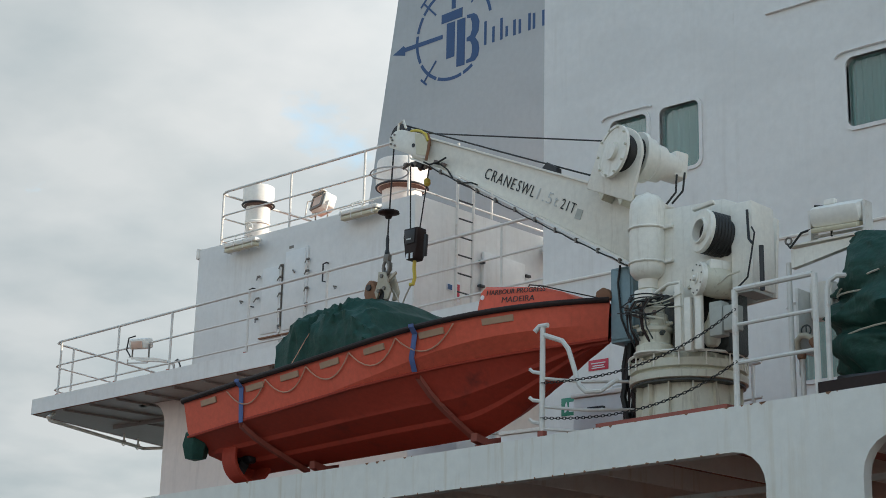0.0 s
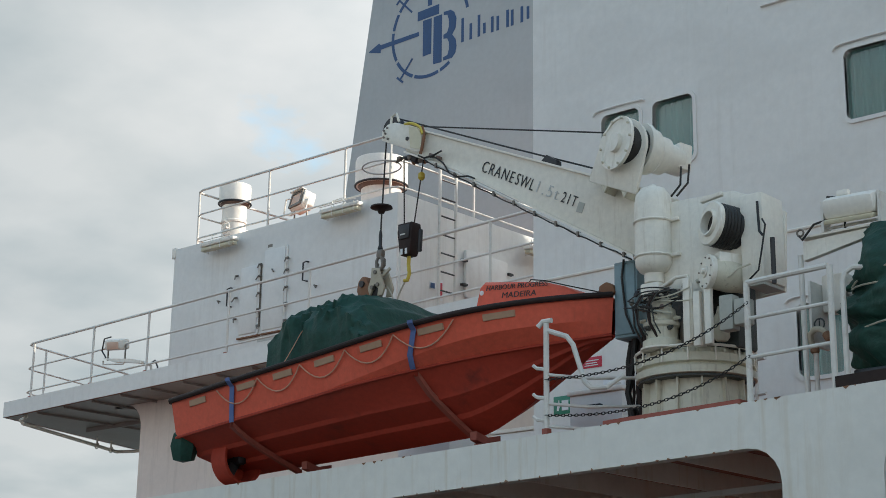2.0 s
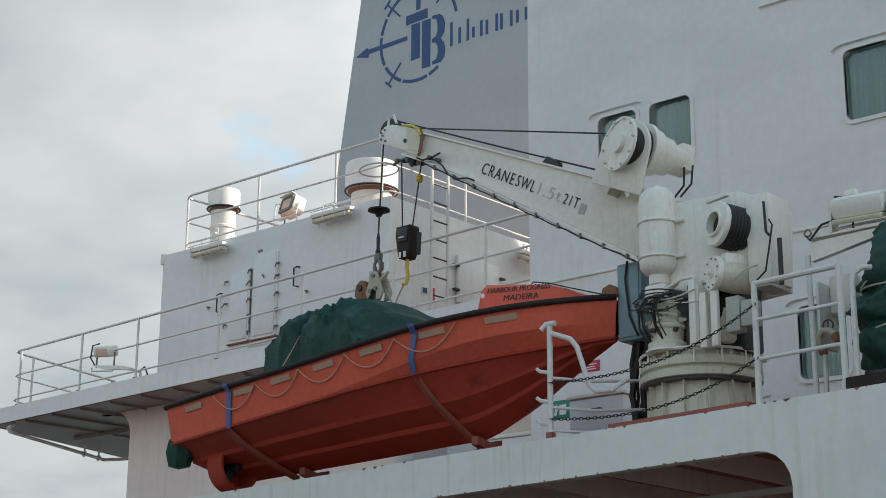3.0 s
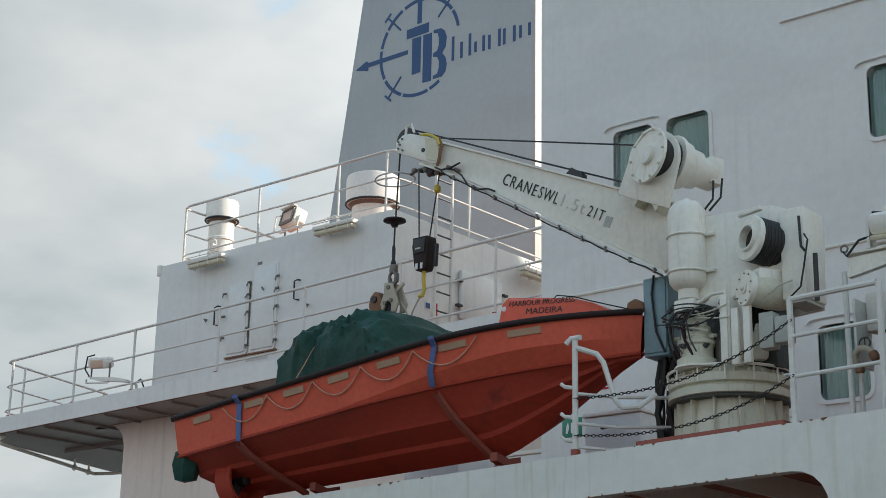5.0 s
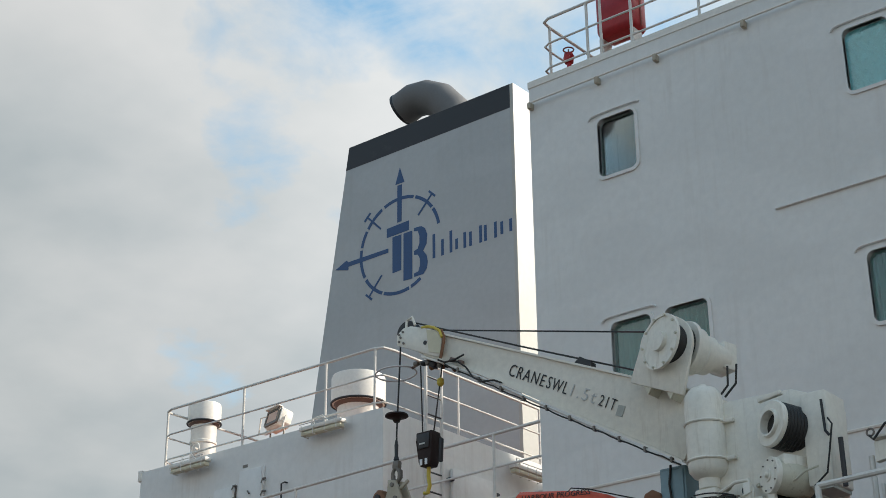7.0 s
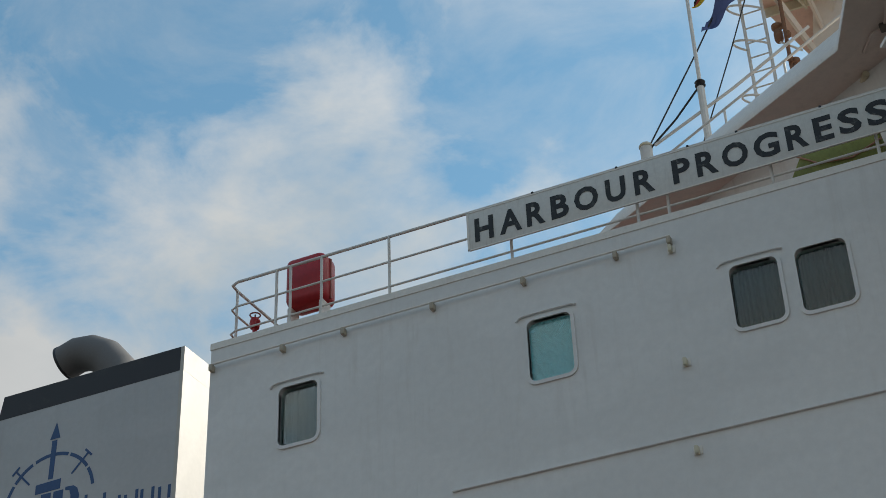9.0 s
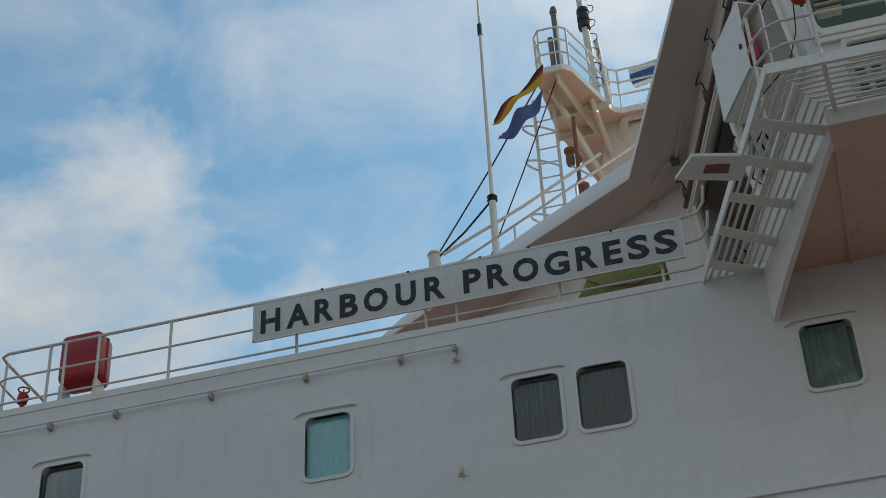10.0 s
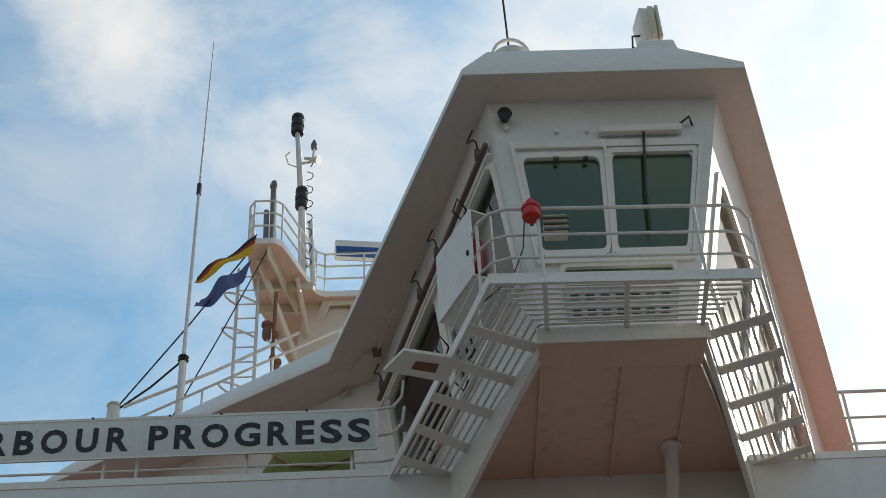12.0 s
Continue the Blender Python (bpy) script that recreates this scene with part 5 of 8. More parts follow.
    def outside(s, w, off=0.012):
        """A point on the near topside: s along, w down from gunwale (0) to chine (1)."""
        h, g, ch, c, k = sec(s)
        e, f = knuckle(s)
        mid = h + (ch - h) * (f * (1 - 0.62 * e))
        half = h + (mid - h) * w / f if w <= f else mid + (ch - mid) * (w - f) / (1 - f)
        return Vector((xs(s, 0) * (1 - w) + xs(s, 1) * w, cy - half - off, g * (1 - w) + c * w))

    # reflective patches
    for s in (0.087, 0.24, 0.345, 0.46, 0.58, 0.715, 0.84):
        bm = bmesh.new()
        vs = [bm.verts.new(outside(a, w, 0.016)) for a, w in ((s - 0.026, 0.14), (s + 0.026, 0.14), (s + 0.026, 0.30), (s - 0.026, 0.30))]
        vb = [bm.verts.new(outside(a, w, 0.002)) for a, w in ((s - 0.026, 0.14), (s + 0.026, 0.14), (s + 0.026, 0.30), (s - 0.026, 0.30))]
        bm.faces.new(vs)
        for k in range(4):
            bm.faces.new((vs[k], vs[(k + 1) % 4], vb[(k + 1) % 4], vb[k]))
        part("reflective_patch", bm, REFLECT, t)
    # grab line in loops
    ends = [0.154, 0.276, 0.396, 0.517, 0.637, 0.763]
    for a, b in zip(ends, ends[1:]):
        pts = [outside(a + (b - a) * k / 10, 0.12 + 0.50 * (1 - (2 * k / 10 - 1) ** 2), 0.02) for k in range(11)]
        part("grab_line", tube(pts, 0.0075, 6), ROPE, t)
    # cover amidships, hung from a middle ridge and gathered at its lashings
    bm = bmesh.new()
    s0, s1 = 0.284, 0.556
    heights = [(0, 0.46), (0.06, 0.52), (0.14, 0.62), (0.26, 0.72), (0.42, 0.76), (0.60, 0.76), (0.76, 0.68), (0.88, 0.50), (0.96, 0.28), (1.0, 0.10)]

    def ridge(u):
        for (ua, ha), (ub, hb) in zip(heights, heights[1:]):
            if u <= ub:
                k = (u - ua) / (ub - ua)
                return ha + (hb - ha) * k * k * (3 - 2 * k) * 0.5 + (hb - ha) * k * 0.5
        return heights[-1][1]

    rows = []
    M, J = 110, 44
    for i in range(M + 1):
        u = i / M
        s = s0 + (s1 - s0) * u
        h, g, *_ = sec(s)
        rise = ridge(u)
        row = []
        for j in range(J + 1):
            a = math.pi * j / J
            q = math.sin(a)
            y = cy - h * 0.93 * math.cos(a)
            z = g - 0.02 + rise * (q ** (0.22 + 0.36 * min(1, 2 * u)))
            crease = (1 - abs(noise.noise(Vector((u * 5.5 - 2.2 * q, q * 2.2 + u * 1.5, 3.1 + 0.4 * (j > J / 2)))))) ** 5
            crease2 = (1 - abs(noise.noise(Vector((u * 9 + 5 * q, q * 4, 8.3))))) ** 5
            lump = noise.noise(Vector((u * 6, q * 3, 1.7)))
            gather = math.exp(-((u - 0.34) / 0.035) ** 2) * (1 - 0.6 * q)
            w = 0.095 * crease + 0.045 * crease2 + 0.045 * lump - 0.07 * gather
            k = min(1, max(0, (q - 0.5) / 0.5))
            w *= (1 - 0.80 * k * k * (3 - 2 * k)) * min(1, 0.3 + 4 * u)
            w *= min(1, 0.2 + j / 6, 0.2 + (J - j) / 6)
            row.append(bm.verts.new((xs(s, 0) + 0.4 * w + 0.05 * (1 - q) * (1 - u) ** 3 * noise.noise(Vector((j * 0.4, 0, 0))), y - w * math.cos(a) * 0.9, z + w * q)))
        rows.append(row)
    for a, b in zip(rows, rows[1:]):
        for j in range(J):
            bm.faces.new((a[j], b[j], b[j + 1], a[j + 1]))
    bm.faces.new(rows[0])
    bm.faces.new(rows[-1][::-1])
    cover = part("cover", bm, TARP, t, "dark green canvas cover with folds", 60)
    h, g, *_ = sec(0.376)
    x = xs(0.376, 0)
    part("lashing", tube([(x - 0.10, cy - h - 0.02, g + 0.02), (x - 0.02, cy - h - 0.0, g + 0.14), (x + 0.0, cy - h * 0.93, g + 0.28), (x + 0.02, cy - h * 0.8, g + 0.48)], 0.005, 6), ROPE, cover)
    # console moulding with the name
    m_w = 0.42
    bm = bmesh.new()
    prev = None
    for x, z, w in ((2.29, 5.02, 0.40), (2.40, 5.37, 0.42), (2.44, 5.40, 0.42), (2.9, 5.33, 0.42), (3.18, 5.28, 0.42), (3.32, 5.24, 0.33), (3.42, 5.17, 0.22), (3.50, 5.04, 0.14)):
        row = [bm.verts.new((x, cy - w, 4.95)), bm.verts.new((x, cy - w, z - 0.03)), bm.verts.new((x, cy - w + 0.03, z)), bm.verts.new((x, cy + w - 0.03, z)), bm.verts.new((x, cy + w, z - 0.03)), bm.verts.new((x, cy + w, 4.95))]
        if prev:
            for k in range(5):
                bm.faces.new((prev[k], row[k], row[k + 1], prev[k + 1]))
        else:
            bm.faces.new(row)
        prev = row
    bm.faces.new(prev[::-1])
    con = part("console", bm, ORANGE, t, "orange moulded foredeck box")
    for text, x, z, size, wid in (("HARBOUR PROGRESS", 2.47, 5.305, 0.068, 0.74), ("MADEIRA", 2.66, 5.205, 0.078, 0.41)):
        bm = lettering(text, size, Matrix.Identity(4), 0.002, 1.0, 0.0, shear=0.1)
        lo, hi = min(v.co.x for v in bm.verts), max(v.co.x for v in bm.verts)
        bm.transform(Matrix.Translation((x, cy - m_w - 0.003, z)) @ FACING @ Matrix.Rotation(radians(-5), 4, "Z") @ Matrix.Diagonal((wid / (hi - lo), 1, 1, 1)))
        part("lettering", bm, LETTER, con, "black letters")
    part("bow_line", tube([(2.9, cy - 0.30, 5.345), (3.0, cy - 0.40, 5.335), (3.2, cy - 0.43, 5.285), (3.36, cy - 0.34, 5.235), (3.58, cy - 0.1, 5.18)], 0.006, 6), WIRE, con)
    part("bow_fitting", prism([(3.50, 5.17), (3.52, 5.26), (3.60, 5.29), (3.68, 5.24), (3.70, 5.17)], xz, cy - 0.05, cy + 0.05, 0.015), RUST, t, "rusty bow fitting")
    part("console_eye", lathe([(0.024, 0), (0.024, 0.006), (0.012, 0.008), (0, 0.008)], along((2.42, cy - m_w - 0.001, 5.29), (0, -1, 0)), 12), PAPER, con)
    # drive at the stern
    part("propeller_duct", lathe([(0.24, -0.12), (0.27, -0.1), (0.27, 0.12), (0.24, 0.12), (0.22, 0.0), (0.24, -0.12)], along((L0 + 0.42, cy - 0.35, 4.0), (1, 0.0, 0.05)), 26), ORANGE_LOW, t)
    part("propeller_hub", lathe([(0, -0.14), (0.05, -0.1), (0.06, 0.1), (0, 0.14)], along((L0 + 0.42, cy - 0.35, 4.0), (1, 0, 0.05)), 14), BLACK, t)
    for k in range(3):
        m = along((L0 + 0.42, cy - 0.35, 4.0), (1, 0, 0.05)) @ pose(0, 0, 0, 0, 0, 120 * k)
        part("blade", box_at(m @ pose(0.12, 0, 0, 30, 0, 0), 0.18, 0.1, 0.015, 0.005), BLACK, t)
    part("stern_bag", lathe([(0, -0.18), (0.12, -0.15), (0.16, 0.0), (0.13, 0.13), (0.05, 0.18), (0, 0.18)], pose(L0 - 0.02, cy - 0.72, 4.15, 8, 10, 0), 7), TARP, t, "green canvas bag")
    # lashing straps over the boat
    for s, drop, lean in ((0.205, 1.05, 0.10), (0.687, 1.0, 0.17)):
        bm = bmesh.new()
        pts = [outside(s - lean * max(0, w) / (L1 - L0), w, 0.022 if w > 0.1 else 0.085) for w in (-0.06, 0.02, 0.15, 0.4, 0.7, 0.98, drop)]
        prev = None
        for p in pts:
            row = [bm.verts.new(p + Vector((dx, dy, 0))) for dx, dy in ((-0.032, 0), (0.032, 0), (0.032, 0.008), (-0.032, 0.008))]
            if prev:
                for k in range(4):
                    bm.faces.new((prev[k], prev[(k + 1) % 4], row[(k + 1) % 4], row[k]))
            prev = row
        part("strap", bm, BLUE, t, "blue webbing strap")
        # the cradle's arm goes on under the bottom to the keel
        h, g, ch, cz, kz = sec(s)
        steps = [Vector((xs(s, 1) * (1 - u) + xs(s, 2) * u - lean * (1 - u), cy - ch * (1 - u) - 0.01, cz + (kz - cz) * u ** 0.8 - 0.06)) for u in (0.0, 0.2, 0.4, 0.6, 0.8, 1.0)]
        bm = bmesh.new()
        prev = None
        for p in steps:
            row = [bm.verts.new(p + Vector((dx, 0, dz))) for dx, dz in ((-0.028, 0.03), (0.028, 0.03), (0.028, -0.022), (-0.028, -0.022))]
            if prev:
                for k in range(4):
                    bm.faces.new((prev[k], prev[(k + 1) % 4], row[(k + 1) % 4], row[k]))
            prev = row
        part("cradle_arm", bm, RED_EDGE, t, "dark red padded arm under the bottom")
    # lifting bridle in the middle: a shackle block, two hook plates and a ring of dirty steel
    block = part("lifting_block", prism([(0.42, 5.60), (0.38, 5.70), (0.40, 5.80), (0.46, 5.85), (0.53, 5.83), (0.55, 5.74), (0.60, 5.66), (0.56, 5.58), (0.48, 5.56)], xz, cy - 0.07, cy + 0.05, 0.018), RUST, t, "rusty shackle block")
    part("lifting_pin", lathe([(0, -0.09), (0.035, -0.09), (0.035, 0.09), (0, 0.09)], along((0.47, cy, 5.76), (0, 1, 0)), 10), BLACK, block)
    for dy, k in ((-0.06, 0.0), (0.04, 0.03)):
        part("hook_plate", prism([(0.60 + k, 5.92), (0.70 + k, 5.90), (0.74 + k, 5.80), (0.79 + k, 5.68), (0.76 + k, 5.60), (0.69 + k, 5.60), (0.71 + k, 5.68), (0.65 + k, 5.74), (0.61 + k, 5.66), (0.58 + k, 5.62), (0.55 + k, 5.70), (0.60 + k, 5.80)], xz, cy + dy - 0.014, cy + dy + 0.014, 0.005), GLAND, t, "worn pale hook plate")
    part("hook_core", prism([(0.60, 5.84), (0.68, 5.86), (0.70, 5.76), (0.64, 5.60), (0.56, 5.62), (0.58, 5.72)], xz, cy - 0.04, cy + 0.02, 0.01), BLACK, t)
    for x, z in ((0.66, 5.86), (0.70, 5.72), (0.62, 5.70)):
        part("lifting_pin", lathe([(0, -0.09), (0.022, -0.09), (0.022, 0.07), (0, 0.07)], along((x, cy, z), (0, 1, 0)), 10), STEEL, t)
    part("lifting_link", tube([(0.645 + 0.045 * math.cos(a), cy, 5.97 + 0.075 * math.sin(a)) for a in [q * math.tau / 14 for q in range(14)]], 0.018, 8, True), STEEL, t)
    part("lifting_lever", box_at(pose(0.76, cy - 0.03, 5.84, 0, -32, 0), 0.17, 0.025, 0.035, 0.008), GLAND, t)
    part("tackle_line", tube([(0.78, cy - 0.02, 5.70), (0.86, cy - 0.03, 5.60), (0.90, cy - 0.03, 5.50)], 0.008, 6), PALE_ROPE, t)
    for x0_, dz in ((0.50, 0.0), (0.68, 0.02)):
        part("bridle_wire", tube([(x0_, cy, 5.62), (x0_ + 0.01, cy - 0.02, 5.5), (x0_ - 0.03, cy - 0.02, 5.38 + dz)], 0.016, 6), STEEL, t)
    # cradle
    c = thing("boat_cradle", (1.2, -3.4, 3.74), "red-brown steel boat cradle with padded chocks on the deck", "boat cradle")
    for x, zk in ((-0.2, 3.915), (2.12, 4.005)):
        part("pad", prism([(-3.60, zk + 0.02), (-3.42, zk - 0.02), (-3.24, zk + 0.02), (-3.24, zk - 0.06), (-3.42, zk - 0.10), (-3.60, zk - 0.06)], yz, x - 0.04, x + 0.04), RED_EDGE, c)
        for ly in (-3.54, -3.36):
            part("leg", box(x - 0.04, x + 0.04, ly, ly + 0.07, 3.70, zk - 0.09), RED_EDGE, c)


build_boat()


def build_crane():
    y = -3.4
    t = thing("deck_crane", (4.45, y, 3.84), "white slewing boat crane with winches on a flanged pedestal", "crane")
    m = pose(4.47, y + 0.05, 3.86) @ Matrix.Diagonal((0.88, 0.88, 1, 1))
    # pedestal, ribs and bolted flanges
    ped = part("pedestal", lathe([(0.54, 0), (0.51, 0.04), (0.48, 0.34), (0.48, 0.40)], m, 36), CRANE_OLD, t, "weathered cream pedestal")
    for k in range(14):
        a = k * math.tau / 14
        part("rib", box_at(m @ pose(0, 0, 0, 0, 0, math.degrees(a)) @ pose(0.51, 0, 0.19), 0.07, 0.014, 0.36), CRANE_OLD, ped)
    fl = part("flange", lathe([(0.56, 0.39), (0.60, 0.40), (0.60, 0.46), (0.57, 0.47), (0.55, 0.49), (0.59, 0.50), (0.59, 0.57), (0.54, 0.58), (0.51, 0.63), (0.40, 0.65)], m, 40), CRANE_OLD, t)
    for k in range(26):
        a = k * math.tau / 26
        part("bolt", lathe([(0.018, 0), (0.018, 0.03), (0, 0.032)], m @ Matrix.Translation((0.555 * math.cos(a), 0.555 * math.sin(a), 0.575)), 6), CRANE_OLD, fl)
    # Dark ring drawn in place of the shadow line beneath the flange.
    part("flange_gap", lathe([(0.50, 0.365), (0.575, 0.37), (0.575, 0.388), (0.50, 0.389)], m, 40), MACHINE, fl, "dark ring for the shadow line under the flange")
    for k in range(14):
        a = (k + 0.5) * math.tau / 14
        part("rail_stud", tube([m @ Vector((0.60 * math.cos(a), 0.60 * math.sin(a), 0.50)), m @ Vector((0.60 * math.cos(a), 0.60 * math.sin(a), 0.63))], 0.008, 6), CRANE, fl)
    part("slew_ring_rail", tube([m @ Vector((0.60 * math.cos(a), 0.60 * math.sin(a), 0.63)) for a in [k * math.tau / 32 for k in range(32)]], 0.013, 6, True), CRANE, fl)
    slew = part("slew_motor", lathe([(0.19, 0.785), (0.19, 0.80), (0.10, 0.801)], pose(4.40, y - 0.36, 3.70), 24), CRANE, t)
    part("motor_body", lathe([(0.17, 0.80), (0.17, 0.86), (0.14, 0.88), (0.14, 0.97), (0.16, 0.99), (0.16, 1.02), (0.13, 1.04), (0.12, 1.14), (0.09, 1.16), (0.09, 1.24), (0, 1.25)], pose(4.40, y - 0.36, 3.70), 24), CRANE_OLD, slew)
    for k in range(8):
        a = radians(180 + 25 * k)
        part("port", lathe([(0.022, 0), (0.022, 0.03), (0.014, 0.035), (0.014, 0.06), (0, 0.062)], along((4.40 + 0.14 * math.cos(a), y - 0.36 + 0.14 * math.sin(a), 4.66 + 0.09 * (k % 3)), (math.cos(a), math.sin(a), 0)), 6), (MACHINE, CRANE_OLD, OILY_BROWN)[k % 3], slew)
    # column of two cheek plates and a housing
    for dy in (-0.30, 0.28):
        part("cheek_plate", prism([(4.62, 4.48), (4.80, 4.48), (4.86, 4.98), (5.26, 5.0), (5.30, 5.72), (5.12, 5.80), (4.50, 5.82), (4.12, 5.55), (4.32, 5.1), (4.60, 5.0)], xz, y + dy - 0.02, y + dy + 0.02, 0.006), CRANE, t)
    part("column_core", box(4.5, 5.1, y - 0.27, y + 0.25, 5.12, 5.76, 0.02), CRANE_OLD, t)
    part("machinery_block", box(4.18, 5.02, y - 0.12, y + 0.2, 4.48, 5.1, 0.03), MACHINE, t, "dark oily machinery block")
    for k in range(5):
        part("pump", lathe([(0.05, 0), (0.07, 0.03), (0.07, 0.2), (0.045, 0.24), (0.03, 0.3)], pose(4.25 + 0.17 * k, y - 0.25, 4.52 + 0.05 * (k % 2)), 12), (MACHINE, CRANE_OLD, STEEL)[k % 3], t)
    cab = part("switch_box", box(5.22, 5.44, y - 0.38, y - 0.02, 4.95, 5.72, 0.02), CRANE, t, "white control box")
    part("box_foot", box(5.25, 5.42, y - 0.36, y - 0.04, 4.92, 4.948), GLAND_GREY, cab)
    part("lever", tube([(5.42, y - 0.42, 5.62), (5.43, y - 0.42, 5.36), (5.46, y - 0.42, 5.32)], 0.012, 8), BLACK, cab)
    part("damper", tube([(5.55, y - 0.42, 5.28), (5.55, y - 0.42, 4.89)], 0.021, 10), BLACK, cab)
    part("box_cable", tube([(5.46, y - 0.42, 5.46), (5.5, y - 0.44, 5.4), (5.46, y - 0.44, 5.2), (5.42, y - 0.44, 5.02), (5.30, y - 0.44, 4.93)], 0.008, 6), WIRE, cab)
    # boom: tapered box with flanges
    top = [(1.05, 7.384), (3.30, 6.403), (4.30, 5.967)]
    low = [(3.98, 5.46), (1.82, 6.74), (1.10, 7.09)]
    boom = part("boom", prism(top + low, xz, y - 0.14, y + 0.14, 0.012), CRANE, t, "white box boom with worn black lettering")
    part("boom_flange", prism([(1.05, 7.40), (4.3, 5.983), (4.3, 5.963), (1.05, 7.38)], xz, y - 0.17, y + 0.17), CRANE, boom)
    part("boom_flange", prism([(1.1, 7.09), (1.82, 6.742), (3.98, 5.462), (3.98, 5.44), (1.82, 6.72), (1.1, 7.068)], xz, y - 0.17, y + 0.17), CRANE, boom)
    cheek = [(0.78, 7.27), (0.775, 7.38), (0.86, 7.435), (0.96, 7.435), (1.20, 7.345), (1.31, 7.30), (1.37, 7.20), (1.36, 7.03), (1.28, 7.035)]
    head = part("boom_head", prism([(x + 0.03, z) for x, z in cheek], xz, y + 0.145, y + 0.165, 0.004), CRANE_OLD, t)
    part("head_plate", prism(cheek, xz, y - 0.168, y - 0.146, 0.005), CRANE, head)
    part("end_plate", prism([(1.17, 7.345), (1.30, 7.295), (1.36, 7.20), (1.35, 7.05), (1.20, 7.10)], xz, y - 0.176, y - 0.169), CREAM, head, "yellowed plate at the boom's joint")
    part("head_edge", tube([(1.10, y - 0.16, 7.385), (1.18, y - 0.165, 7.375), (1.26, y - 0.17, 7.345), (1.34, y - 0.175, 7.29), (1.375, y - 0.18, 7.21)], 0.016, 6), YELLOW, head, "yellow stained lip")
    # Rust-coloured tube drawn as the shadow line beside the yellow lip.
    part("head_shadow_band", tube([(1.36, y - 0.17, 7.30), (1.395, y - 0.175, 7.23), (1.40, y - 0.175, 7.15)], 0.010, 6), RUST, head)
    part("head_hole", lathe([(0, 0.008), (0.022, 0.008), (0.022, 0)], along((1.15, y - 0.168, 7.21), (0, -1, 0)), 10), BLACK, head)
    for bx, bz in ((0.81, 7.30), (0.83, 7.34), (0.81, 7.375), (0.87, 7.27), (0.86, 7.395)):
        part("bolt", lathe([(0.012, 0), (0.012, 0.014), (0, 0.016)], along((bx, y - 0.168, bz), (0, -1, 0)), 6), STEEL, head)
    part("sheave", lathe([(0.03, -0.045), (0.125, -0.045), (0.10, -0.015), (0.10, 0.015), (0.125, 0.045), (0.03, 0.045), (0.03, -0.045)], along((0.80, y, 7.44), (0, 1, 0)), 28), BLACK, head)
    part("sheave_guard", tube([(0.86, y - 0.12, 7.43), (0.87, y - 0.12, 7.53), (0.93, y - 0.11, 7.56), (0.97, y - 0.11, 7.46)], 0.014, 6), CRANE, head)
    for k in range(9):
        part("shackle", box_at(pose(0.96 + k * 0.05, y - 0.08 + 0.06 * (k % 3), 7.055 - 0.014 * k + 0.02 * (k % 2), 25 * k, 20 * k, 0), 0.055, 0.05, 0.045, 0.014), (STEEL, BLACK, RUST)[k % 3], head)
    part("pawl", tube([(1.40, y - 0.18, 7.20), (1.385, y - 0.19, 7.08), (1.36, y - 0.19, 6.99)], 0.016, 6), RUST, head)
    part("sensor_cable", tube([(1.33, y - 0.19, 6.98), (1.42, y - 0.2, 6.93), (1.55, y - 0.2, 6.93), (1.66, y - 0.2, 6.955)], 0.010, 6), WIRE, head)
    part("sensor_cable", tube([(1.46, y - 0.18, 6.94), (1.58, y - 0.19, 6.90), (1.68, y - 0.19, 6.82), (1.76, y - 0.19, 6.70), (1.88, y - 0.2, 6.63), (2.02, y - 0.2, 6.61), (2.10, y - 0.19, 6.57)], 0.009, 6), WIRE, head)
    for px, pz in ((1.50, 6.95), (1.60, 6.90)):
        part("junction", box_at(pose(px, y - 0.17, pz, 0, 24, 0), 0.06, 0.04, 0.035, 0.008), OILY_BROWN, head)
    slope = math.degrees(math.atan2(7.50 - 5.98, 4.30 - 0.9))
    for text, x, wid, mat in (("CRANE", 2.145, 0.45, LETTER), ("SWL", 2.575, 0.25, LETTER), ("1.5t", 2.84, 0.29, FADED), ("21T", 3.14, 0.19, LETTER)):
        z = 6.645 - (x - 2.148) * 0.515
        bm = lettering(text, 0.168 if x < 3.1 else 0.15, Matrix.Identity(4), 0.002, 1.0, -0.001, space=1.2)
        lo, hi = min(v.co.x for v in bm.verts), max(v.co.x for v in bm.verts)
        bm.transform(Matrix.Translation((x, y - 0.146, z)) @ FACING @ Matrix.Rotation(radians(-27.5), 4, "Z") @ Matrix.Diagonal((wid / (hi - lo), 1, 1, 1)) @ Matrix.Translation((-lo, 0, 0)))
        part("lettering", bm, mat, boom, "faded letters" if mat is FADED else "black stencilled letters")
    part("data_plate", box_at(pose(3.375, y - 0.143, 6.03, 0, slope, 0), 0.075, 0.006, 0.10), GLAND_GREY, boom)
    part("stop_horn", prism([(2.86, 6.60), (3.06, 6.51), (3.06, 6.58), (2.94, 6.66)], xz, y - 0.1, y - 0.02), BLACK, boom)
    # hose along the lower flange with clips
    pts = [(1.40 + 2.57 * k / 30, y - 0.175 - 0.004 * (k % 3), 6.925 - 1.50 * k / 30 - 0.012 * abs(math.sin(k * 0.9)) - 0.02 * math.sin(math.pi * k / 30)) for k in range(31)]
    part("hose", tube(pts, 0.0075, 6), WIRE, boom, "black hydraulic hose")
    part("flange_pipe", tube([(1.42, y - 0.165, 6.915), (1.84, y - 0.165, 6.685), (3.95, y - 0.165, 5.425)], 0.014, 8), RAIL, boom, "pale pipe along the lower flange")
    for k in range(2, 30, 3):
        p = pts[k]
        part("hose_clip", box(p[0] - 0.009, p[0] + 0.009, y - 0.195, y - 0.15, p[2] - 0.012, p[2] + 0.035), STEEL, boom)
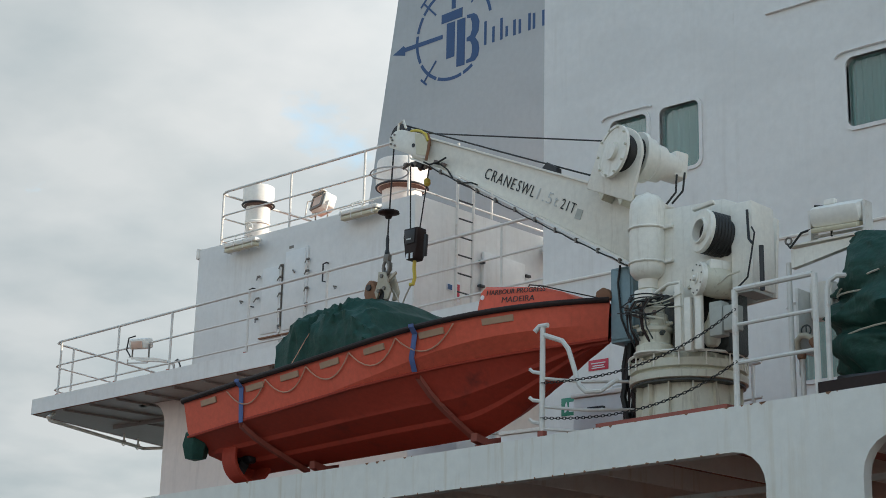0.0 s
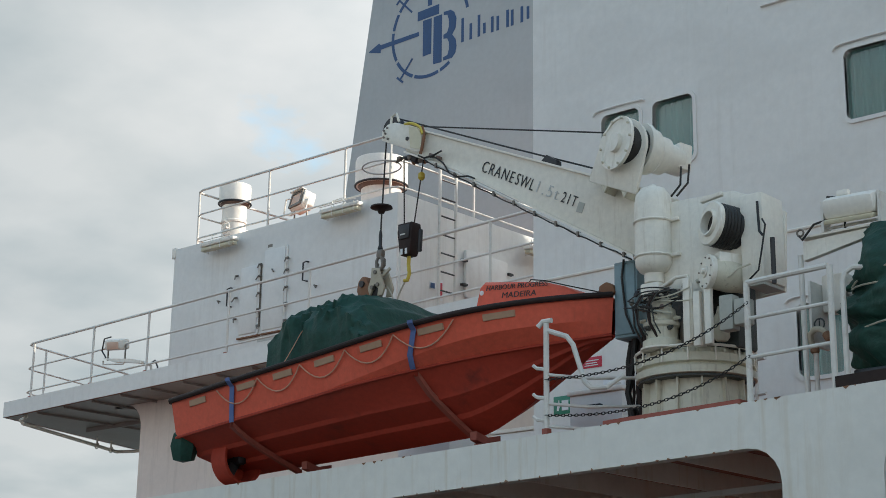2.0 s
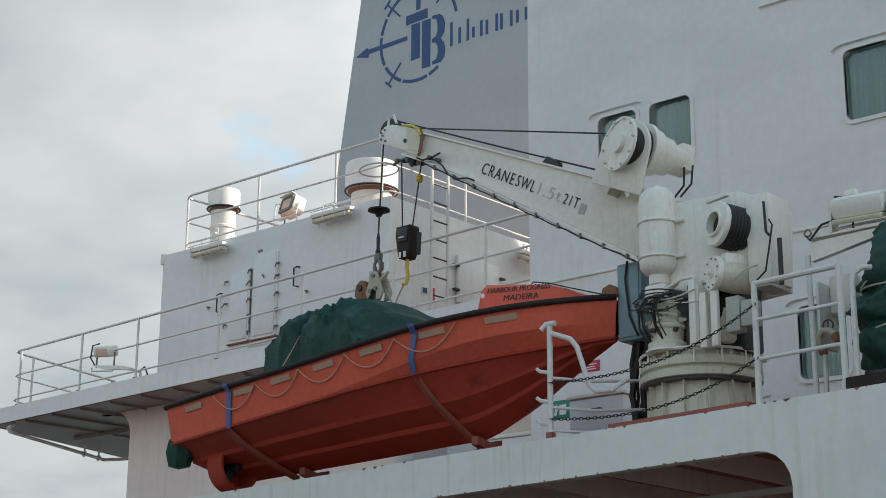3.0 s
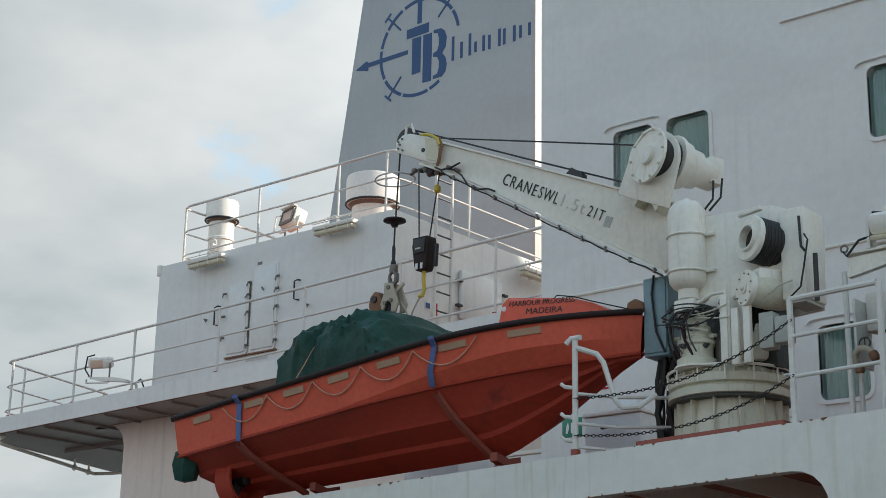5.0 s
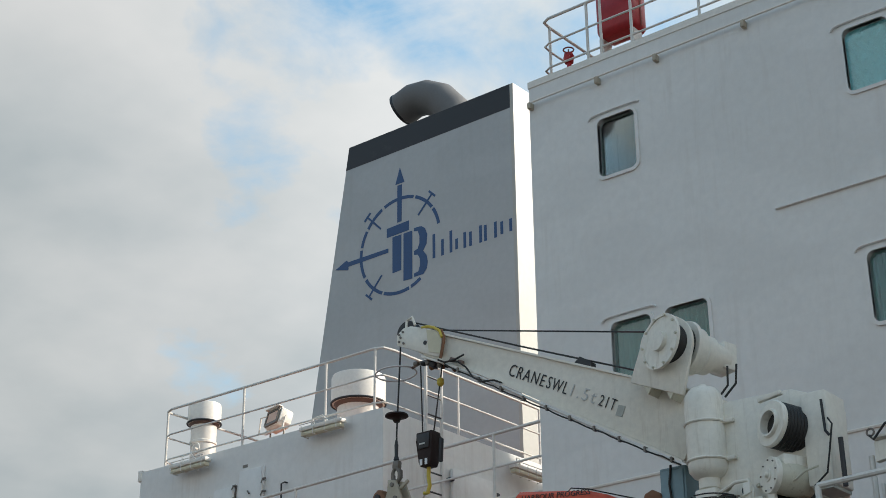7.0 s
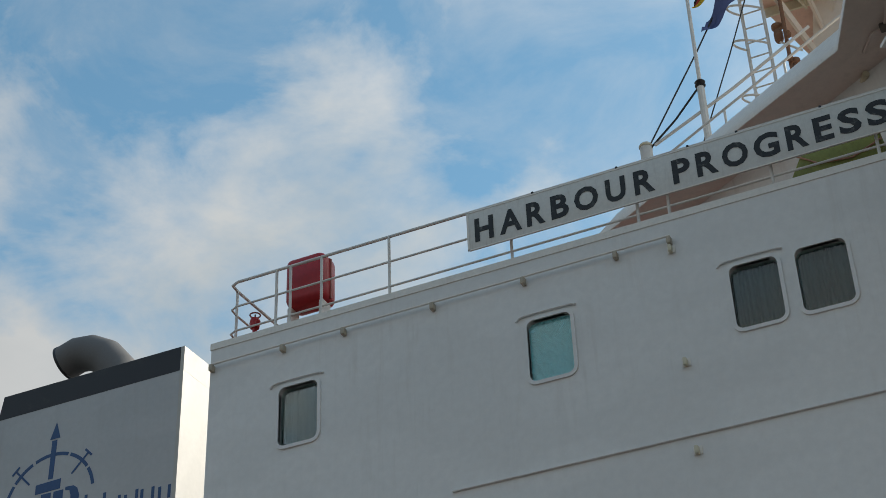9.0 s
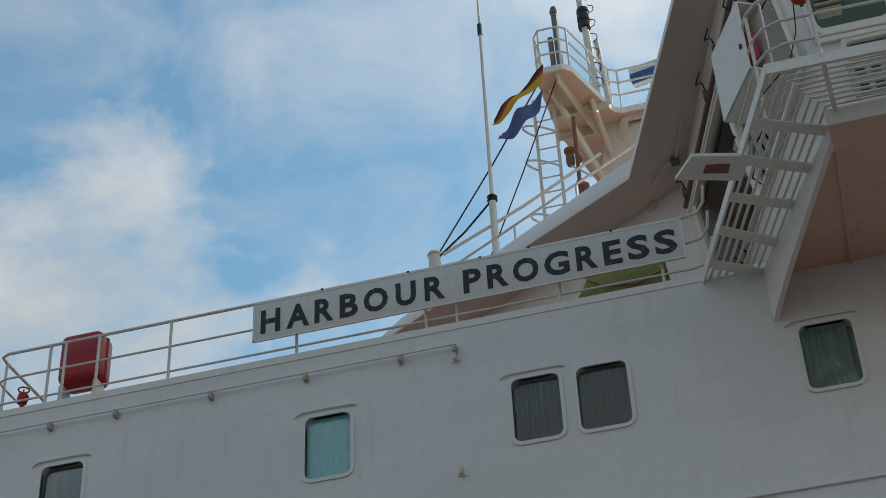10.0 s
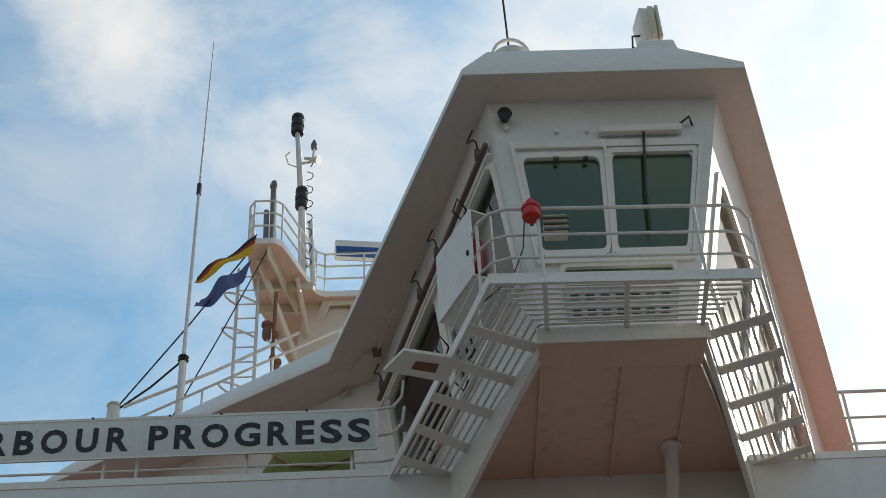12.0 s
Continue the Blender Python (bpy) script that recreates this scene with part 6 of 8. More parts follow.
    # winch on the boom root
    wy = y - 0.12
    arch = [(3.985 + 0.265 * math.cos(radians(k)), 6.46 + 0.265 * math.sin(radians(k))) for k in range(-12, 181, 12)]
    w = part("winch_cheek", prism([(3.60, 6.20), (4.12, 5.97)] + arch, xz, wy - 0.20, wy - 0.16, 0.006), CRANE, t)
    ax = (0.35, 0.93, -0.10)
    c = Vector((4.00, wy - 0.2, 6.47))
    part("winch_face", lathe([(0.255, 0.0), (0.255, 0.03), (0.23, 0.03), (0.23, 0.02), (0.09, 0.02), (0.09, 0.06), (0.0, 0.065)][::1], along(c - Vector((0.02, 0.05, 0)), (-0.35, -0.93, 0.10)), 36), CRANE, t)
    for k in range(10):
        a = k * math.tau / 10
        part("face_bolt", lathe([(0.012, 0), (0.012, 0.018), (0, 0.02)], along(c - Vector((0.02, 0.05, 0)), (-0.35, -0.93, 0.10)) @ Matrix.Translation((0.235 * math.cos(a), 0.235 * math.sin(a), 0.03)), 6), CRANE_OLD, w)
    d = along(c, ax)
    part("winch_drum", lathe([(0.19, 0.0), (0.19, 0.165)], d, 30), WIRE, t, "drum wound with black wire")
    part("drum_rim", lathe([(0.245, 0.165), (0.25, 0.18), (0.25, 0.20), (0.15, 0.20)], d, 32), CRANE, t)
    part("winch_gearbox", lathe([(0.22, 0.201), (0.215, 0.30), (0.18, 0.34), (0.175, 0.44), (0.14, 0.46), (0.13, 0.62), (0, 0.63)], d, 28), CRANE, t)
    part("winch_motor", box_at(d @ pose(0, 0.02, 0.62), 0.22, 0.26, 0.15, 0.02), CRANE, t)
    for k in (0, 1):
        part("winch_cable", tube([(4.33 + 0.09 * k, y + 0.12, 6.30), (4.33 + 0.08 * k, y + 0.1, 6.12), (4.25 + 0.07 * k, y + 0.05, 6.0)], 0.010, 6), WIRE, t)
    for x in (3.70, 3.92):
        part("winch_gusset", prism([(x, 6.30 - (x - 3.5) * 0.42), (x + 0.14, 6.24 - (x - 3.5) * 0.42), (x + 0.07, 6.14 - (x - 3.5) * 0.42)], xz, wy - 0.19, wy + 0.15), CRANE_OLD, t)
    # second winch with a rope drum on the column
    c2 = Vector((5.0, y - 0.50, 5.49))
    d2 = along(c2, (0.45, 0.89, -0.12))
    part("rope_drum_flange", lathe([(0.10, 0.22), (0.095, 0.0), (0.10, -0.03), (0.115, -0.03), (0.12, 0.0), (0.185, 0.0), (0.195, 0.015), (0.19, 0.04), (0.10, 0.045)], d2, 36), CRANE, t)
    part("drum_bore", lathe([(0.0, 0.20), (0.096, 0.20)], d2, 24), OILY_BROWN, t)
    rope = part("rope_drum", lathe([(0.16, 0.041)] + [(0.185 + 0.008 * (k % 2), 0.045 + 0.016 * k) for k in range(22)] + [(0.10, 0.41)], d2, 36), WIRE, t, "drum wound with dark rope")
    part("drum_bracket", box_at(pose(4.98, y - 0.42, 5.74, 0, -8, 0), 0.22, 0.05, 0.04, 0.01), CRANE, t)
    c3 = Vector((4.95, y - 0.50, 5.07))
    d3 = along(c3, (0.55, 0.83, -0.08))
    motor = part("hydraulic_motor", lathe([(0, -0.05), (0.022, -0.045), (0.026, -0.02), (0.05, -0.018), (0.052, -0.008), (0.145, -0.006), (0.15, 0.0), (0.15, 0.04), (0.10, 0.042)], d3, 32), CRANE, t)
    part("motor_casing", lathe([(0.13, 0.041), (0.14, 0.12), (0.145, 0.2), (0.13, 0.36), (0, 0.37)], d3, 28), CRANE_OLD, motor, "oily cream motor casing")
    for k in range(9):
        a = k * math.tau / 9 + 0.2
        part("bolt", lathe([(0.007, 0), (0.007, 0.010), (0, 0.011)], along(c3, (-0.55, -0.83, 0.08)) @ Matrix.Translation((0.125 * math.cos(a), 0.125 * math.sin(a), 0.006)), 6), STEEL, motor)
    part("motor_cover", box_at(d3 @ pose(0.0, 0.10, 0.20), 0.22, 0.14, 0.26, 0.015), CRANE, t)
    part("grease_pipe", tube([(5.05, y - 0.44, 4.98), (5.16, y - 0.46, 5.01), (5.24, y - 0.46, 5.06), (5.36, y - 0.46, 5.08)], 0.009, 6), CRANE_OLD, t)
    # accumulator bottle with clamps
    a0 = pose(4.33, y - 0.35, 5.20)
    bottle = part("accumulator", lathe([(0.06, -0.12), (0.09, -0.1), (0.09, -0.02), (0.13, 0.0), (0.165, 0.05), (0.168, 0.1), (0.168, 0.62), (0.155, 0.70), (0.11, 0.76), (0.04, 0.785), (0.03, 0.80), (0, 0.80)], a0, 32), CRANE, t, "white pressure bottle")
    for z in (0.10, 0.42):
        part("clamp_band", tube([a0 @ Vector((0.173 * math.cos(a), 0.173 * math.sin(a), z + 0.03)) for a in [k * math.tau / 28 for k in range(28)]], 0.012, 6, True), CRANE, bottle)
        part("clamp_lug", box_at(a0 @ pose(0.20, 0.02, z + 0.03), 0.12, 0.05, 0.035, 0.008), CRANE, bottle)
    part("valve_block", box_at(pose(4.33, y - 0.35, 5.02), 0.2, 0.18, 0.14, 0.02), CRANE, bottle)
    # grey-blue cabinet with cables
    b = part("cable_box", box(3.67, 3.93, y - 0.04, y + 0.3, 4.74, 5.46, 0.015), BOX_BLUE, t, "grey-blue steel cabinet")
    part("box_door", box(3.69, 3.91, y - 0.052, y - 0.041, 4.77, 5.43, 0.008), BOX_BLUE, b)
    part("box_cable", tube([(3.80, y - 0.06, 5.47), (3.78, y - 0.07, 5.3), (3.82, y - 0.07, 4.95), (3.90, y - 0.06, 4.76)], 0.011, 6), WIRE, b)
    random.seed(7)
    for k in range(18):
        xa, za = random.uniform(4.10, 4.5), random.uniform(4.84, 5.02)
        xb, zb = xa + random.uniform(0.20, 0.42), za + random.uniform(-0.10, 0.05)
        yy, sag, bow = y - random.uniform(0.30, 0.60), random.uniform(-0.03, 0.07), random.uniform(-0.05, 0.05)
        pts = [(xa + (xb - xa) * q / 8, yy + bow * math.sin(q * math.pi / 8), za + (zb - za) * q / 8 - sag * math.sin(q * math.pi / 8)) for q in range(9)]
        part("hydraulic_hose", tube(pts, random.choice((0.005, 0.006, 0.009)), 6), WIRE if k % 5 else CRANE_OLD, t)
    for k in range(9):
        x, yy = 4.08 + 0.085 * k, y - 0.36 - 0.06 * (k % 2)
        part("hose_fitting", lathe([(0.016, 0), (0.022, 0.012), (0.022, 0.04), (0.014, 0.06)], pose(x, yy, 4.94 + 0.05 * (k % 3), 20 * (k % 4) - 30, 30 * (k % 3), 0), 6), (STEEL, BLACK, CRANE_OLD)[k % 3], t)
    for x, z0_, z1_ in ((4.84, 4.45, 4.92), (4.95, 4.45, 4.95), (4.74, 4.48, 5.05)):
        part("riser", box(x - 0.032, x + 0.032, y - 0.5, y - 0.45, z0_, z1_, 0.006), CRANE, t)
    for x, z, h in ((5.12, 4.55, 0.3), (5.26, 4.58, 0.22)):
        part("valve_box", box(x - 0.07, x + 0.06, y - 0.48, y - 0.36, z, z + h, 0.012), GLAND_GREY, t, "grey-green valve box")
    part("elbow_pipe", tube([(4.45, y - 0.42, 5.03), (4.62, y - 0.46, 5.08), (4.74, y - 0.46, 5.08), (4.77, y - 0.46, 5.0), (4.77, y - 0.46, 4.5)], 0.016, 8), CRANE, t)
    for k in range(4):
        x = 3.82 + 0.04 * k
        part("cable_drop", tube([(x, y + 0.1, 4.76), (x + 0.03, y + 0.1, 4.4), (x - 0.02, y + 0.1, 4.1), (x + 0.03, y + 0.1, 3.83)], 0.016, 6), WIRE, t)
    for k in range(6):
        x, yy = 4.22 + 0.045 * k, y - 0.50 - 0.03 * (k % 3)
        part("hydraulic_hose", tube([(x + 0.16, yy + 0.06, 4.99 - 0.02 * (k % 4)), (x + 0.05, yy, 4.95), (x - 0.02, yy, 4.86), (x - 0.01 + 0.02 * (k % 2), yy, 4.70), (x + 0.04, yy + 0.05, 4.54 + 0.03 * (k % 3))], (0.009, 0.013, 0.007)[k % 3], 6), (WIRE, RUBBER, MACHINE)[k % 3], t, "black hydraulic hose")
    # wires
    part("topping_wire", tube([(0.80, y, 7.575), (2.3, y - 0.02, 6.92), (3.8, y - 0.05, 6.28)], 0.009, 6), WIRE, t)
    part("hoist_wire", tube([(0.84, y + 0.06, 7.50), (1.15, y + 0.04, 7.405), (4.0, y - 0.15, 6.62)], 0.008, 6), WIRE, t)
    part("fall_wire", tube([(0.69, y, 7.44), (0.635, y, 6.40), (0.635, y, 6.12)], 0.009, 6), WIRE, t)
    return t


crane = build_crane()


def build_hook_gear():
    y = -3.4
    t = thing("fall_hook", (0.53, y, 5.75), "dark steel release hook on the crane's fall wire", "hook")
    part("buffer_disc", lathe([(0.012, 0.04), (0.04, 0.03), (0.115, 0.008), (0.12, -0.01), (0.05, -0.03), (0.03, -0.07), (0, -0.07)], pose(0.635, y, 6.60), 24), RUBBER, t)
    part("socket", lathe([(0.012, 0.0), (0.02, -0.05), (0.018, -0.16), (0.03, -0.2), (0.015, -0.24), (0, -0.24)], pose(0.632, y, 6.34), 14), BLACK, t)
    part("swivel", box_at(pose(0.64, y, 6.08, 0, 6, 0), 0.085, 0.07, 0.10, 0.025), STEEL, t)
    part("hook", tube([(0.64, y, 6.05), (0.69, y, 6.01), (0.69, y, 5.95), (0.645, y, 5.91), (0.60, y, 5.94), (0.595, y, 5.98)], 0.022, 8), STEEL, t)
    h = thing("hook_block", (0.88, y, 5.95), "black hook block with a yellow hook hanging on two wires", "hook block")
    part("housing", prism([(0.945, 6.335), (1.145, 6.335), (1.152, 6.29), (1.125, 6.03), (1.105, 5.985), (0.99, 5.985), (0.972, 6.03), (0.945, 6.24)], xz, y - 0.07, y + 0.07, 0.012), RUBBER, h)
    part("cheek", prism([(0.965, 6.31), (1.125, 6.31), (1.115, 6.16), (0.985, 6.16)], xz, y - 0.085, y - 0.071, 0.004), BLACK, h)
    for x in (1.012, 1.075):
        part("slot_plate", box(x - 0.014, x + 0.014, y - 0.078, y - 0.071, 5.995, 6.055), PAPER, h, "pale slot in the block")
    part("marks", box(1.0, 1.07, y - 0.089, y - 0.0855, 6.20, 6.215), FADED, h)
    part("tail", box_at(pose(1.205, y, 6.13, 0, 3, 0), 0.04, 0.04, 0.24, 0.012), BLACK, h)
    part("yellow_hook", tube([(1.05, y, 5.99), (1.045, y, 5.90), (1.06, y, 5.80), (1.035, y, 5.73), (0.99, y, 5.735)], 0.020, 8), YELLOW, h, "yellow hook")
    for x0, x1 in ((0.95, 0.975), (1.24, 1.115)):
        part("wire", tube([(x0, y, 7.06), (x1, y, 6.33)], 0.0075, 6), WIRE, h)
    part("wire_weight", lathe([(0.02, 0.04), (0.035, 0.025), (0.037, -0.02), (0.02, -0.045)], pose(1.205, y, 6.83), 14), YELLOW, h)
    part("guide_loop", tube([(0.625 + 0.215 * math.cos(a), y + 0.20 * math.sin(a), 7.05 + 0.012 * math.cos(a)) for a in [k * math.tau / 28 for k in range(28)]], 0.009, 6, True), GREY_PIPE, h, "grey wire guide loop")
    part("loop_arm", tube([(0.835, y, 7.06), (0.95, y, 7.09), (1.02, y, 7.09)], 0.016, 6), STEEL, h)
    part("limit_switch", box_at(pose(1.14, y - 0.05, 7.02, 0, 30, 0), 0.14, 0.08, 0.06, 0.015), BLACK, h)
    part("tag_line", tube([(1.02, y, 5.75), (0.93, y, 5.62), (0.87, y, 5.50)], 0.009, 6), PALE_ROPE, h)


build_hook_gear()


def build_deck_rails():
    y = -4.08

    def z(x):
        return shell_top(x)

    g = thing("gate_post", (3.38, y, z(3.38)), "white bent tube gate post with hooks at the deck edge", "railing", "white deck railings")
    zz = z(3.38)
    part("post", tube([(3.38, y, zz), (3.38, y, zz + 1.0)], 0.026, 10), RAIL, g)
    part("cap", tube([(3.30, y - 0.02, zz + 0.97), (3.34, y, zz + 1.02), (3.44, y, zz + 1.02)], 0.024, 8), RAIL, g)
    part("bent_rail", tube([(3.40, y, zz + 0.93), (3.58, y + 0.04, zz + 0.86), (3.64, y + 0.05, zz + 0.78), (3.74, y + 0.08, zz + 0.44), (3.80, y + 0.1, zz + 0.38), (3.92, y + 0.15, zz + 0.38), (4.0, y + 0.3, zz + 0.5)], 0.024, 8), RAIL, g)
    for h in (0.12, 0.32, 0.58):
        part("hook", tube([(3.38, y, zz + h), (3.28, y - 0.01, zz + h + 0.02), (3.24, y - 0.01, zz + h + 0.05)], 0.018, 6), RAIL, g)
        part("low_rail", tube([(3.40, y, zz + h - 0.05), (3.62, y + 0.3, zz + h - 0.06), (3.9, y + 0.75, zz + h - 0.02)], 0.016, 6), RAIL, g)
    part("foot", box(3.35, 3.41, y - 0.03, y + 0.03, zz, zz + 0.05), RED_EDGE, g)
    x0, x1 = 5.44, 6.19
    r = thing("deck_railing", (5.8, y, z(5.8)), "white three-bar railing with a rounded corner at the deck edge", "railing", "white deck railings")
    for h in (0.36, 0.68, 0.98):
        part("rail_tube", tube([(x0, y, z(x0) + h), (x1 - 0.02, y, z(x1) + h)], 0.024 if h > 0.9 else 0.017, 8), RAIL, r)
    for x in (x0, x1):
        part("post", tube([(x, y, z(x)), (x, y, z(x) + 0.98)], 0.026, 8), RAIL, r)
    bend = [(x1 + 0.09, y + 0.03, 0.0), (x1 + 0.09, y + 0.03, 0.84), (x1 + 0.11, y + 0.04, 0.91), (x1 + 0.17, y + 0.06, 0.95), (x1 + 0.25, y + 0.10, 0.94), (x1 + 0.50, y + 0.25, 0.90)]
    part("corner_rail", tube([(px, py, z(x1) + pz) for px, py, pz in bend], 0.024, 8), RAIL, r)
    # chains across the gap
    c = thing("safety_chain", (4.4, y, 4.1), "slack dark steel chains across the railing gap", "chain")
    for z_a, z_b, sag, xa, xb in ((4.30, 4.68, 0.16, 3.40, 5.44), (3.98, 4.24, 0.16, 3.40, 5.44)):
        n = 58
        for k in range(n):
            s = k / (n - 1)
            p = Vector((xa + (xb - xa) * s, y - 0.02, z_a + (z_b - z_a) * s - sag * 4 * s * (1 - s) * (0.8 + 0.4 * s)))
            s2 = s + 0.01
            q = Vector((xa + (xb - xa) * s2, y - 0.02, z_a + (z_b - z_a) * s2 - sag * 4 * s2 * (1 - s2) * (0.8 + 0.4 * s2)))
            m = Matrix.Translation(p) @ (q - p).to_track_quat("X", "Z").to_matrix().to_4x4() @ pose(0, 0, 0, 90 * (k % 2), 0, 0)
            loop = [m @ Vector((0.024 * math.cos(a), 0.011 * math.sin(a), 0)) for a in [j * math.tau / 8 for j in range(8)]]
            part("link", tube(loop, 0.0042, 5, True), WIRE, c)
    # rail behind the boat, towards the house
    railing("deck_railing", [(3.0, -1.6, 3.8), (4.2, -1.7, 3.84)], [0.1, 0.6, 1.1], (0.3, 0.6, 0.95), "white three-bar railing on the boat deck", "white deck railings")


build_deck_rails()


def build_deck_lamp():
    y = -3.7
    t = thing("boat_deck_lamp", (5.78, y, 4.0), "white caged flood lamp on a bracket arm at the deck edge", "lamp")
    part("post", tube([(5.745, y, 3.86), (5.735, y, 5.12)], 0.024, 10), RAIL, t)
    part("arm", prism([(5.78, 5.22), (6.52, 5.24), (6.52, 5.20), (5.90, 5.08), (5.78, 5.06)], xz, y - 0.03, y + 0.03), CRANE, t)
    part("arm_plate", box(5.76, 6.5, y - 0.05, y + 0.05, 5.245, 5.26), CRANE, t)
    for x in (5.98, 6.48):
        part("yoke", box(x - 0.012, x + 0.012, y - 0.06, y + 0.06, 5.26, 5.52), RAIL, t)
    part("yoke_bar", box(5.97, 6.49, y - 0.01, y + 0.01, 5.29, 5.31), RAIL, t)
    part("housing", box_at(pose(6.23, y, 5.46, 20, 2, 0), 0.46, 0.24, 0.18, 0.05), TRIM, t)
    part("lens", box_at(pose(6.23, y, 5.46, 20, 2, 0) @ pose(0, -0.05, -0.10), 0.42, 0.2, 0.04, 0.01), CREAM, t)
    part("gland", box(6.1, 6.2, y - 0.03, y + 0.03, 5.55, 5.60, 0.01), TRIM, t)
    part("cable", tube([(6.0, y, 5.57), (6.1, y, 5.55), (6.16, y - 0.02, 5.40), (6.15, y, 5.28)], 0.01, 6), WIRE, t)
    part("eye", tube([(5.76 + 0.03 * math.cos(a), y - 0.03, 5.30 + 0.03 * math.sin(a)) for a in [k * math.tau / 10 for k in range(10)]], 0.009, 6, True), STEEL, t)
    part("loop_cable", tube([(5.76, y - 0.05, 5.27), (5.80, y - 0.08, 5.22), (5.9, y - 0.06, 5.34), (6.0, y - 0.05, 5.36)], 0.01, 6), WIRE, t)
    # hydrant and hose beside the lamp post
    h = thing("deck_hydrant", (5.80, y + 0.06, 3.88), "white deck hydrant with a worn tan hose elbow by the railing", "hydrant")
    part("pipe", tube([(5.80, y + 0.06, 3.88), (5.80, y + 0.06, 4.36)], 0.022, 10), RAIL, h)
    bend = [(5.795, y + 0.05, 4.33), (5.775, y + 0.03, 4.40), (5.785, y + 0.01, 4.45), (5.83, y, 4.485), (5.88, y, 4.48), (5.92, y, 4.455), (5.945, y, 4.42)]
    part("elbow", tube(bend, 0.026, 10), GLAND, h, "worn tan hose elbow")
    part("coupling", lathe([(0.032, -0.03), (0.038, -0.02), (0.038, 0.03), (0.028, 0.045)], along((5.945, y, 4.415), (0.6, 0, -1)), 14), RUST, h)
    part("collar", lathe([(0.03, 0), (0.036, 0.01), (0.036, 0.04), (0.03, 0.05)], along((5.797, y + 0.05, 4.30), (0, 0, 1)), 14), RUST, h)
    part("hand_wheel", tube([(5.86 + 0.045 * math.cos(q), y + 0.03, 4.53 + 0.045 * math.sin(q)) for q in [k * math.tau / 14 for k in range(14)]], 0.007, 6, True), MACHINE, h, "dark hand wheel")
    part("wheel_stem", tube([(5.86, y + 0.03, 4.575), (5.86, y + 0.03, 4.485)], 0.006, 6), MACHINE, h)
    part("box", box(5.80, 6.02, y + 0.2, y + 0.35, 4.66, 4.98, 0.02), TRIM, h)
    part("box_bracket", box(5.775, 5.80, y + 0.02, y + 0.30, 4.36, 4.90, 0.004), RAIL, h)


build_deck_lamp()


def build_bundle():
    t = thing("covered_bundle", (7.2, -3.6, 3.98), "bulky bundle under a dark green tarpaulin lashed with ropes", "tarpaulin bundle")
    bm = bmesh.new()
    rows = []
    for i in range(65):
        v = i / 64
        z = 4.02 + 1.16 * v
        row = []
        for j in range(96):
            a = j * math.tau / 96
            prof = 0.50 + 0.28 * math.sin(min(1, v * 1.2) * math.pi * 0.62) - 0.62 * max(0, v - 0.56) ** 1.1 - 0.10 * math.exp(-((v - 0.32) / 0.05) ** 2) - 0.07 * math.exp(-((v - 0.62) / 0.04) ** 2)
            w = 1 + 0.19 * noise.noise(Vector((math.cos(a) * 1.6, math.sin(a) * 1.6, v * 2.4))) + 0.07 * noise.noise(Vector((math.cos(a) * 3, math.sin(a) * 3, v * 4)))
            w += 0.12 * (1 - abs(noise.noise(Vector((math.cos(a) * 1.2 + v * 2.0, math.sin(a) * 1.2, v * 2.2 + 7.0))))) ** 5 - 0.04
            w += 0.05 * (1 - abs(noise.noise(Vector((math.cos(a) * 2.2, math.sin(a) * 2.2 + v * 3.0, v * 4.5 + 2.0))))) ** 4
            w += 0.06 * (1 - abs(noise.noise(Vector((math.cos(a) * 4.5 + v * 5.0, math.sin(a) * 4.5, v * 6.5 + 4.0))))) ** 6
            row.append(bm.verts.new((6.95 + 1.15 * prof * w * math.cos(a), -3.55 + 0.75 * prof * w * math.sin(a), z + 0.05 * math.sin(a * 3 + v * 9))))
        rows.append(row)
    for a, b in zip(rows, rows[1:]):
        for j in range(96):
            bm.faces.new((a[j], a[(j + 1) % 96], b[(j + 1) % 96], b[j]))
    bm.faces.new(rows[-1])
    bm.faces.new(rows[0][::-1])
    part("tarpaulin", bm, TARP, t, "", 70)
    for v, dz in ((0.30, 0.03), (0.50, -0.10), (0.66, 0.10)):
        pts = [(6.95 + 0.80 * math.cos(a) * 1.0, -3.55 + 0.56 * math.sin(a), 4.02 + 1.25 * v + dz * math.cos(a)) for a in [j * math.tau / 30 for j in range(30)]]
        part("rope", tube(pts, 0.008, 6, True), PALE_ROPE, t)
    part("seat", box(6.3, 7.7, -4.0, -3.1, 3.99, 4.05, 0.02), BLACK, t)
    part("seat_leg", box(6.62, 6.70, -3.98, -3.88, 3.9, 3.99), RAIL, t)


build_bundle()


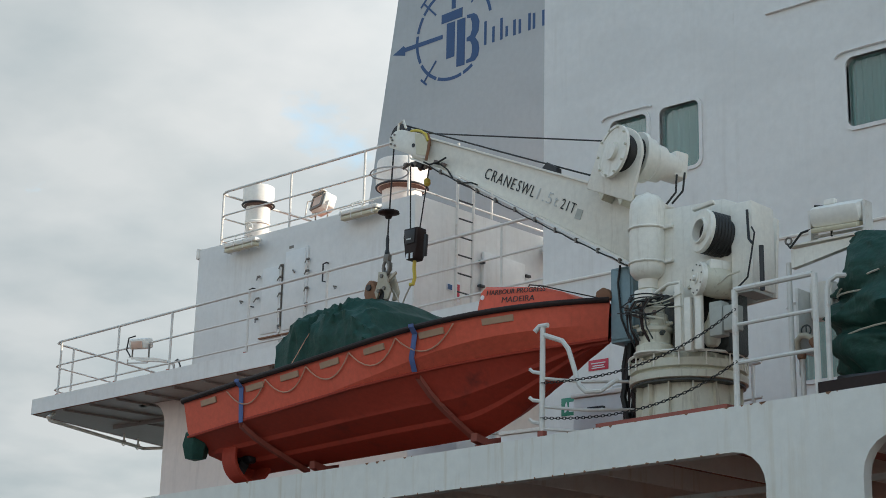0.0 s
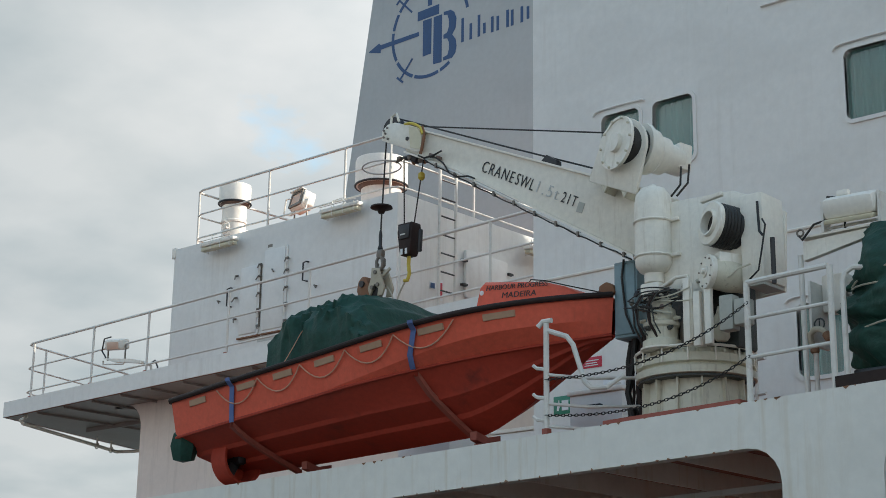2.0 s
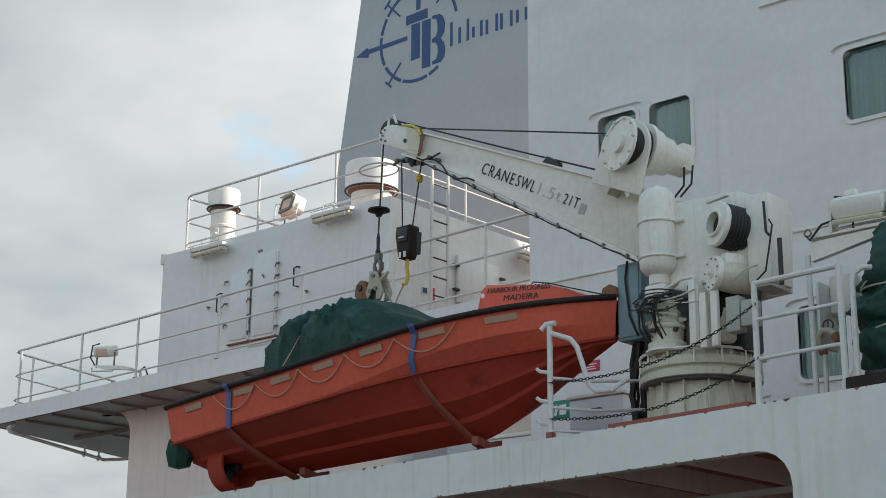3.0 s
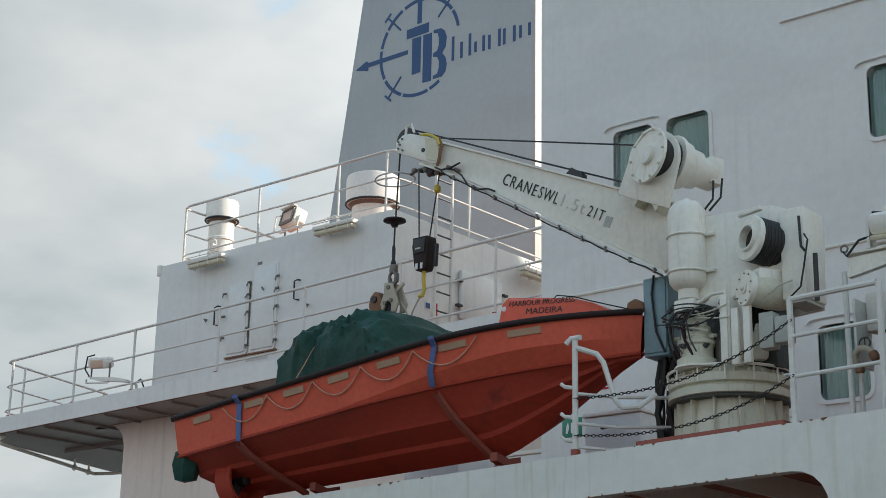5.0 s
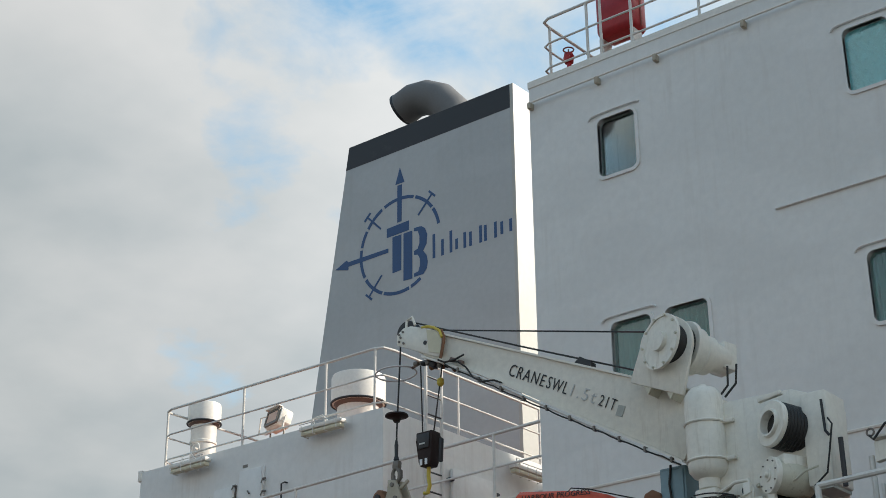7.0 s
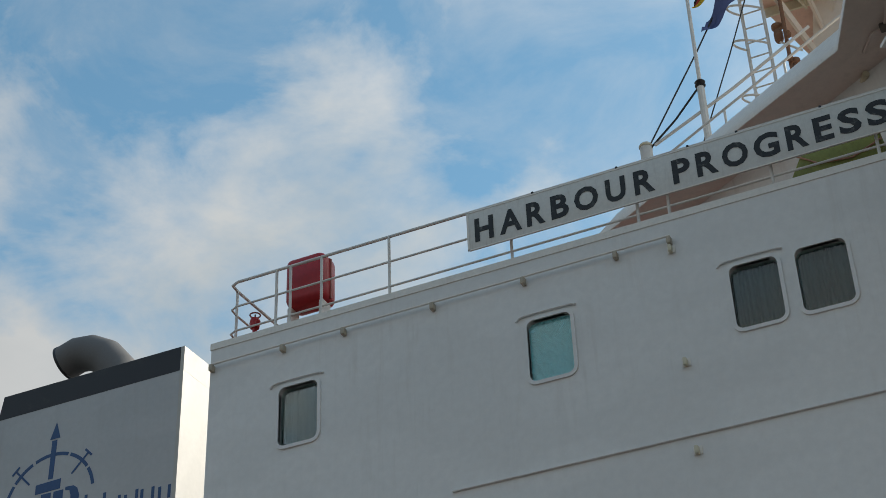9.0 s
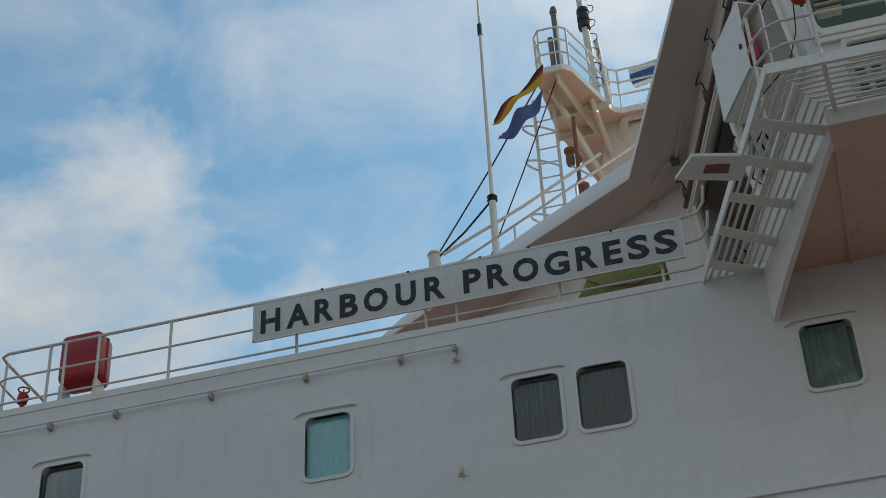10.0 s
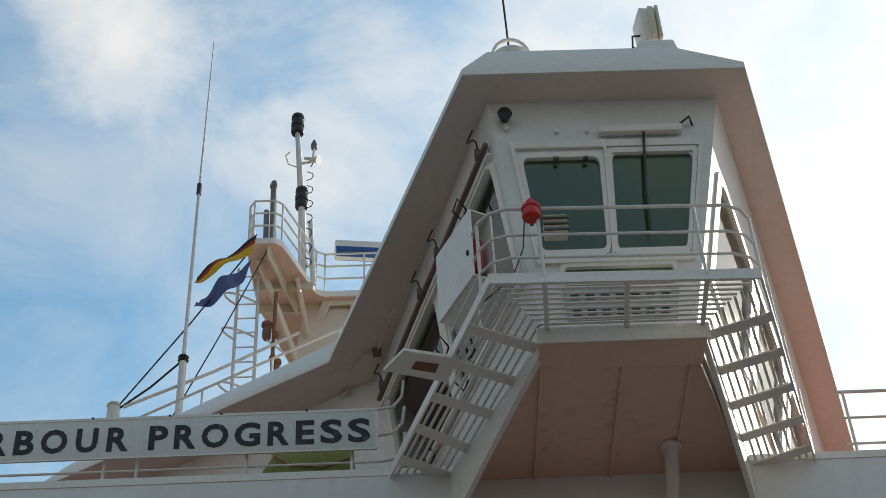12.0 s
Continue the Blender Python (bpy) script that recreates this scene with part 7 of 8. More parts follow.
def build_boat_deck_things():
    for x, z, w, h, mat, label in ((0.45, 4.86, 0.28, 0.22, GREEN_SIGN, "green emergency exit sign on the white wall"), (0.88, 5.37, 0.30, 0.13, RED_SIGN, "small red sign strip on the white wall"), (1.2, 4.98, 0.3, 0.24, PAPER, "white notice on the wall")):
        s = thing("wall_sign", (x, -0.01, z), label, "sign", "wall signs")
        part("plate", box(x - w / 2, x + w / 2, -0.008, -0.001, z, z + h, 0.002), mat, s)
        if mat is GREEN_SIGN:
            part("marks", box(x - w * 0.05, x + w * 0.3, -0.012, -0.009, z + h * 0.2, z + h * 0.75), PAPER, s)
            part("marks", prism([(x - w * 0.32, z + h * 0.2), (x - w * 0.22, z + h * 0.2), (x - w * 0.14, z + h * 0.5), (x - w * 0.2, z + h * 0.8), (x - w * 0.28, z + h * 0.6)], xz, -0.012, -0.009), PAPER, s)
        else:
            for u, v in ((0.36, 0.62), (0.28, 0.38), (0.33, 0.18)):
                part("marks", box(x - w * u, x + w * u, -0.0115, -0.009, z + h * v, z + h * (v + 0.09)), PAPER if mat is RED_SIGN else FADED, s)
    # lockers and bollards seen under the boat
    for x0, x1, y0, y1, h in ((-1.2, 0.4, 0.6, 1.2, 1.1), (-0.75, 0.05, -1.6, -0.9, 0.8), (1.6, 2.3, -1.4, -0.8, 1.0)):
        l = thing("deck_locker", ((x0 + x1) / 2, (y0 + y1) / 2, 3.74), "white painted steel deck locker beside the wall", "locker", "deck lockers")
        part("body", box(x0, x1, y0, y1, 3.74, 3.74 + h, 0.02), WHITE, l)
        part("lid", box(x0 - 0.02, x1 + 0.02, y0 - 0.02, y1 + 0.02, 3.741 + h, 3.79 + h, 0.01), TRIM, l)
        part("handle", tube([((x0 + x1) / 2 - 0.1, y0 - 0.02, 3.6 + h), ((x0 + x1) / 2 - 0.1, y0 - 0.06, 3.6 + h), ((x0 + x1) / 2 + 0.1, y0 - 0.06, 3.6 + h), ((x0 + x1) / 2 + 0.1, y0 - 0.02, 3.6 + h)], 0.012, 6), BLACK, l)
    # dark cable bundle beside the pedestal
    b = thing("cable_bundle", (3.8, -3.3, 3.82), "black cables hanging beside the crane pedestal", "cable bundle")
    for k in range(7):
        x, yy = 3.70 + 0.04 * k, -3.28 - 0.03 * (k % 3)
        pts = [(x + 0.05, yy, 4.78), (x + 0.03 * math.sin(k), yy, 4.55), (x + 0.05 * math.sin(k * 2.1), yy, 4.25), (x + 0.02, yy, 4.0), (x - 0.03 + 0.012 * k, yy, 3.82)]
        part("cable", tube(pts, (0.022, 0.014, 0.03)[k % 3], 8), (WIRE, RUBBER)[k % 2], b)


build_boat_deck_things()

# ---- mast, aerial, flags, radar and roof gear ----
def build_mast():
    t = thing("signal_mast", (8.2, 8.0, ROOF + 0.5), "white signal mast house with a railed lamp platform", "mast")
    PZ = 21.2
    # tapered house
    bm = bmesh.new()
    low = [(6.9, 6.6), (10.6, 6.6), (10.6, 9.6), (6.9, 9.6)]
    top = [(7.5, 7.4), (10.2, 7.4), (10.2, 9.4), (7.5, 9.4)]
    a = [bm.verts.new((x, y, ROOF + 0.5)) for x, y in low]
    b = [bm.verts.new((x, y, PZ - 0.08)) for x, y in top]
    bm.faces.new(a[::-1])
    bm.faces.new(b)
    for k in range(4):
        bm.faces.new((a[k], a[(k + 1) % 4], b[(k + 1) % 4], b[k]))
    part("house", bm, MAST_CREAM, t)
    # platform with a nose that points outboard
    plan = [(6.55, 5.84), (6.66, 5.70), (7.06, 5.70), (7.20, 5.80), (7.72, 7.12), (7.86, 7.20), (10.8, 7.20), (10.8, 9.7), (7.2, 9.7), (6.6, 7.4)]
    part("platform", prism(plan, xy, PZ - 0.08, PZ + 0.05), TRIM, t)
    part("platform_underside", prism([(x * 0.985 + 0.12, y * 0.985 + 0.11) for x, y in plan], xy, PZ - 0.1, PZ - 0.081), SOFFIT, t)
    for p, q in (((6.75, 6.1, PZ - 0.12), (7.45, 7.35, PZ - 1.7)), ((7.4, 6.6, PZ - 0.12), (7.6, 7.4, PZ - 1.1)), ((7.9, 7.3, PZ - 0.12), (7.62, 7.38, PZ - 1.0)), ((8.35, 7.4, PZ - 0.12), (8.35, 7.3, PZ - 0.9))):
        m = Matrix.Translation((Vector(p) + Vector(q)) / 2) @ (Vector(q) - Vector(p)).to_track_quat("X", "Z").to_matrix().to_4x4()
        part("knee", box_at(m, (Vector(q) - Vector(p)).length, 0.05, 0.16), MAST_CREAM, t)
    for p, q, hgt in (((6.95, 5.75), (7.35, 7.4), 0.26), ((6.60, 6.75), (7.68, 6.78), 0.16), ((6.62, 7.35), (8.1, 7.42), 0.2), ((7.9, 7.3), (10.7, 7.3), 0.12)):
        p, q = Vector((*p, PZ - 0.1 - hgt / 2)), Vector((*q, PZ - 0.1 - hgt / 2))
        m = Matrix.Translation((p + q) / 2) @ (q - p).to_track_quat("X", "Z").to_matrix().to_4x4()
        part("rib", box_at(m, (q - p).length, 0.04, hgt), CREAM, t)
    edge = [Vector((x, y, PZ + 0.05)) for x, y in [(6.58, 7.4), (6.58, 5.88), (6.68, 5.73), (7.05, 5.73), (7.18, 5.83), (7.70, 7.14), (7.86, 7.23), (10.7, 7.23)]]
    for h in (0.33, 0.64, 0.95):
        part("rail_tube", tube([p + Vector((0, 0, h)) for p in edge], 0.02, 8), RAIL, t)
    for p in edge[1:] + [Vector((7.44, 6.5, PZ + 0.05)), Vector((8.6, 7.23, PZ + 0.05)), Vector((9.6, 7.23, PZ + 0.05))]:
        part("rail_post", tube([p, p + Vector((0, 0, 0.95))], 0.02, 8), RAIL, t)
    # light column with lanterns
    m0 = Vector((7.47, 6.95, PZ))
    part("lamp_column", tube([m0, m0 + Vector((-0.05, 0, 1.9)), m0 + Vector((-0.18, 0, 4.1))], 0.085, 10, r_end=0.05), RAIL, t)
    part("lamp_column", tube([m0 + Vector((0.2, 0, 0)), m0 + Vector((0.12, 0, 1.6))], 0.05, 10), RAIL, t)
    for dx, dz, s in ((-0.18, 4.08, 0.95), (-0.06, 1.98, 0.9)):
        lan = part("lantern", lathe([(0.13 * s, 0), (0.14 * s, 0.04), (0.14 * s, 0.12), (0.115 * s, 0.14), (0.115 * s, 0.18), (0.14 * s, 0.2), (0.14 * s, 0.32), (0.115 * s, 0.34), (0.12 * s, 0.40), (0.14 * s, 0.42), (0.13 * s, 0.5), (0.05, 0.54), (0, 0.54)], pose(m0.x + dx, m0.y, m0.z + dz), 18), BLACK, t, "black double navigation lantern")
    for k in range(8):
        z = PZ + 0.4 + k * 0.38
        part("cable_loop", tube([m0 + Vector((0.05 + 0.08 * math.sin(k), -0.04, z - PZ)), m0 + Vector((0.13, -0.05, z - PZ + 0.05)), m0 + Vector((0.16, -0.05, z - PZ + 0.12)), m0 + Vector((0.14, -0.05, z - PZ + 0.19)), m0 + Vector((0.04, -0.05, z - PZ + 0.24))], 0.010, 6), WIRE, t)
    part("side_lamp", lathe([(0.06, 0), (0.07, 0.1), (0.05, 0.16), (0.02, 0.25), (0, 0.26)], pose(m0.x + 0.16, m0.y, PZ + 3.62), 12), STEEL, t)
    part("side_arm", tube([m0 + Vector((-0.14, 0, 3.2)), m0 + Vector((0.14, 0, 3.25)), m0 + Vector((0.16, 0, 3.62))], 0.03, 8), RAIL, t)
    part("horn", lathe([(0.03, 0), (0.04, 0.2), (0.09, 0.32), (0.1, 0.33)], along((m0.x - 0.02, m0.y - 0.05, PZ + 3.30), (1, -0.3, -0.5)), 14), RAIL, t)
    part("hook_aerial", tube([m0 + Vector((-0.15, 0, 3.1)), m0 + Vector((-0.34, 0, 3.2)), m0 + Vector((-0.40, 0, 3.45)), m0 + Vector((-0.32, 0, 3.55))], 0.014, 6), RAIL, t)
    # short posts on the nose
    for x, h, r in ((6.86, 1.15, 0.05), (6.98, 1.75, 0.06)):
        part("short_post", tube([(x, 6.15, PZ), (x - 0.02, 6.15, PZ + h)], r, 8), STEEL if x < 7 else RAIL, t)
    part("post_lamp", lathe([(0.07, 0), (0.08, 0.05), (0.05, 0.16), (0, 0.2)], pose(6.96, 6.15, PZ + 1.75), 12), STEEL, t)
    # caged ladder aft of the house
    for x in (6.35, 6.72):
        part("ladder_stile", tube([(x, 6.5, ROOF + 0.5), (x, 6.5, PZ + 0.05)], 0.03, 8), RAIL, t)
    for k in range(16):
        part("ladder_rung", tube([(6.35, 6.5, ROOF + 0.8 + k * 0.33), (6.72, 6.5, ROOF + 0.8 + k * 0.33)], 0.016, 6), RAIL, t)
    for z in (17.2, 18.4, 19.6, 20.4):
        part("ladder_hoop", tube([(6.32 - 0.25 * math.sin(a) * 1.2 + 0.2 * (1 - math.cos(a)), 6.5 - 0.32 * math.sin(a), z) for a in [math.pi * k / 10 for k in range(11)]], 0.02, 6), RAIL, t)
    # rusty signal lamps on the house side
    for x, z in ((7.0, 18.1), (7.08, 18.75), (6.9, 19.6)):
        part("signal_lamp", lathe([(0.06, 0), (0.08, 0.05), (0.08, 0.2), (0.05, 0.26), (0.1, 0.3), (0.1, 0.36), (0, 0.4)], pose(x, 6.55, z), 12), RUST, t)
        part("lamp_arm", tube([(x, 6.55, z), (x + 0.3, 6.9, z - 0.05)], 0.02, 6), RAIL, t)
    for k in range(5):
        part("rust_lump", lathe([(0, 0), (0.05, 0.02), (0.06, 0.08), (0.03, 0.14), (0, 0.15)], pose(7.02 + 0.05 * (k % 3), 6.42, 17.5 + 0.5 * k, 10 * k, 15, 0), 8), RUST, t)
    part("rust_pipe", tube([(7.1, 6.5, 17.4), (7.02, 6.5, 19.0), (7.05, 6.45, 20.6)], 0.035, 8), RUST, t)
    # rail on the roof edge in front of it
    railing("deck_railing", [(4.9, 4.9, ROOF + 0.5), (8.6, 2.65, ROOF + 0.5)], [0.3, 1.6, 2.9, 4.1], (0.4, 0.8), "white two-bar railing on the wheelhouse roof", "white deck railings")


build_mast()


def build_aerial():
    t = thing("whip_aerial", (5.76, 5.0, 15.8), "tall white whip aerial with stays on the wheelhouse roof", "aerial")
    part("base", tube([(5.76, 5.0, 15.8), (5.76, 5.0, 17.9)], 0.06, 10), RAIL, t)
    part("insulator", lathe([(0.05, 0), (0.09, 0.03), (0.05, 0.06), (0.09, 0.1), (0.05, 0.14)], pose(5.76, 5.0, 17.9), 12), BLACK, t)
    part("whip", tube([(5.76, 5.0, 18.0), (5.77, 5.0, 21.8)], 0.034, 8, r_end=0.026), RAIL, t)
    part("joint", tube([(5.77, 5.0, 21.7), (5.77, 5.0, 21.95)], 0.045, 8), BLACK, t)
    part("whip_top", tube([(5.77, 5.0, 21.9), (5.80, 5.0, 25.9)], 0.022, 8, r_end=0.010), RAIL, t)
    p = thing("stay_post", (4.75, 4.95, 15.8), "short white post with rope stays on the roof corner", "post")
    part("post", tube([(4.75, 4.95, 15.8), (4.75, 4.95, 17.0)], 0.10, 12), RAIL, p)
    part("cap", lathe([(0.11, 0), (0.12, 0.02), (0.1, 0.06), (0, 0.08)], pose(4.75, 4.95, 17.0), 12), CREAM, p)
    for a, b, r, mat in (((4.8, 4.95, 17.0), (6.68, 5.6, 20.9), 0.014, WIRE), ((5.5, 5.0, 16.4), (6.95, 5.9, 21.2), 0.012, WIRE), ((4.8, 4.95, 16.95), (5.76, 5.0, 17.95), 0.018, WIRE), ((4.9, 4.95, 17.0), (7.6, 5.2, 18.6), 0.028, RAIL)):
        q = (Vector(a) + Vector(b)) / 2 - Vector((0, 0, 0.06))
        part("stay", tube([a, q, b], r, 6), mat, p)


build_aerial()


def flag_mesh(corners, stripes, t, bend, seed):
    """A limp flag: strips of cloth between a hoist and a fly line, with folds."""
    a, b, c, d = [Vector(p) for p in corners]
    n = len(stripes)
    for k, mat in enumerate(stripes):
        bm = bmesh.new()
        rows = []
        for j in range(4):
            v = (k + j / 3) / n
            row = []
            for i in range(25):
                u = i / 24
                p = a.lerp(b, u).lerp(d.lerp(c, u), v)
                w = bend * math.sin(u * 9 + v * 3 + seed) * (0.3 + u) + bend * 0.6 * noise.noise(Vector((u * 5, v * 3, seed)))
                row.append(bm.verts.new(p + Vector((0.2 * w, -w, 0.7 * w))))
            rows.append(row)
        for r0, r1 in zip(rows, rows[1:]):
            for i in range(24):
                bm.faces.new((r0[i], r0[i + 1], r1[i + 1], r1[i]))
        geom = bmesh.ops.solidify(bm, geom=bm.faces[:], thickness=0.012)
        part("cloth_strip", bm, mat, t, "", 70)


def build_flags():
    f = thing("tricolour_flag", (6.78, 5.3, 20.8), "limp tricolour flag in black, red and yellow on a halyard", "flag")
    flag_mesh([(6.80, 5.30, 20.95), (5.84, 5.2, 19.95), (5.80, 5.2, 19.78), (6.74, 5.3, 20.55)], [FLAG_BLACK, FLAG_RED, FLAG_YELLOW, FLAG_YELLOW], f, 0.05, 1.0)
    g = thing("blue_flag", (6.72, 5.35, 20.3), "limp dark blue flag with pale spots on a halyard", "flag")
    flag_mesh([(6.74, 5.30, 20.35), (5.95, 5.2, 19.55), (5.86, 5.2, 19.15), (6.62, 5.3, 19.85)], [FLAG_BLUE, FLAG_BLUE], g, 0.07, 2.4)
    return f, g


flag_a, flag_b = build_flags()


def build_radar():
    b = thing("radar_stand", (9.4, 8.2, 21.25), "white radar pedestal on the mast platform", "radar")
    part("pedestal", lathe([(0.22, 0), (0.2, 0.1), (0.14, 0.3), (0.14, 1.2), (0.24, 1.25), (0.24, 1.5), (0.1, 1.55)], pose(9.4, 8.2, 21.25), 20), TRIM, b)
    s = thing("radar_scanner", (9.4, 8.2, 23.0), "white radar scanner bar with a blue face, turning", "radar scanner")
    part("bar", box(7.98, 10.82, 8.09, 8.35, 22.91, 23.24, 0.03), TRIM, s)
    part("face", box(8.0, 10.8, 8.071, 8.089, 22.93, 23.05, 0.005), RADAR_BLUE, s, "dark blue lower strip")
    part("underside", box(8.0, 10.8, 8.075, 8.21, 22.897, 22.909, 0.003), RADAR_BLUE, s, "dark blue underside")
    part("face", box(8.0, 10.8, 8.351, 8.369, 22.93, 23.22, 0.005), RADAR_BLUE, s, "dark blue front face")
    part("hub", lathe([(0.12, 0), (0.12, 0.12)], pose(9.4, 8.2, 22.79), 16), TRIM, s)
    return s


scanner = build_radar()


def build_roof_gear():
    z = ROOF + 0.58
    s = thing("search_light", (12.4, -2.6, z), "white square search light on a base on the wing roof", "search light")
    part("base", prism([(12.15, z), (12.75, z), (12.68, z + 0.30), (12.28, z + 0.30)], xz, -2.85, -2.4, 0.01), TRIM, s)
    part("yoke", box(12.36, 12.54, -2.70, -2.54, z + 0.30, z + 0.40), STEEL, s)
    part("housing", box_at(pose(12.42, -2.62, z + 0.69, 0, -2, 8), 0.17, 0.34, 0.58, 0.02), TRIM, s)
    part("flap", box_at(pose(12.53, -2.65, z + 0.70, 0, 0, 14), 0.04, 0.34, 0.60, 0.01), CREAM, s)
    part("lamp_back", box_at(pose(12.47, -2.70, z + 0.70, 0, 0, 8), 0.07, 0.28, 0.5, 0.01), CREAM, s)
    part("cable", tube([(12.36, -2.65, z + 0.62), (12.24, -2.7, z + 0.55), (12.22, -2.7, z + 0.35), (12.30, -2.7, z + 0.28)], 0.014, 6), BLACK, s)
    d = thing("roof_hatch", (10.75, -2.72, z), "round white hatch ring with a bail on the wing roof", "hatch")
    part("ring", lathe([(0.24, 0), (0.25, 0.02), (0.25, 0.1), (0.2, 0.12)], pose(10.75, -2.72, z + 0.05), 24), TRIM, d)
    part("bail", tube([(10.75 + 0.22 * math.cos(a), -2.78, z + 0.15 + 0.32 * math.sin(a)) for a in [math.pi * k / 12 for k in range(13)]], 0.022, 8), TRIM, d)
    part("bail", tube([(10.75 + 0.19 * math.cos(a), -2.64, z + 0.15 + 0.29 * math.sin(a)) for a in [math.pi * k / 12 for k in range(13)]], 0.018, 8), TRIM, d)
    a = thing("rod_aerial", (10.72, -1.9, z), "thin whip aerial on the wing roof", "aerial")
    part("rod", tube([(10.84, -1.9, z), (10.80, -1.9, z + 3.2)], 0.014, 6), WIRE, a)
    # lamp, signal box and cabinet about the wing
    l = thing("lifebuoy_lamp", (10.72, -3.27, 12.85), "orange-red beacon lamp clamped to the gallery railing", "lamp")
    m = pose(10.74, -3.28, 13.02) @ Matrix.Scale(0.88, 4)
    part("cap", lathe([(0, 0.19), (0.03, 0.185), (0.04, 0.15), (0.06, 0.14), (0.065, 0.08), (0.10, 0.06)], m, 18), LAMP_RED, l)
    part("body", lathe([(0.105, 0.06), (0.115, 0.05), (0.115, 0.02), (0.10, 0.01), (0.10, -0.07), (0.115, -0.08), (0.11, -0.11), (0.07, -0.14), (0, -0.14)], m, 18), LAMP_RED, l)
    part("bracket", box(10.72, 10.76, -3.26, -3.18, 12.9, 13.0), STEEL, l)
    part("line", tube([(10.66, -3.3, 12.88), (10.62, -3.28, 12.5), (10.5, -3.2, 12.2), (10.2, -3.0, 12.05)], 0.007, 6), WIRE, l)
    b = thing("signal_box", (10.98, -3.2, 12.75), "cream box with switches fixed to the gallery railing", "box")
    part("body", box(10.86, 11.10, -3.26, -3.12, 12.73, 12.98, 0.01), CREAM, b)
    for k in range(3):
        part("shelf", box(10.85, 11.12, -3.29, -3.262, 12.75 + 0.08 * k, 12.775 + 0.08 * k), STEEL, b)
    c = thing("wing_cabinet", (9.95, -2.55, DECK), "white steel equipment cabinet, open at one end, on the gallery railing", "cabinet")
    near, far = Vector((10.12, -2.92, 12.96)), Vector((9.76, -2.18, 12.96))
    u = (far - near).normalized()
    n_in = Vector((-u.y, u.x, 0)) * -1.0
    m = Matrix.Translation((near + far) / 2) @ Matrix((u, n_in, Vector((0, 0, 1)))).transposed().to_4x4()
    w, h, d = (far - near).length, 0.94, 0.26
    part("side_plate", box_at(m @ pose(0, 0.01, 0), w, 0.02, h), TRIM, c)
    part("back_plate", box_at(m @ pose(0, d, 0), w, 0.02, h), TRIM, c)
    part("top_plate", box_at(m @ pose(0, d / 2, h / 2 - 0.01), w, d - 0.03, 0.02), TRIM, c)
    part("bottom_plate", box_at(m @ pose(0, d / 2, -h / 2 + 0.01), w, d - 0.03, 0.02), TRIM, c)
    part("end_plate", box_at(m @ pose(w / 2 - 0.01, d / 2, 0), 0.02, d - 0.03, h - 0.05), TRIM, c)
    part("red_gear", lathe([(0.05, -0.25), (0.07, -0.2), (0.07, 0.1), (0.05, 0.16), (0, 0.17)], m @ pose(-w / 2 + 0.12, d / 2, -0.02), 14), RED, c, "red gear inside")
    part("lock", box_at(m @ pose(-w * 0.4, -0.01, -0.1), 0.03, 0.02, 0.05), BLACK, c)
    part("bracket", tube([m @ Vector((0, d, -h / 2)), m @ Vector((0, d, -h / 2 - 0.3))], 0.02, 6), RAIL, c)
    tray = part("tray", prism([(9.16, -1.98), (9.38, -2.30), (9.90, -2.14), (9.82, -1.74)], xy, 12.03, 12.07), TRIM, c, "small white tray with a rust patch")
    part("rust_patch", prism([(9.45, -2.0), (9.5, -2.12), (9.74, -2.06), (9.7, -1.92)], xy, 12.022, 12.029), RUST, tray)
    # flood lamp, camera and wiper gear on the wing tip wall
    w = thing("wiper_box", (12.0, -2.75, 14.75), "white wiper motor box with an arm over the wing window", "wiper")
    p0 = wall_point(2, 0.66, 0.85, 0.06)
    part("motor_box", box_at(Matrix.Translation(p0) @ pose(0, 0, 0, 8, 0, 0), 0.95, 0.10, 0.10, 0.02), TRIM, w)
    part("arm", tube([wall_point(2, 0.675, 0.84, 0.08), wall_point(2, 0.68, 0.6, 0.06), wall_point(2, 0.70, 0.42, 0.05)], 0.016, 6), BLACK, w)
    part("cable", tube([wall_point(2, 0.83, 0.86, 0.08), wall_point(2, 0.88, 0.90, 0.08), wall_point(2, 0.9, 0.87, 0.03)], 0.014, 6), BLACK, w)
    e = thing("wing_speaker", tuple(wall_point(2, 0.06, 0.9, 0.0)), "small black round loudspeaker on the wing wall", "loudspeaker")
    part("cone", lathe([(0.05, 0), (0.06, 0.06), (0.085, 0.14), (0.06, 0.13), (0, 0.1)], along(wall_point(2, 0.06, 0.925, 0.0), (0, -1, -0.3)), 16), BLACK, e)
    part("bracket", box_at(Matrix.Translation(wall_point(2, 0.06, 0.885, 0.02)), 0.06, 0.05, 0.1, 0.01), TRIM, e)
    for k, s_ in enumerate((0.28, 0.42)):
        n = thing("wall_stud", tuple(wall_point(2, s_, 0.85, 0.0)), "small padeye on the wing wall", "stud", "studs on the wing wall")
        part("stud", box_at(Matrix.Translation(wall_point(2, s_, 0.86, 0.02)), 0.04, 0.05, 0.05, 0.01), TRIM, n)
        part("lamp_stub", box_at(Matrix.Translation(wall_point(2, s_ - 0.02, 0.735, 0.04)), 0.06, 0.06, 0.03, 0.008), STEEL, n)
    v = thing("wing_vent", tuple(wall_point(2, 0.5, 0.1, 0.0)), "grey vent panel with dark slots below the wing windows", "vent")

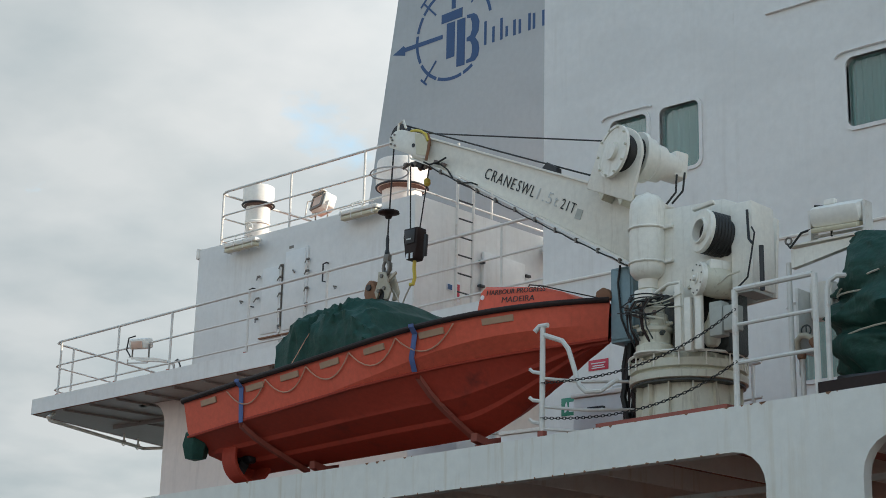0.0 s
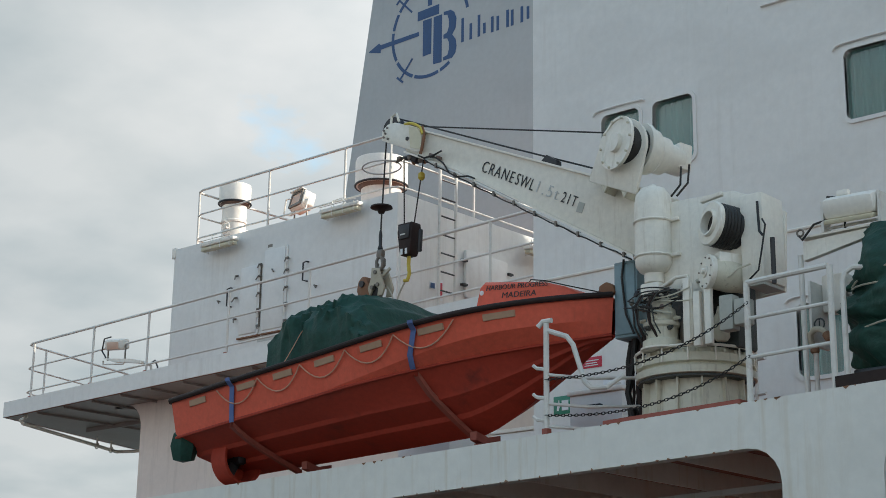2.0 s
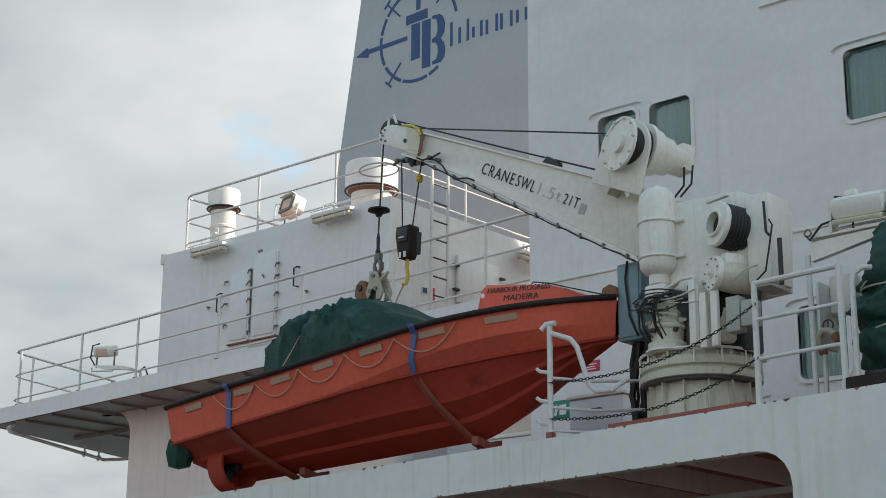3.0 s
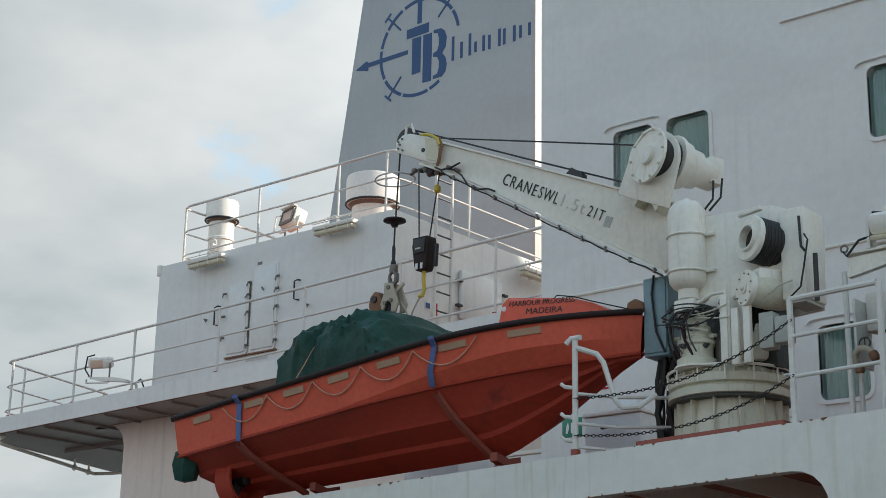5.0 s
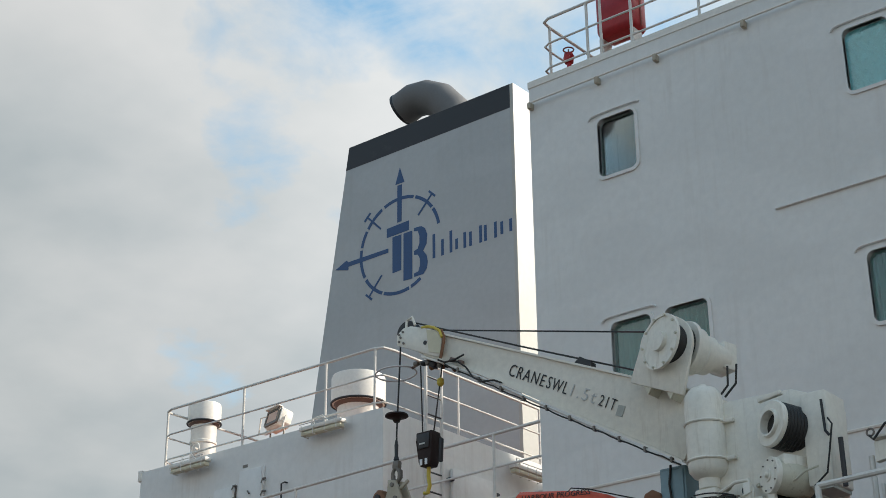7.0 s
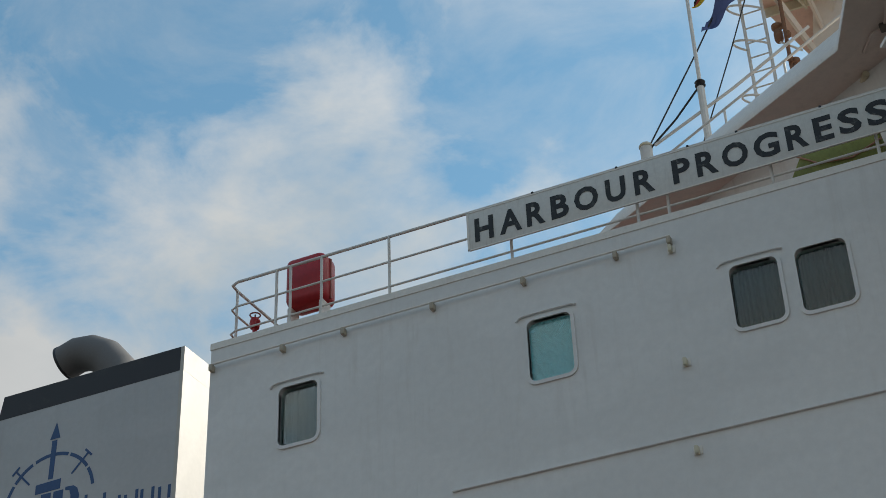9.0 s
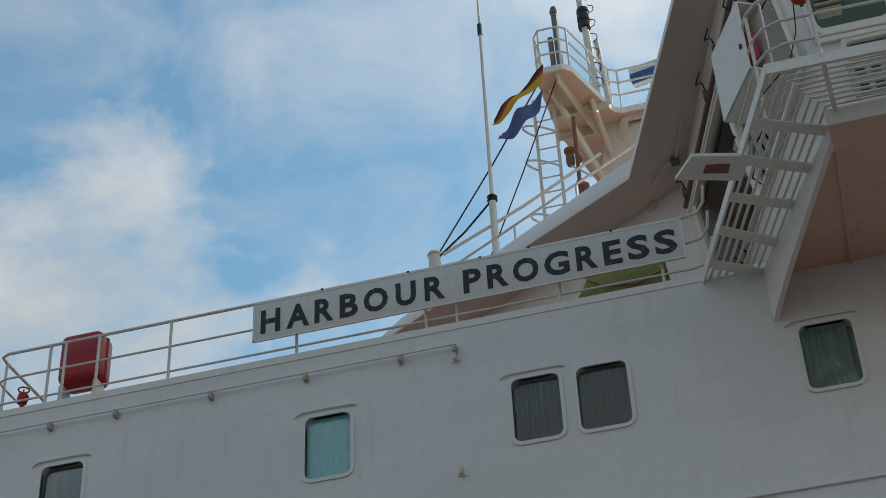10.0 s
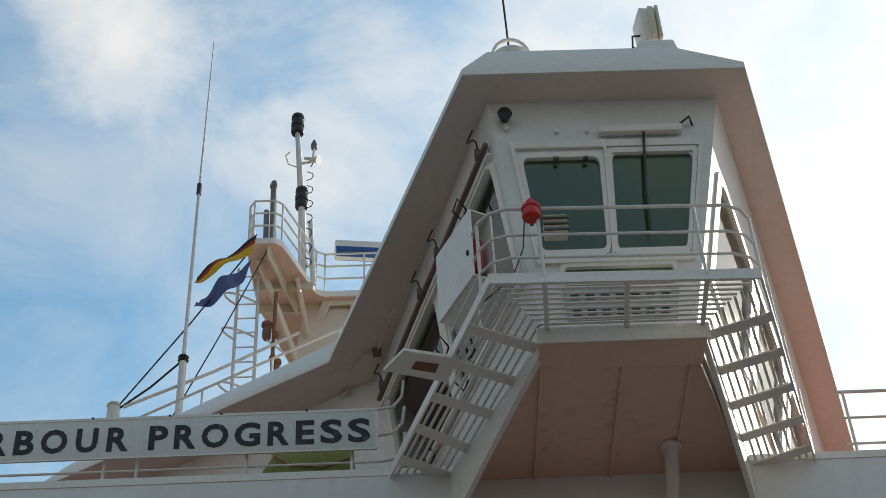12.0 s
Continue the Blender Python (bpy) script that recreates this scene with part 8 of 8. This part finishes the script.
    def wall_plate(s0, s1, h0, h1, o0, o1):
        bm = bmesh.new()
        loop = ((s0, h0), (s1, h0), (s1, h1), (s0, h1))
        back, face = [bm.verts.new(wall_point(2, *p, o0)) for p in loop], [bm.verts.new(wall_point(2, *p, o1)) for p in loop]
        bm.faces.new(face)
        for q in range(4):
            bm.faces.new((back[q], back[(q + 1) % 4], face[(q + 1) % 4], face[q]))
        return bm

    part("panel", wall_plate(0.17, 0.87, 0.075, 0.205, 0.002, 0.03), GLAND_GREY, v)
    for row in (0.105, 0.165):
        for col in range(7):
            part("slot", wall_plate(0.21 + 0.092 * col, 0.265 + 0.092 * col, row - 0.012, row + 0.014, 0.031, 0.034), BLACK, v)
    # pipe under the wing
    u = thing("drain_pipe", (12.3, -0.3, 11.4), "drain pipe with flanges under the wing, pink bounce in its colour", "pipe")
    part("pipe", tube([(12.3, -0.55, 11.97), (12.3, -0.45, 11.8), (12.3, -0.3, 11.62), (12.28, -0.02, 11.45)], 0.078, 16), SOFFIT_GREY, u)
    part("flange", lathe([(0.12, 0), (0.12, 0.04), (0.08, 0.05)], along((12.28, -0.06, 11.47), (0, 1, -0.3)), 20), SOFFIT_GREY, u)
    part("collar", lathe([(0.12, 0), (0.12, 0.04), (0.08, 0.05)], pose(12.3, -0.55, 11.92), 20), SOFFIT_GREY, u)
    # frames, hooks and cables on the aft side of the wing
    k_ = thing("wing_cables", tuple(wall_point(1, 0.5, 0.3, 0.0)), "loose black cables and clips on the wing side wall", "cables")
    for s_, h_ in ((0.15, 0.2), (0.35, 0.25), (0.55, 0.5), (0.8, 0.8), (0.62, 0.28)):
        p = wall_point(1, s_, h_, 0.06)
        part("cable", tube([p, p + Vector((-0.1, -0.08, 0.1)), p + Vector((-0.16, -0.02, -0.05)), p + Vector((-0.05, 0.02, -0.16)), p + Vector((0.0, -0.05, -0.05))], 0.013, 6), WIRE, k_)
    for s0_, s1_, h_ in ((0.1, 0.95, 0.27), (0.1, 0.95, 0.78)):
        a_, b_ = wall_point(1, s0_, h_, 0.05), wall_point(1, s1_, h_, 0.05)
        mm = Matrix.Translation((a_ + b_) / 2) @ (b_ - a_).to_track_quat("X", "Z").to_matrix().to_4x4()
        part("track", box_at(mm, (b_ - a_).length, 0.06, 0.05), TRIM, k_)


build_roof_gear()


# ---- what moves ----
def motions():
    base = Vector((9.4, 8.2, 23.0))
    walk(scanner, [(t / 2, pose(*base, 0, 0, 2059 - 85.5 * t)) for t in range(25)])
    for ob, amp, ph in ((flag_a, 5, 0.0), (flag_b, 6, 1.3)):
        p = ORIGIN[ob.name]
        walk(ob, [(t / 2, pose(*p, amp * 0.5 * math.sin(t * 1.1 + ph), amp * 0.4 * math.sin(t * 0.8 + ph), amp * math.sin(t * 0.9 + ph))) for t in range(25)])


motions()
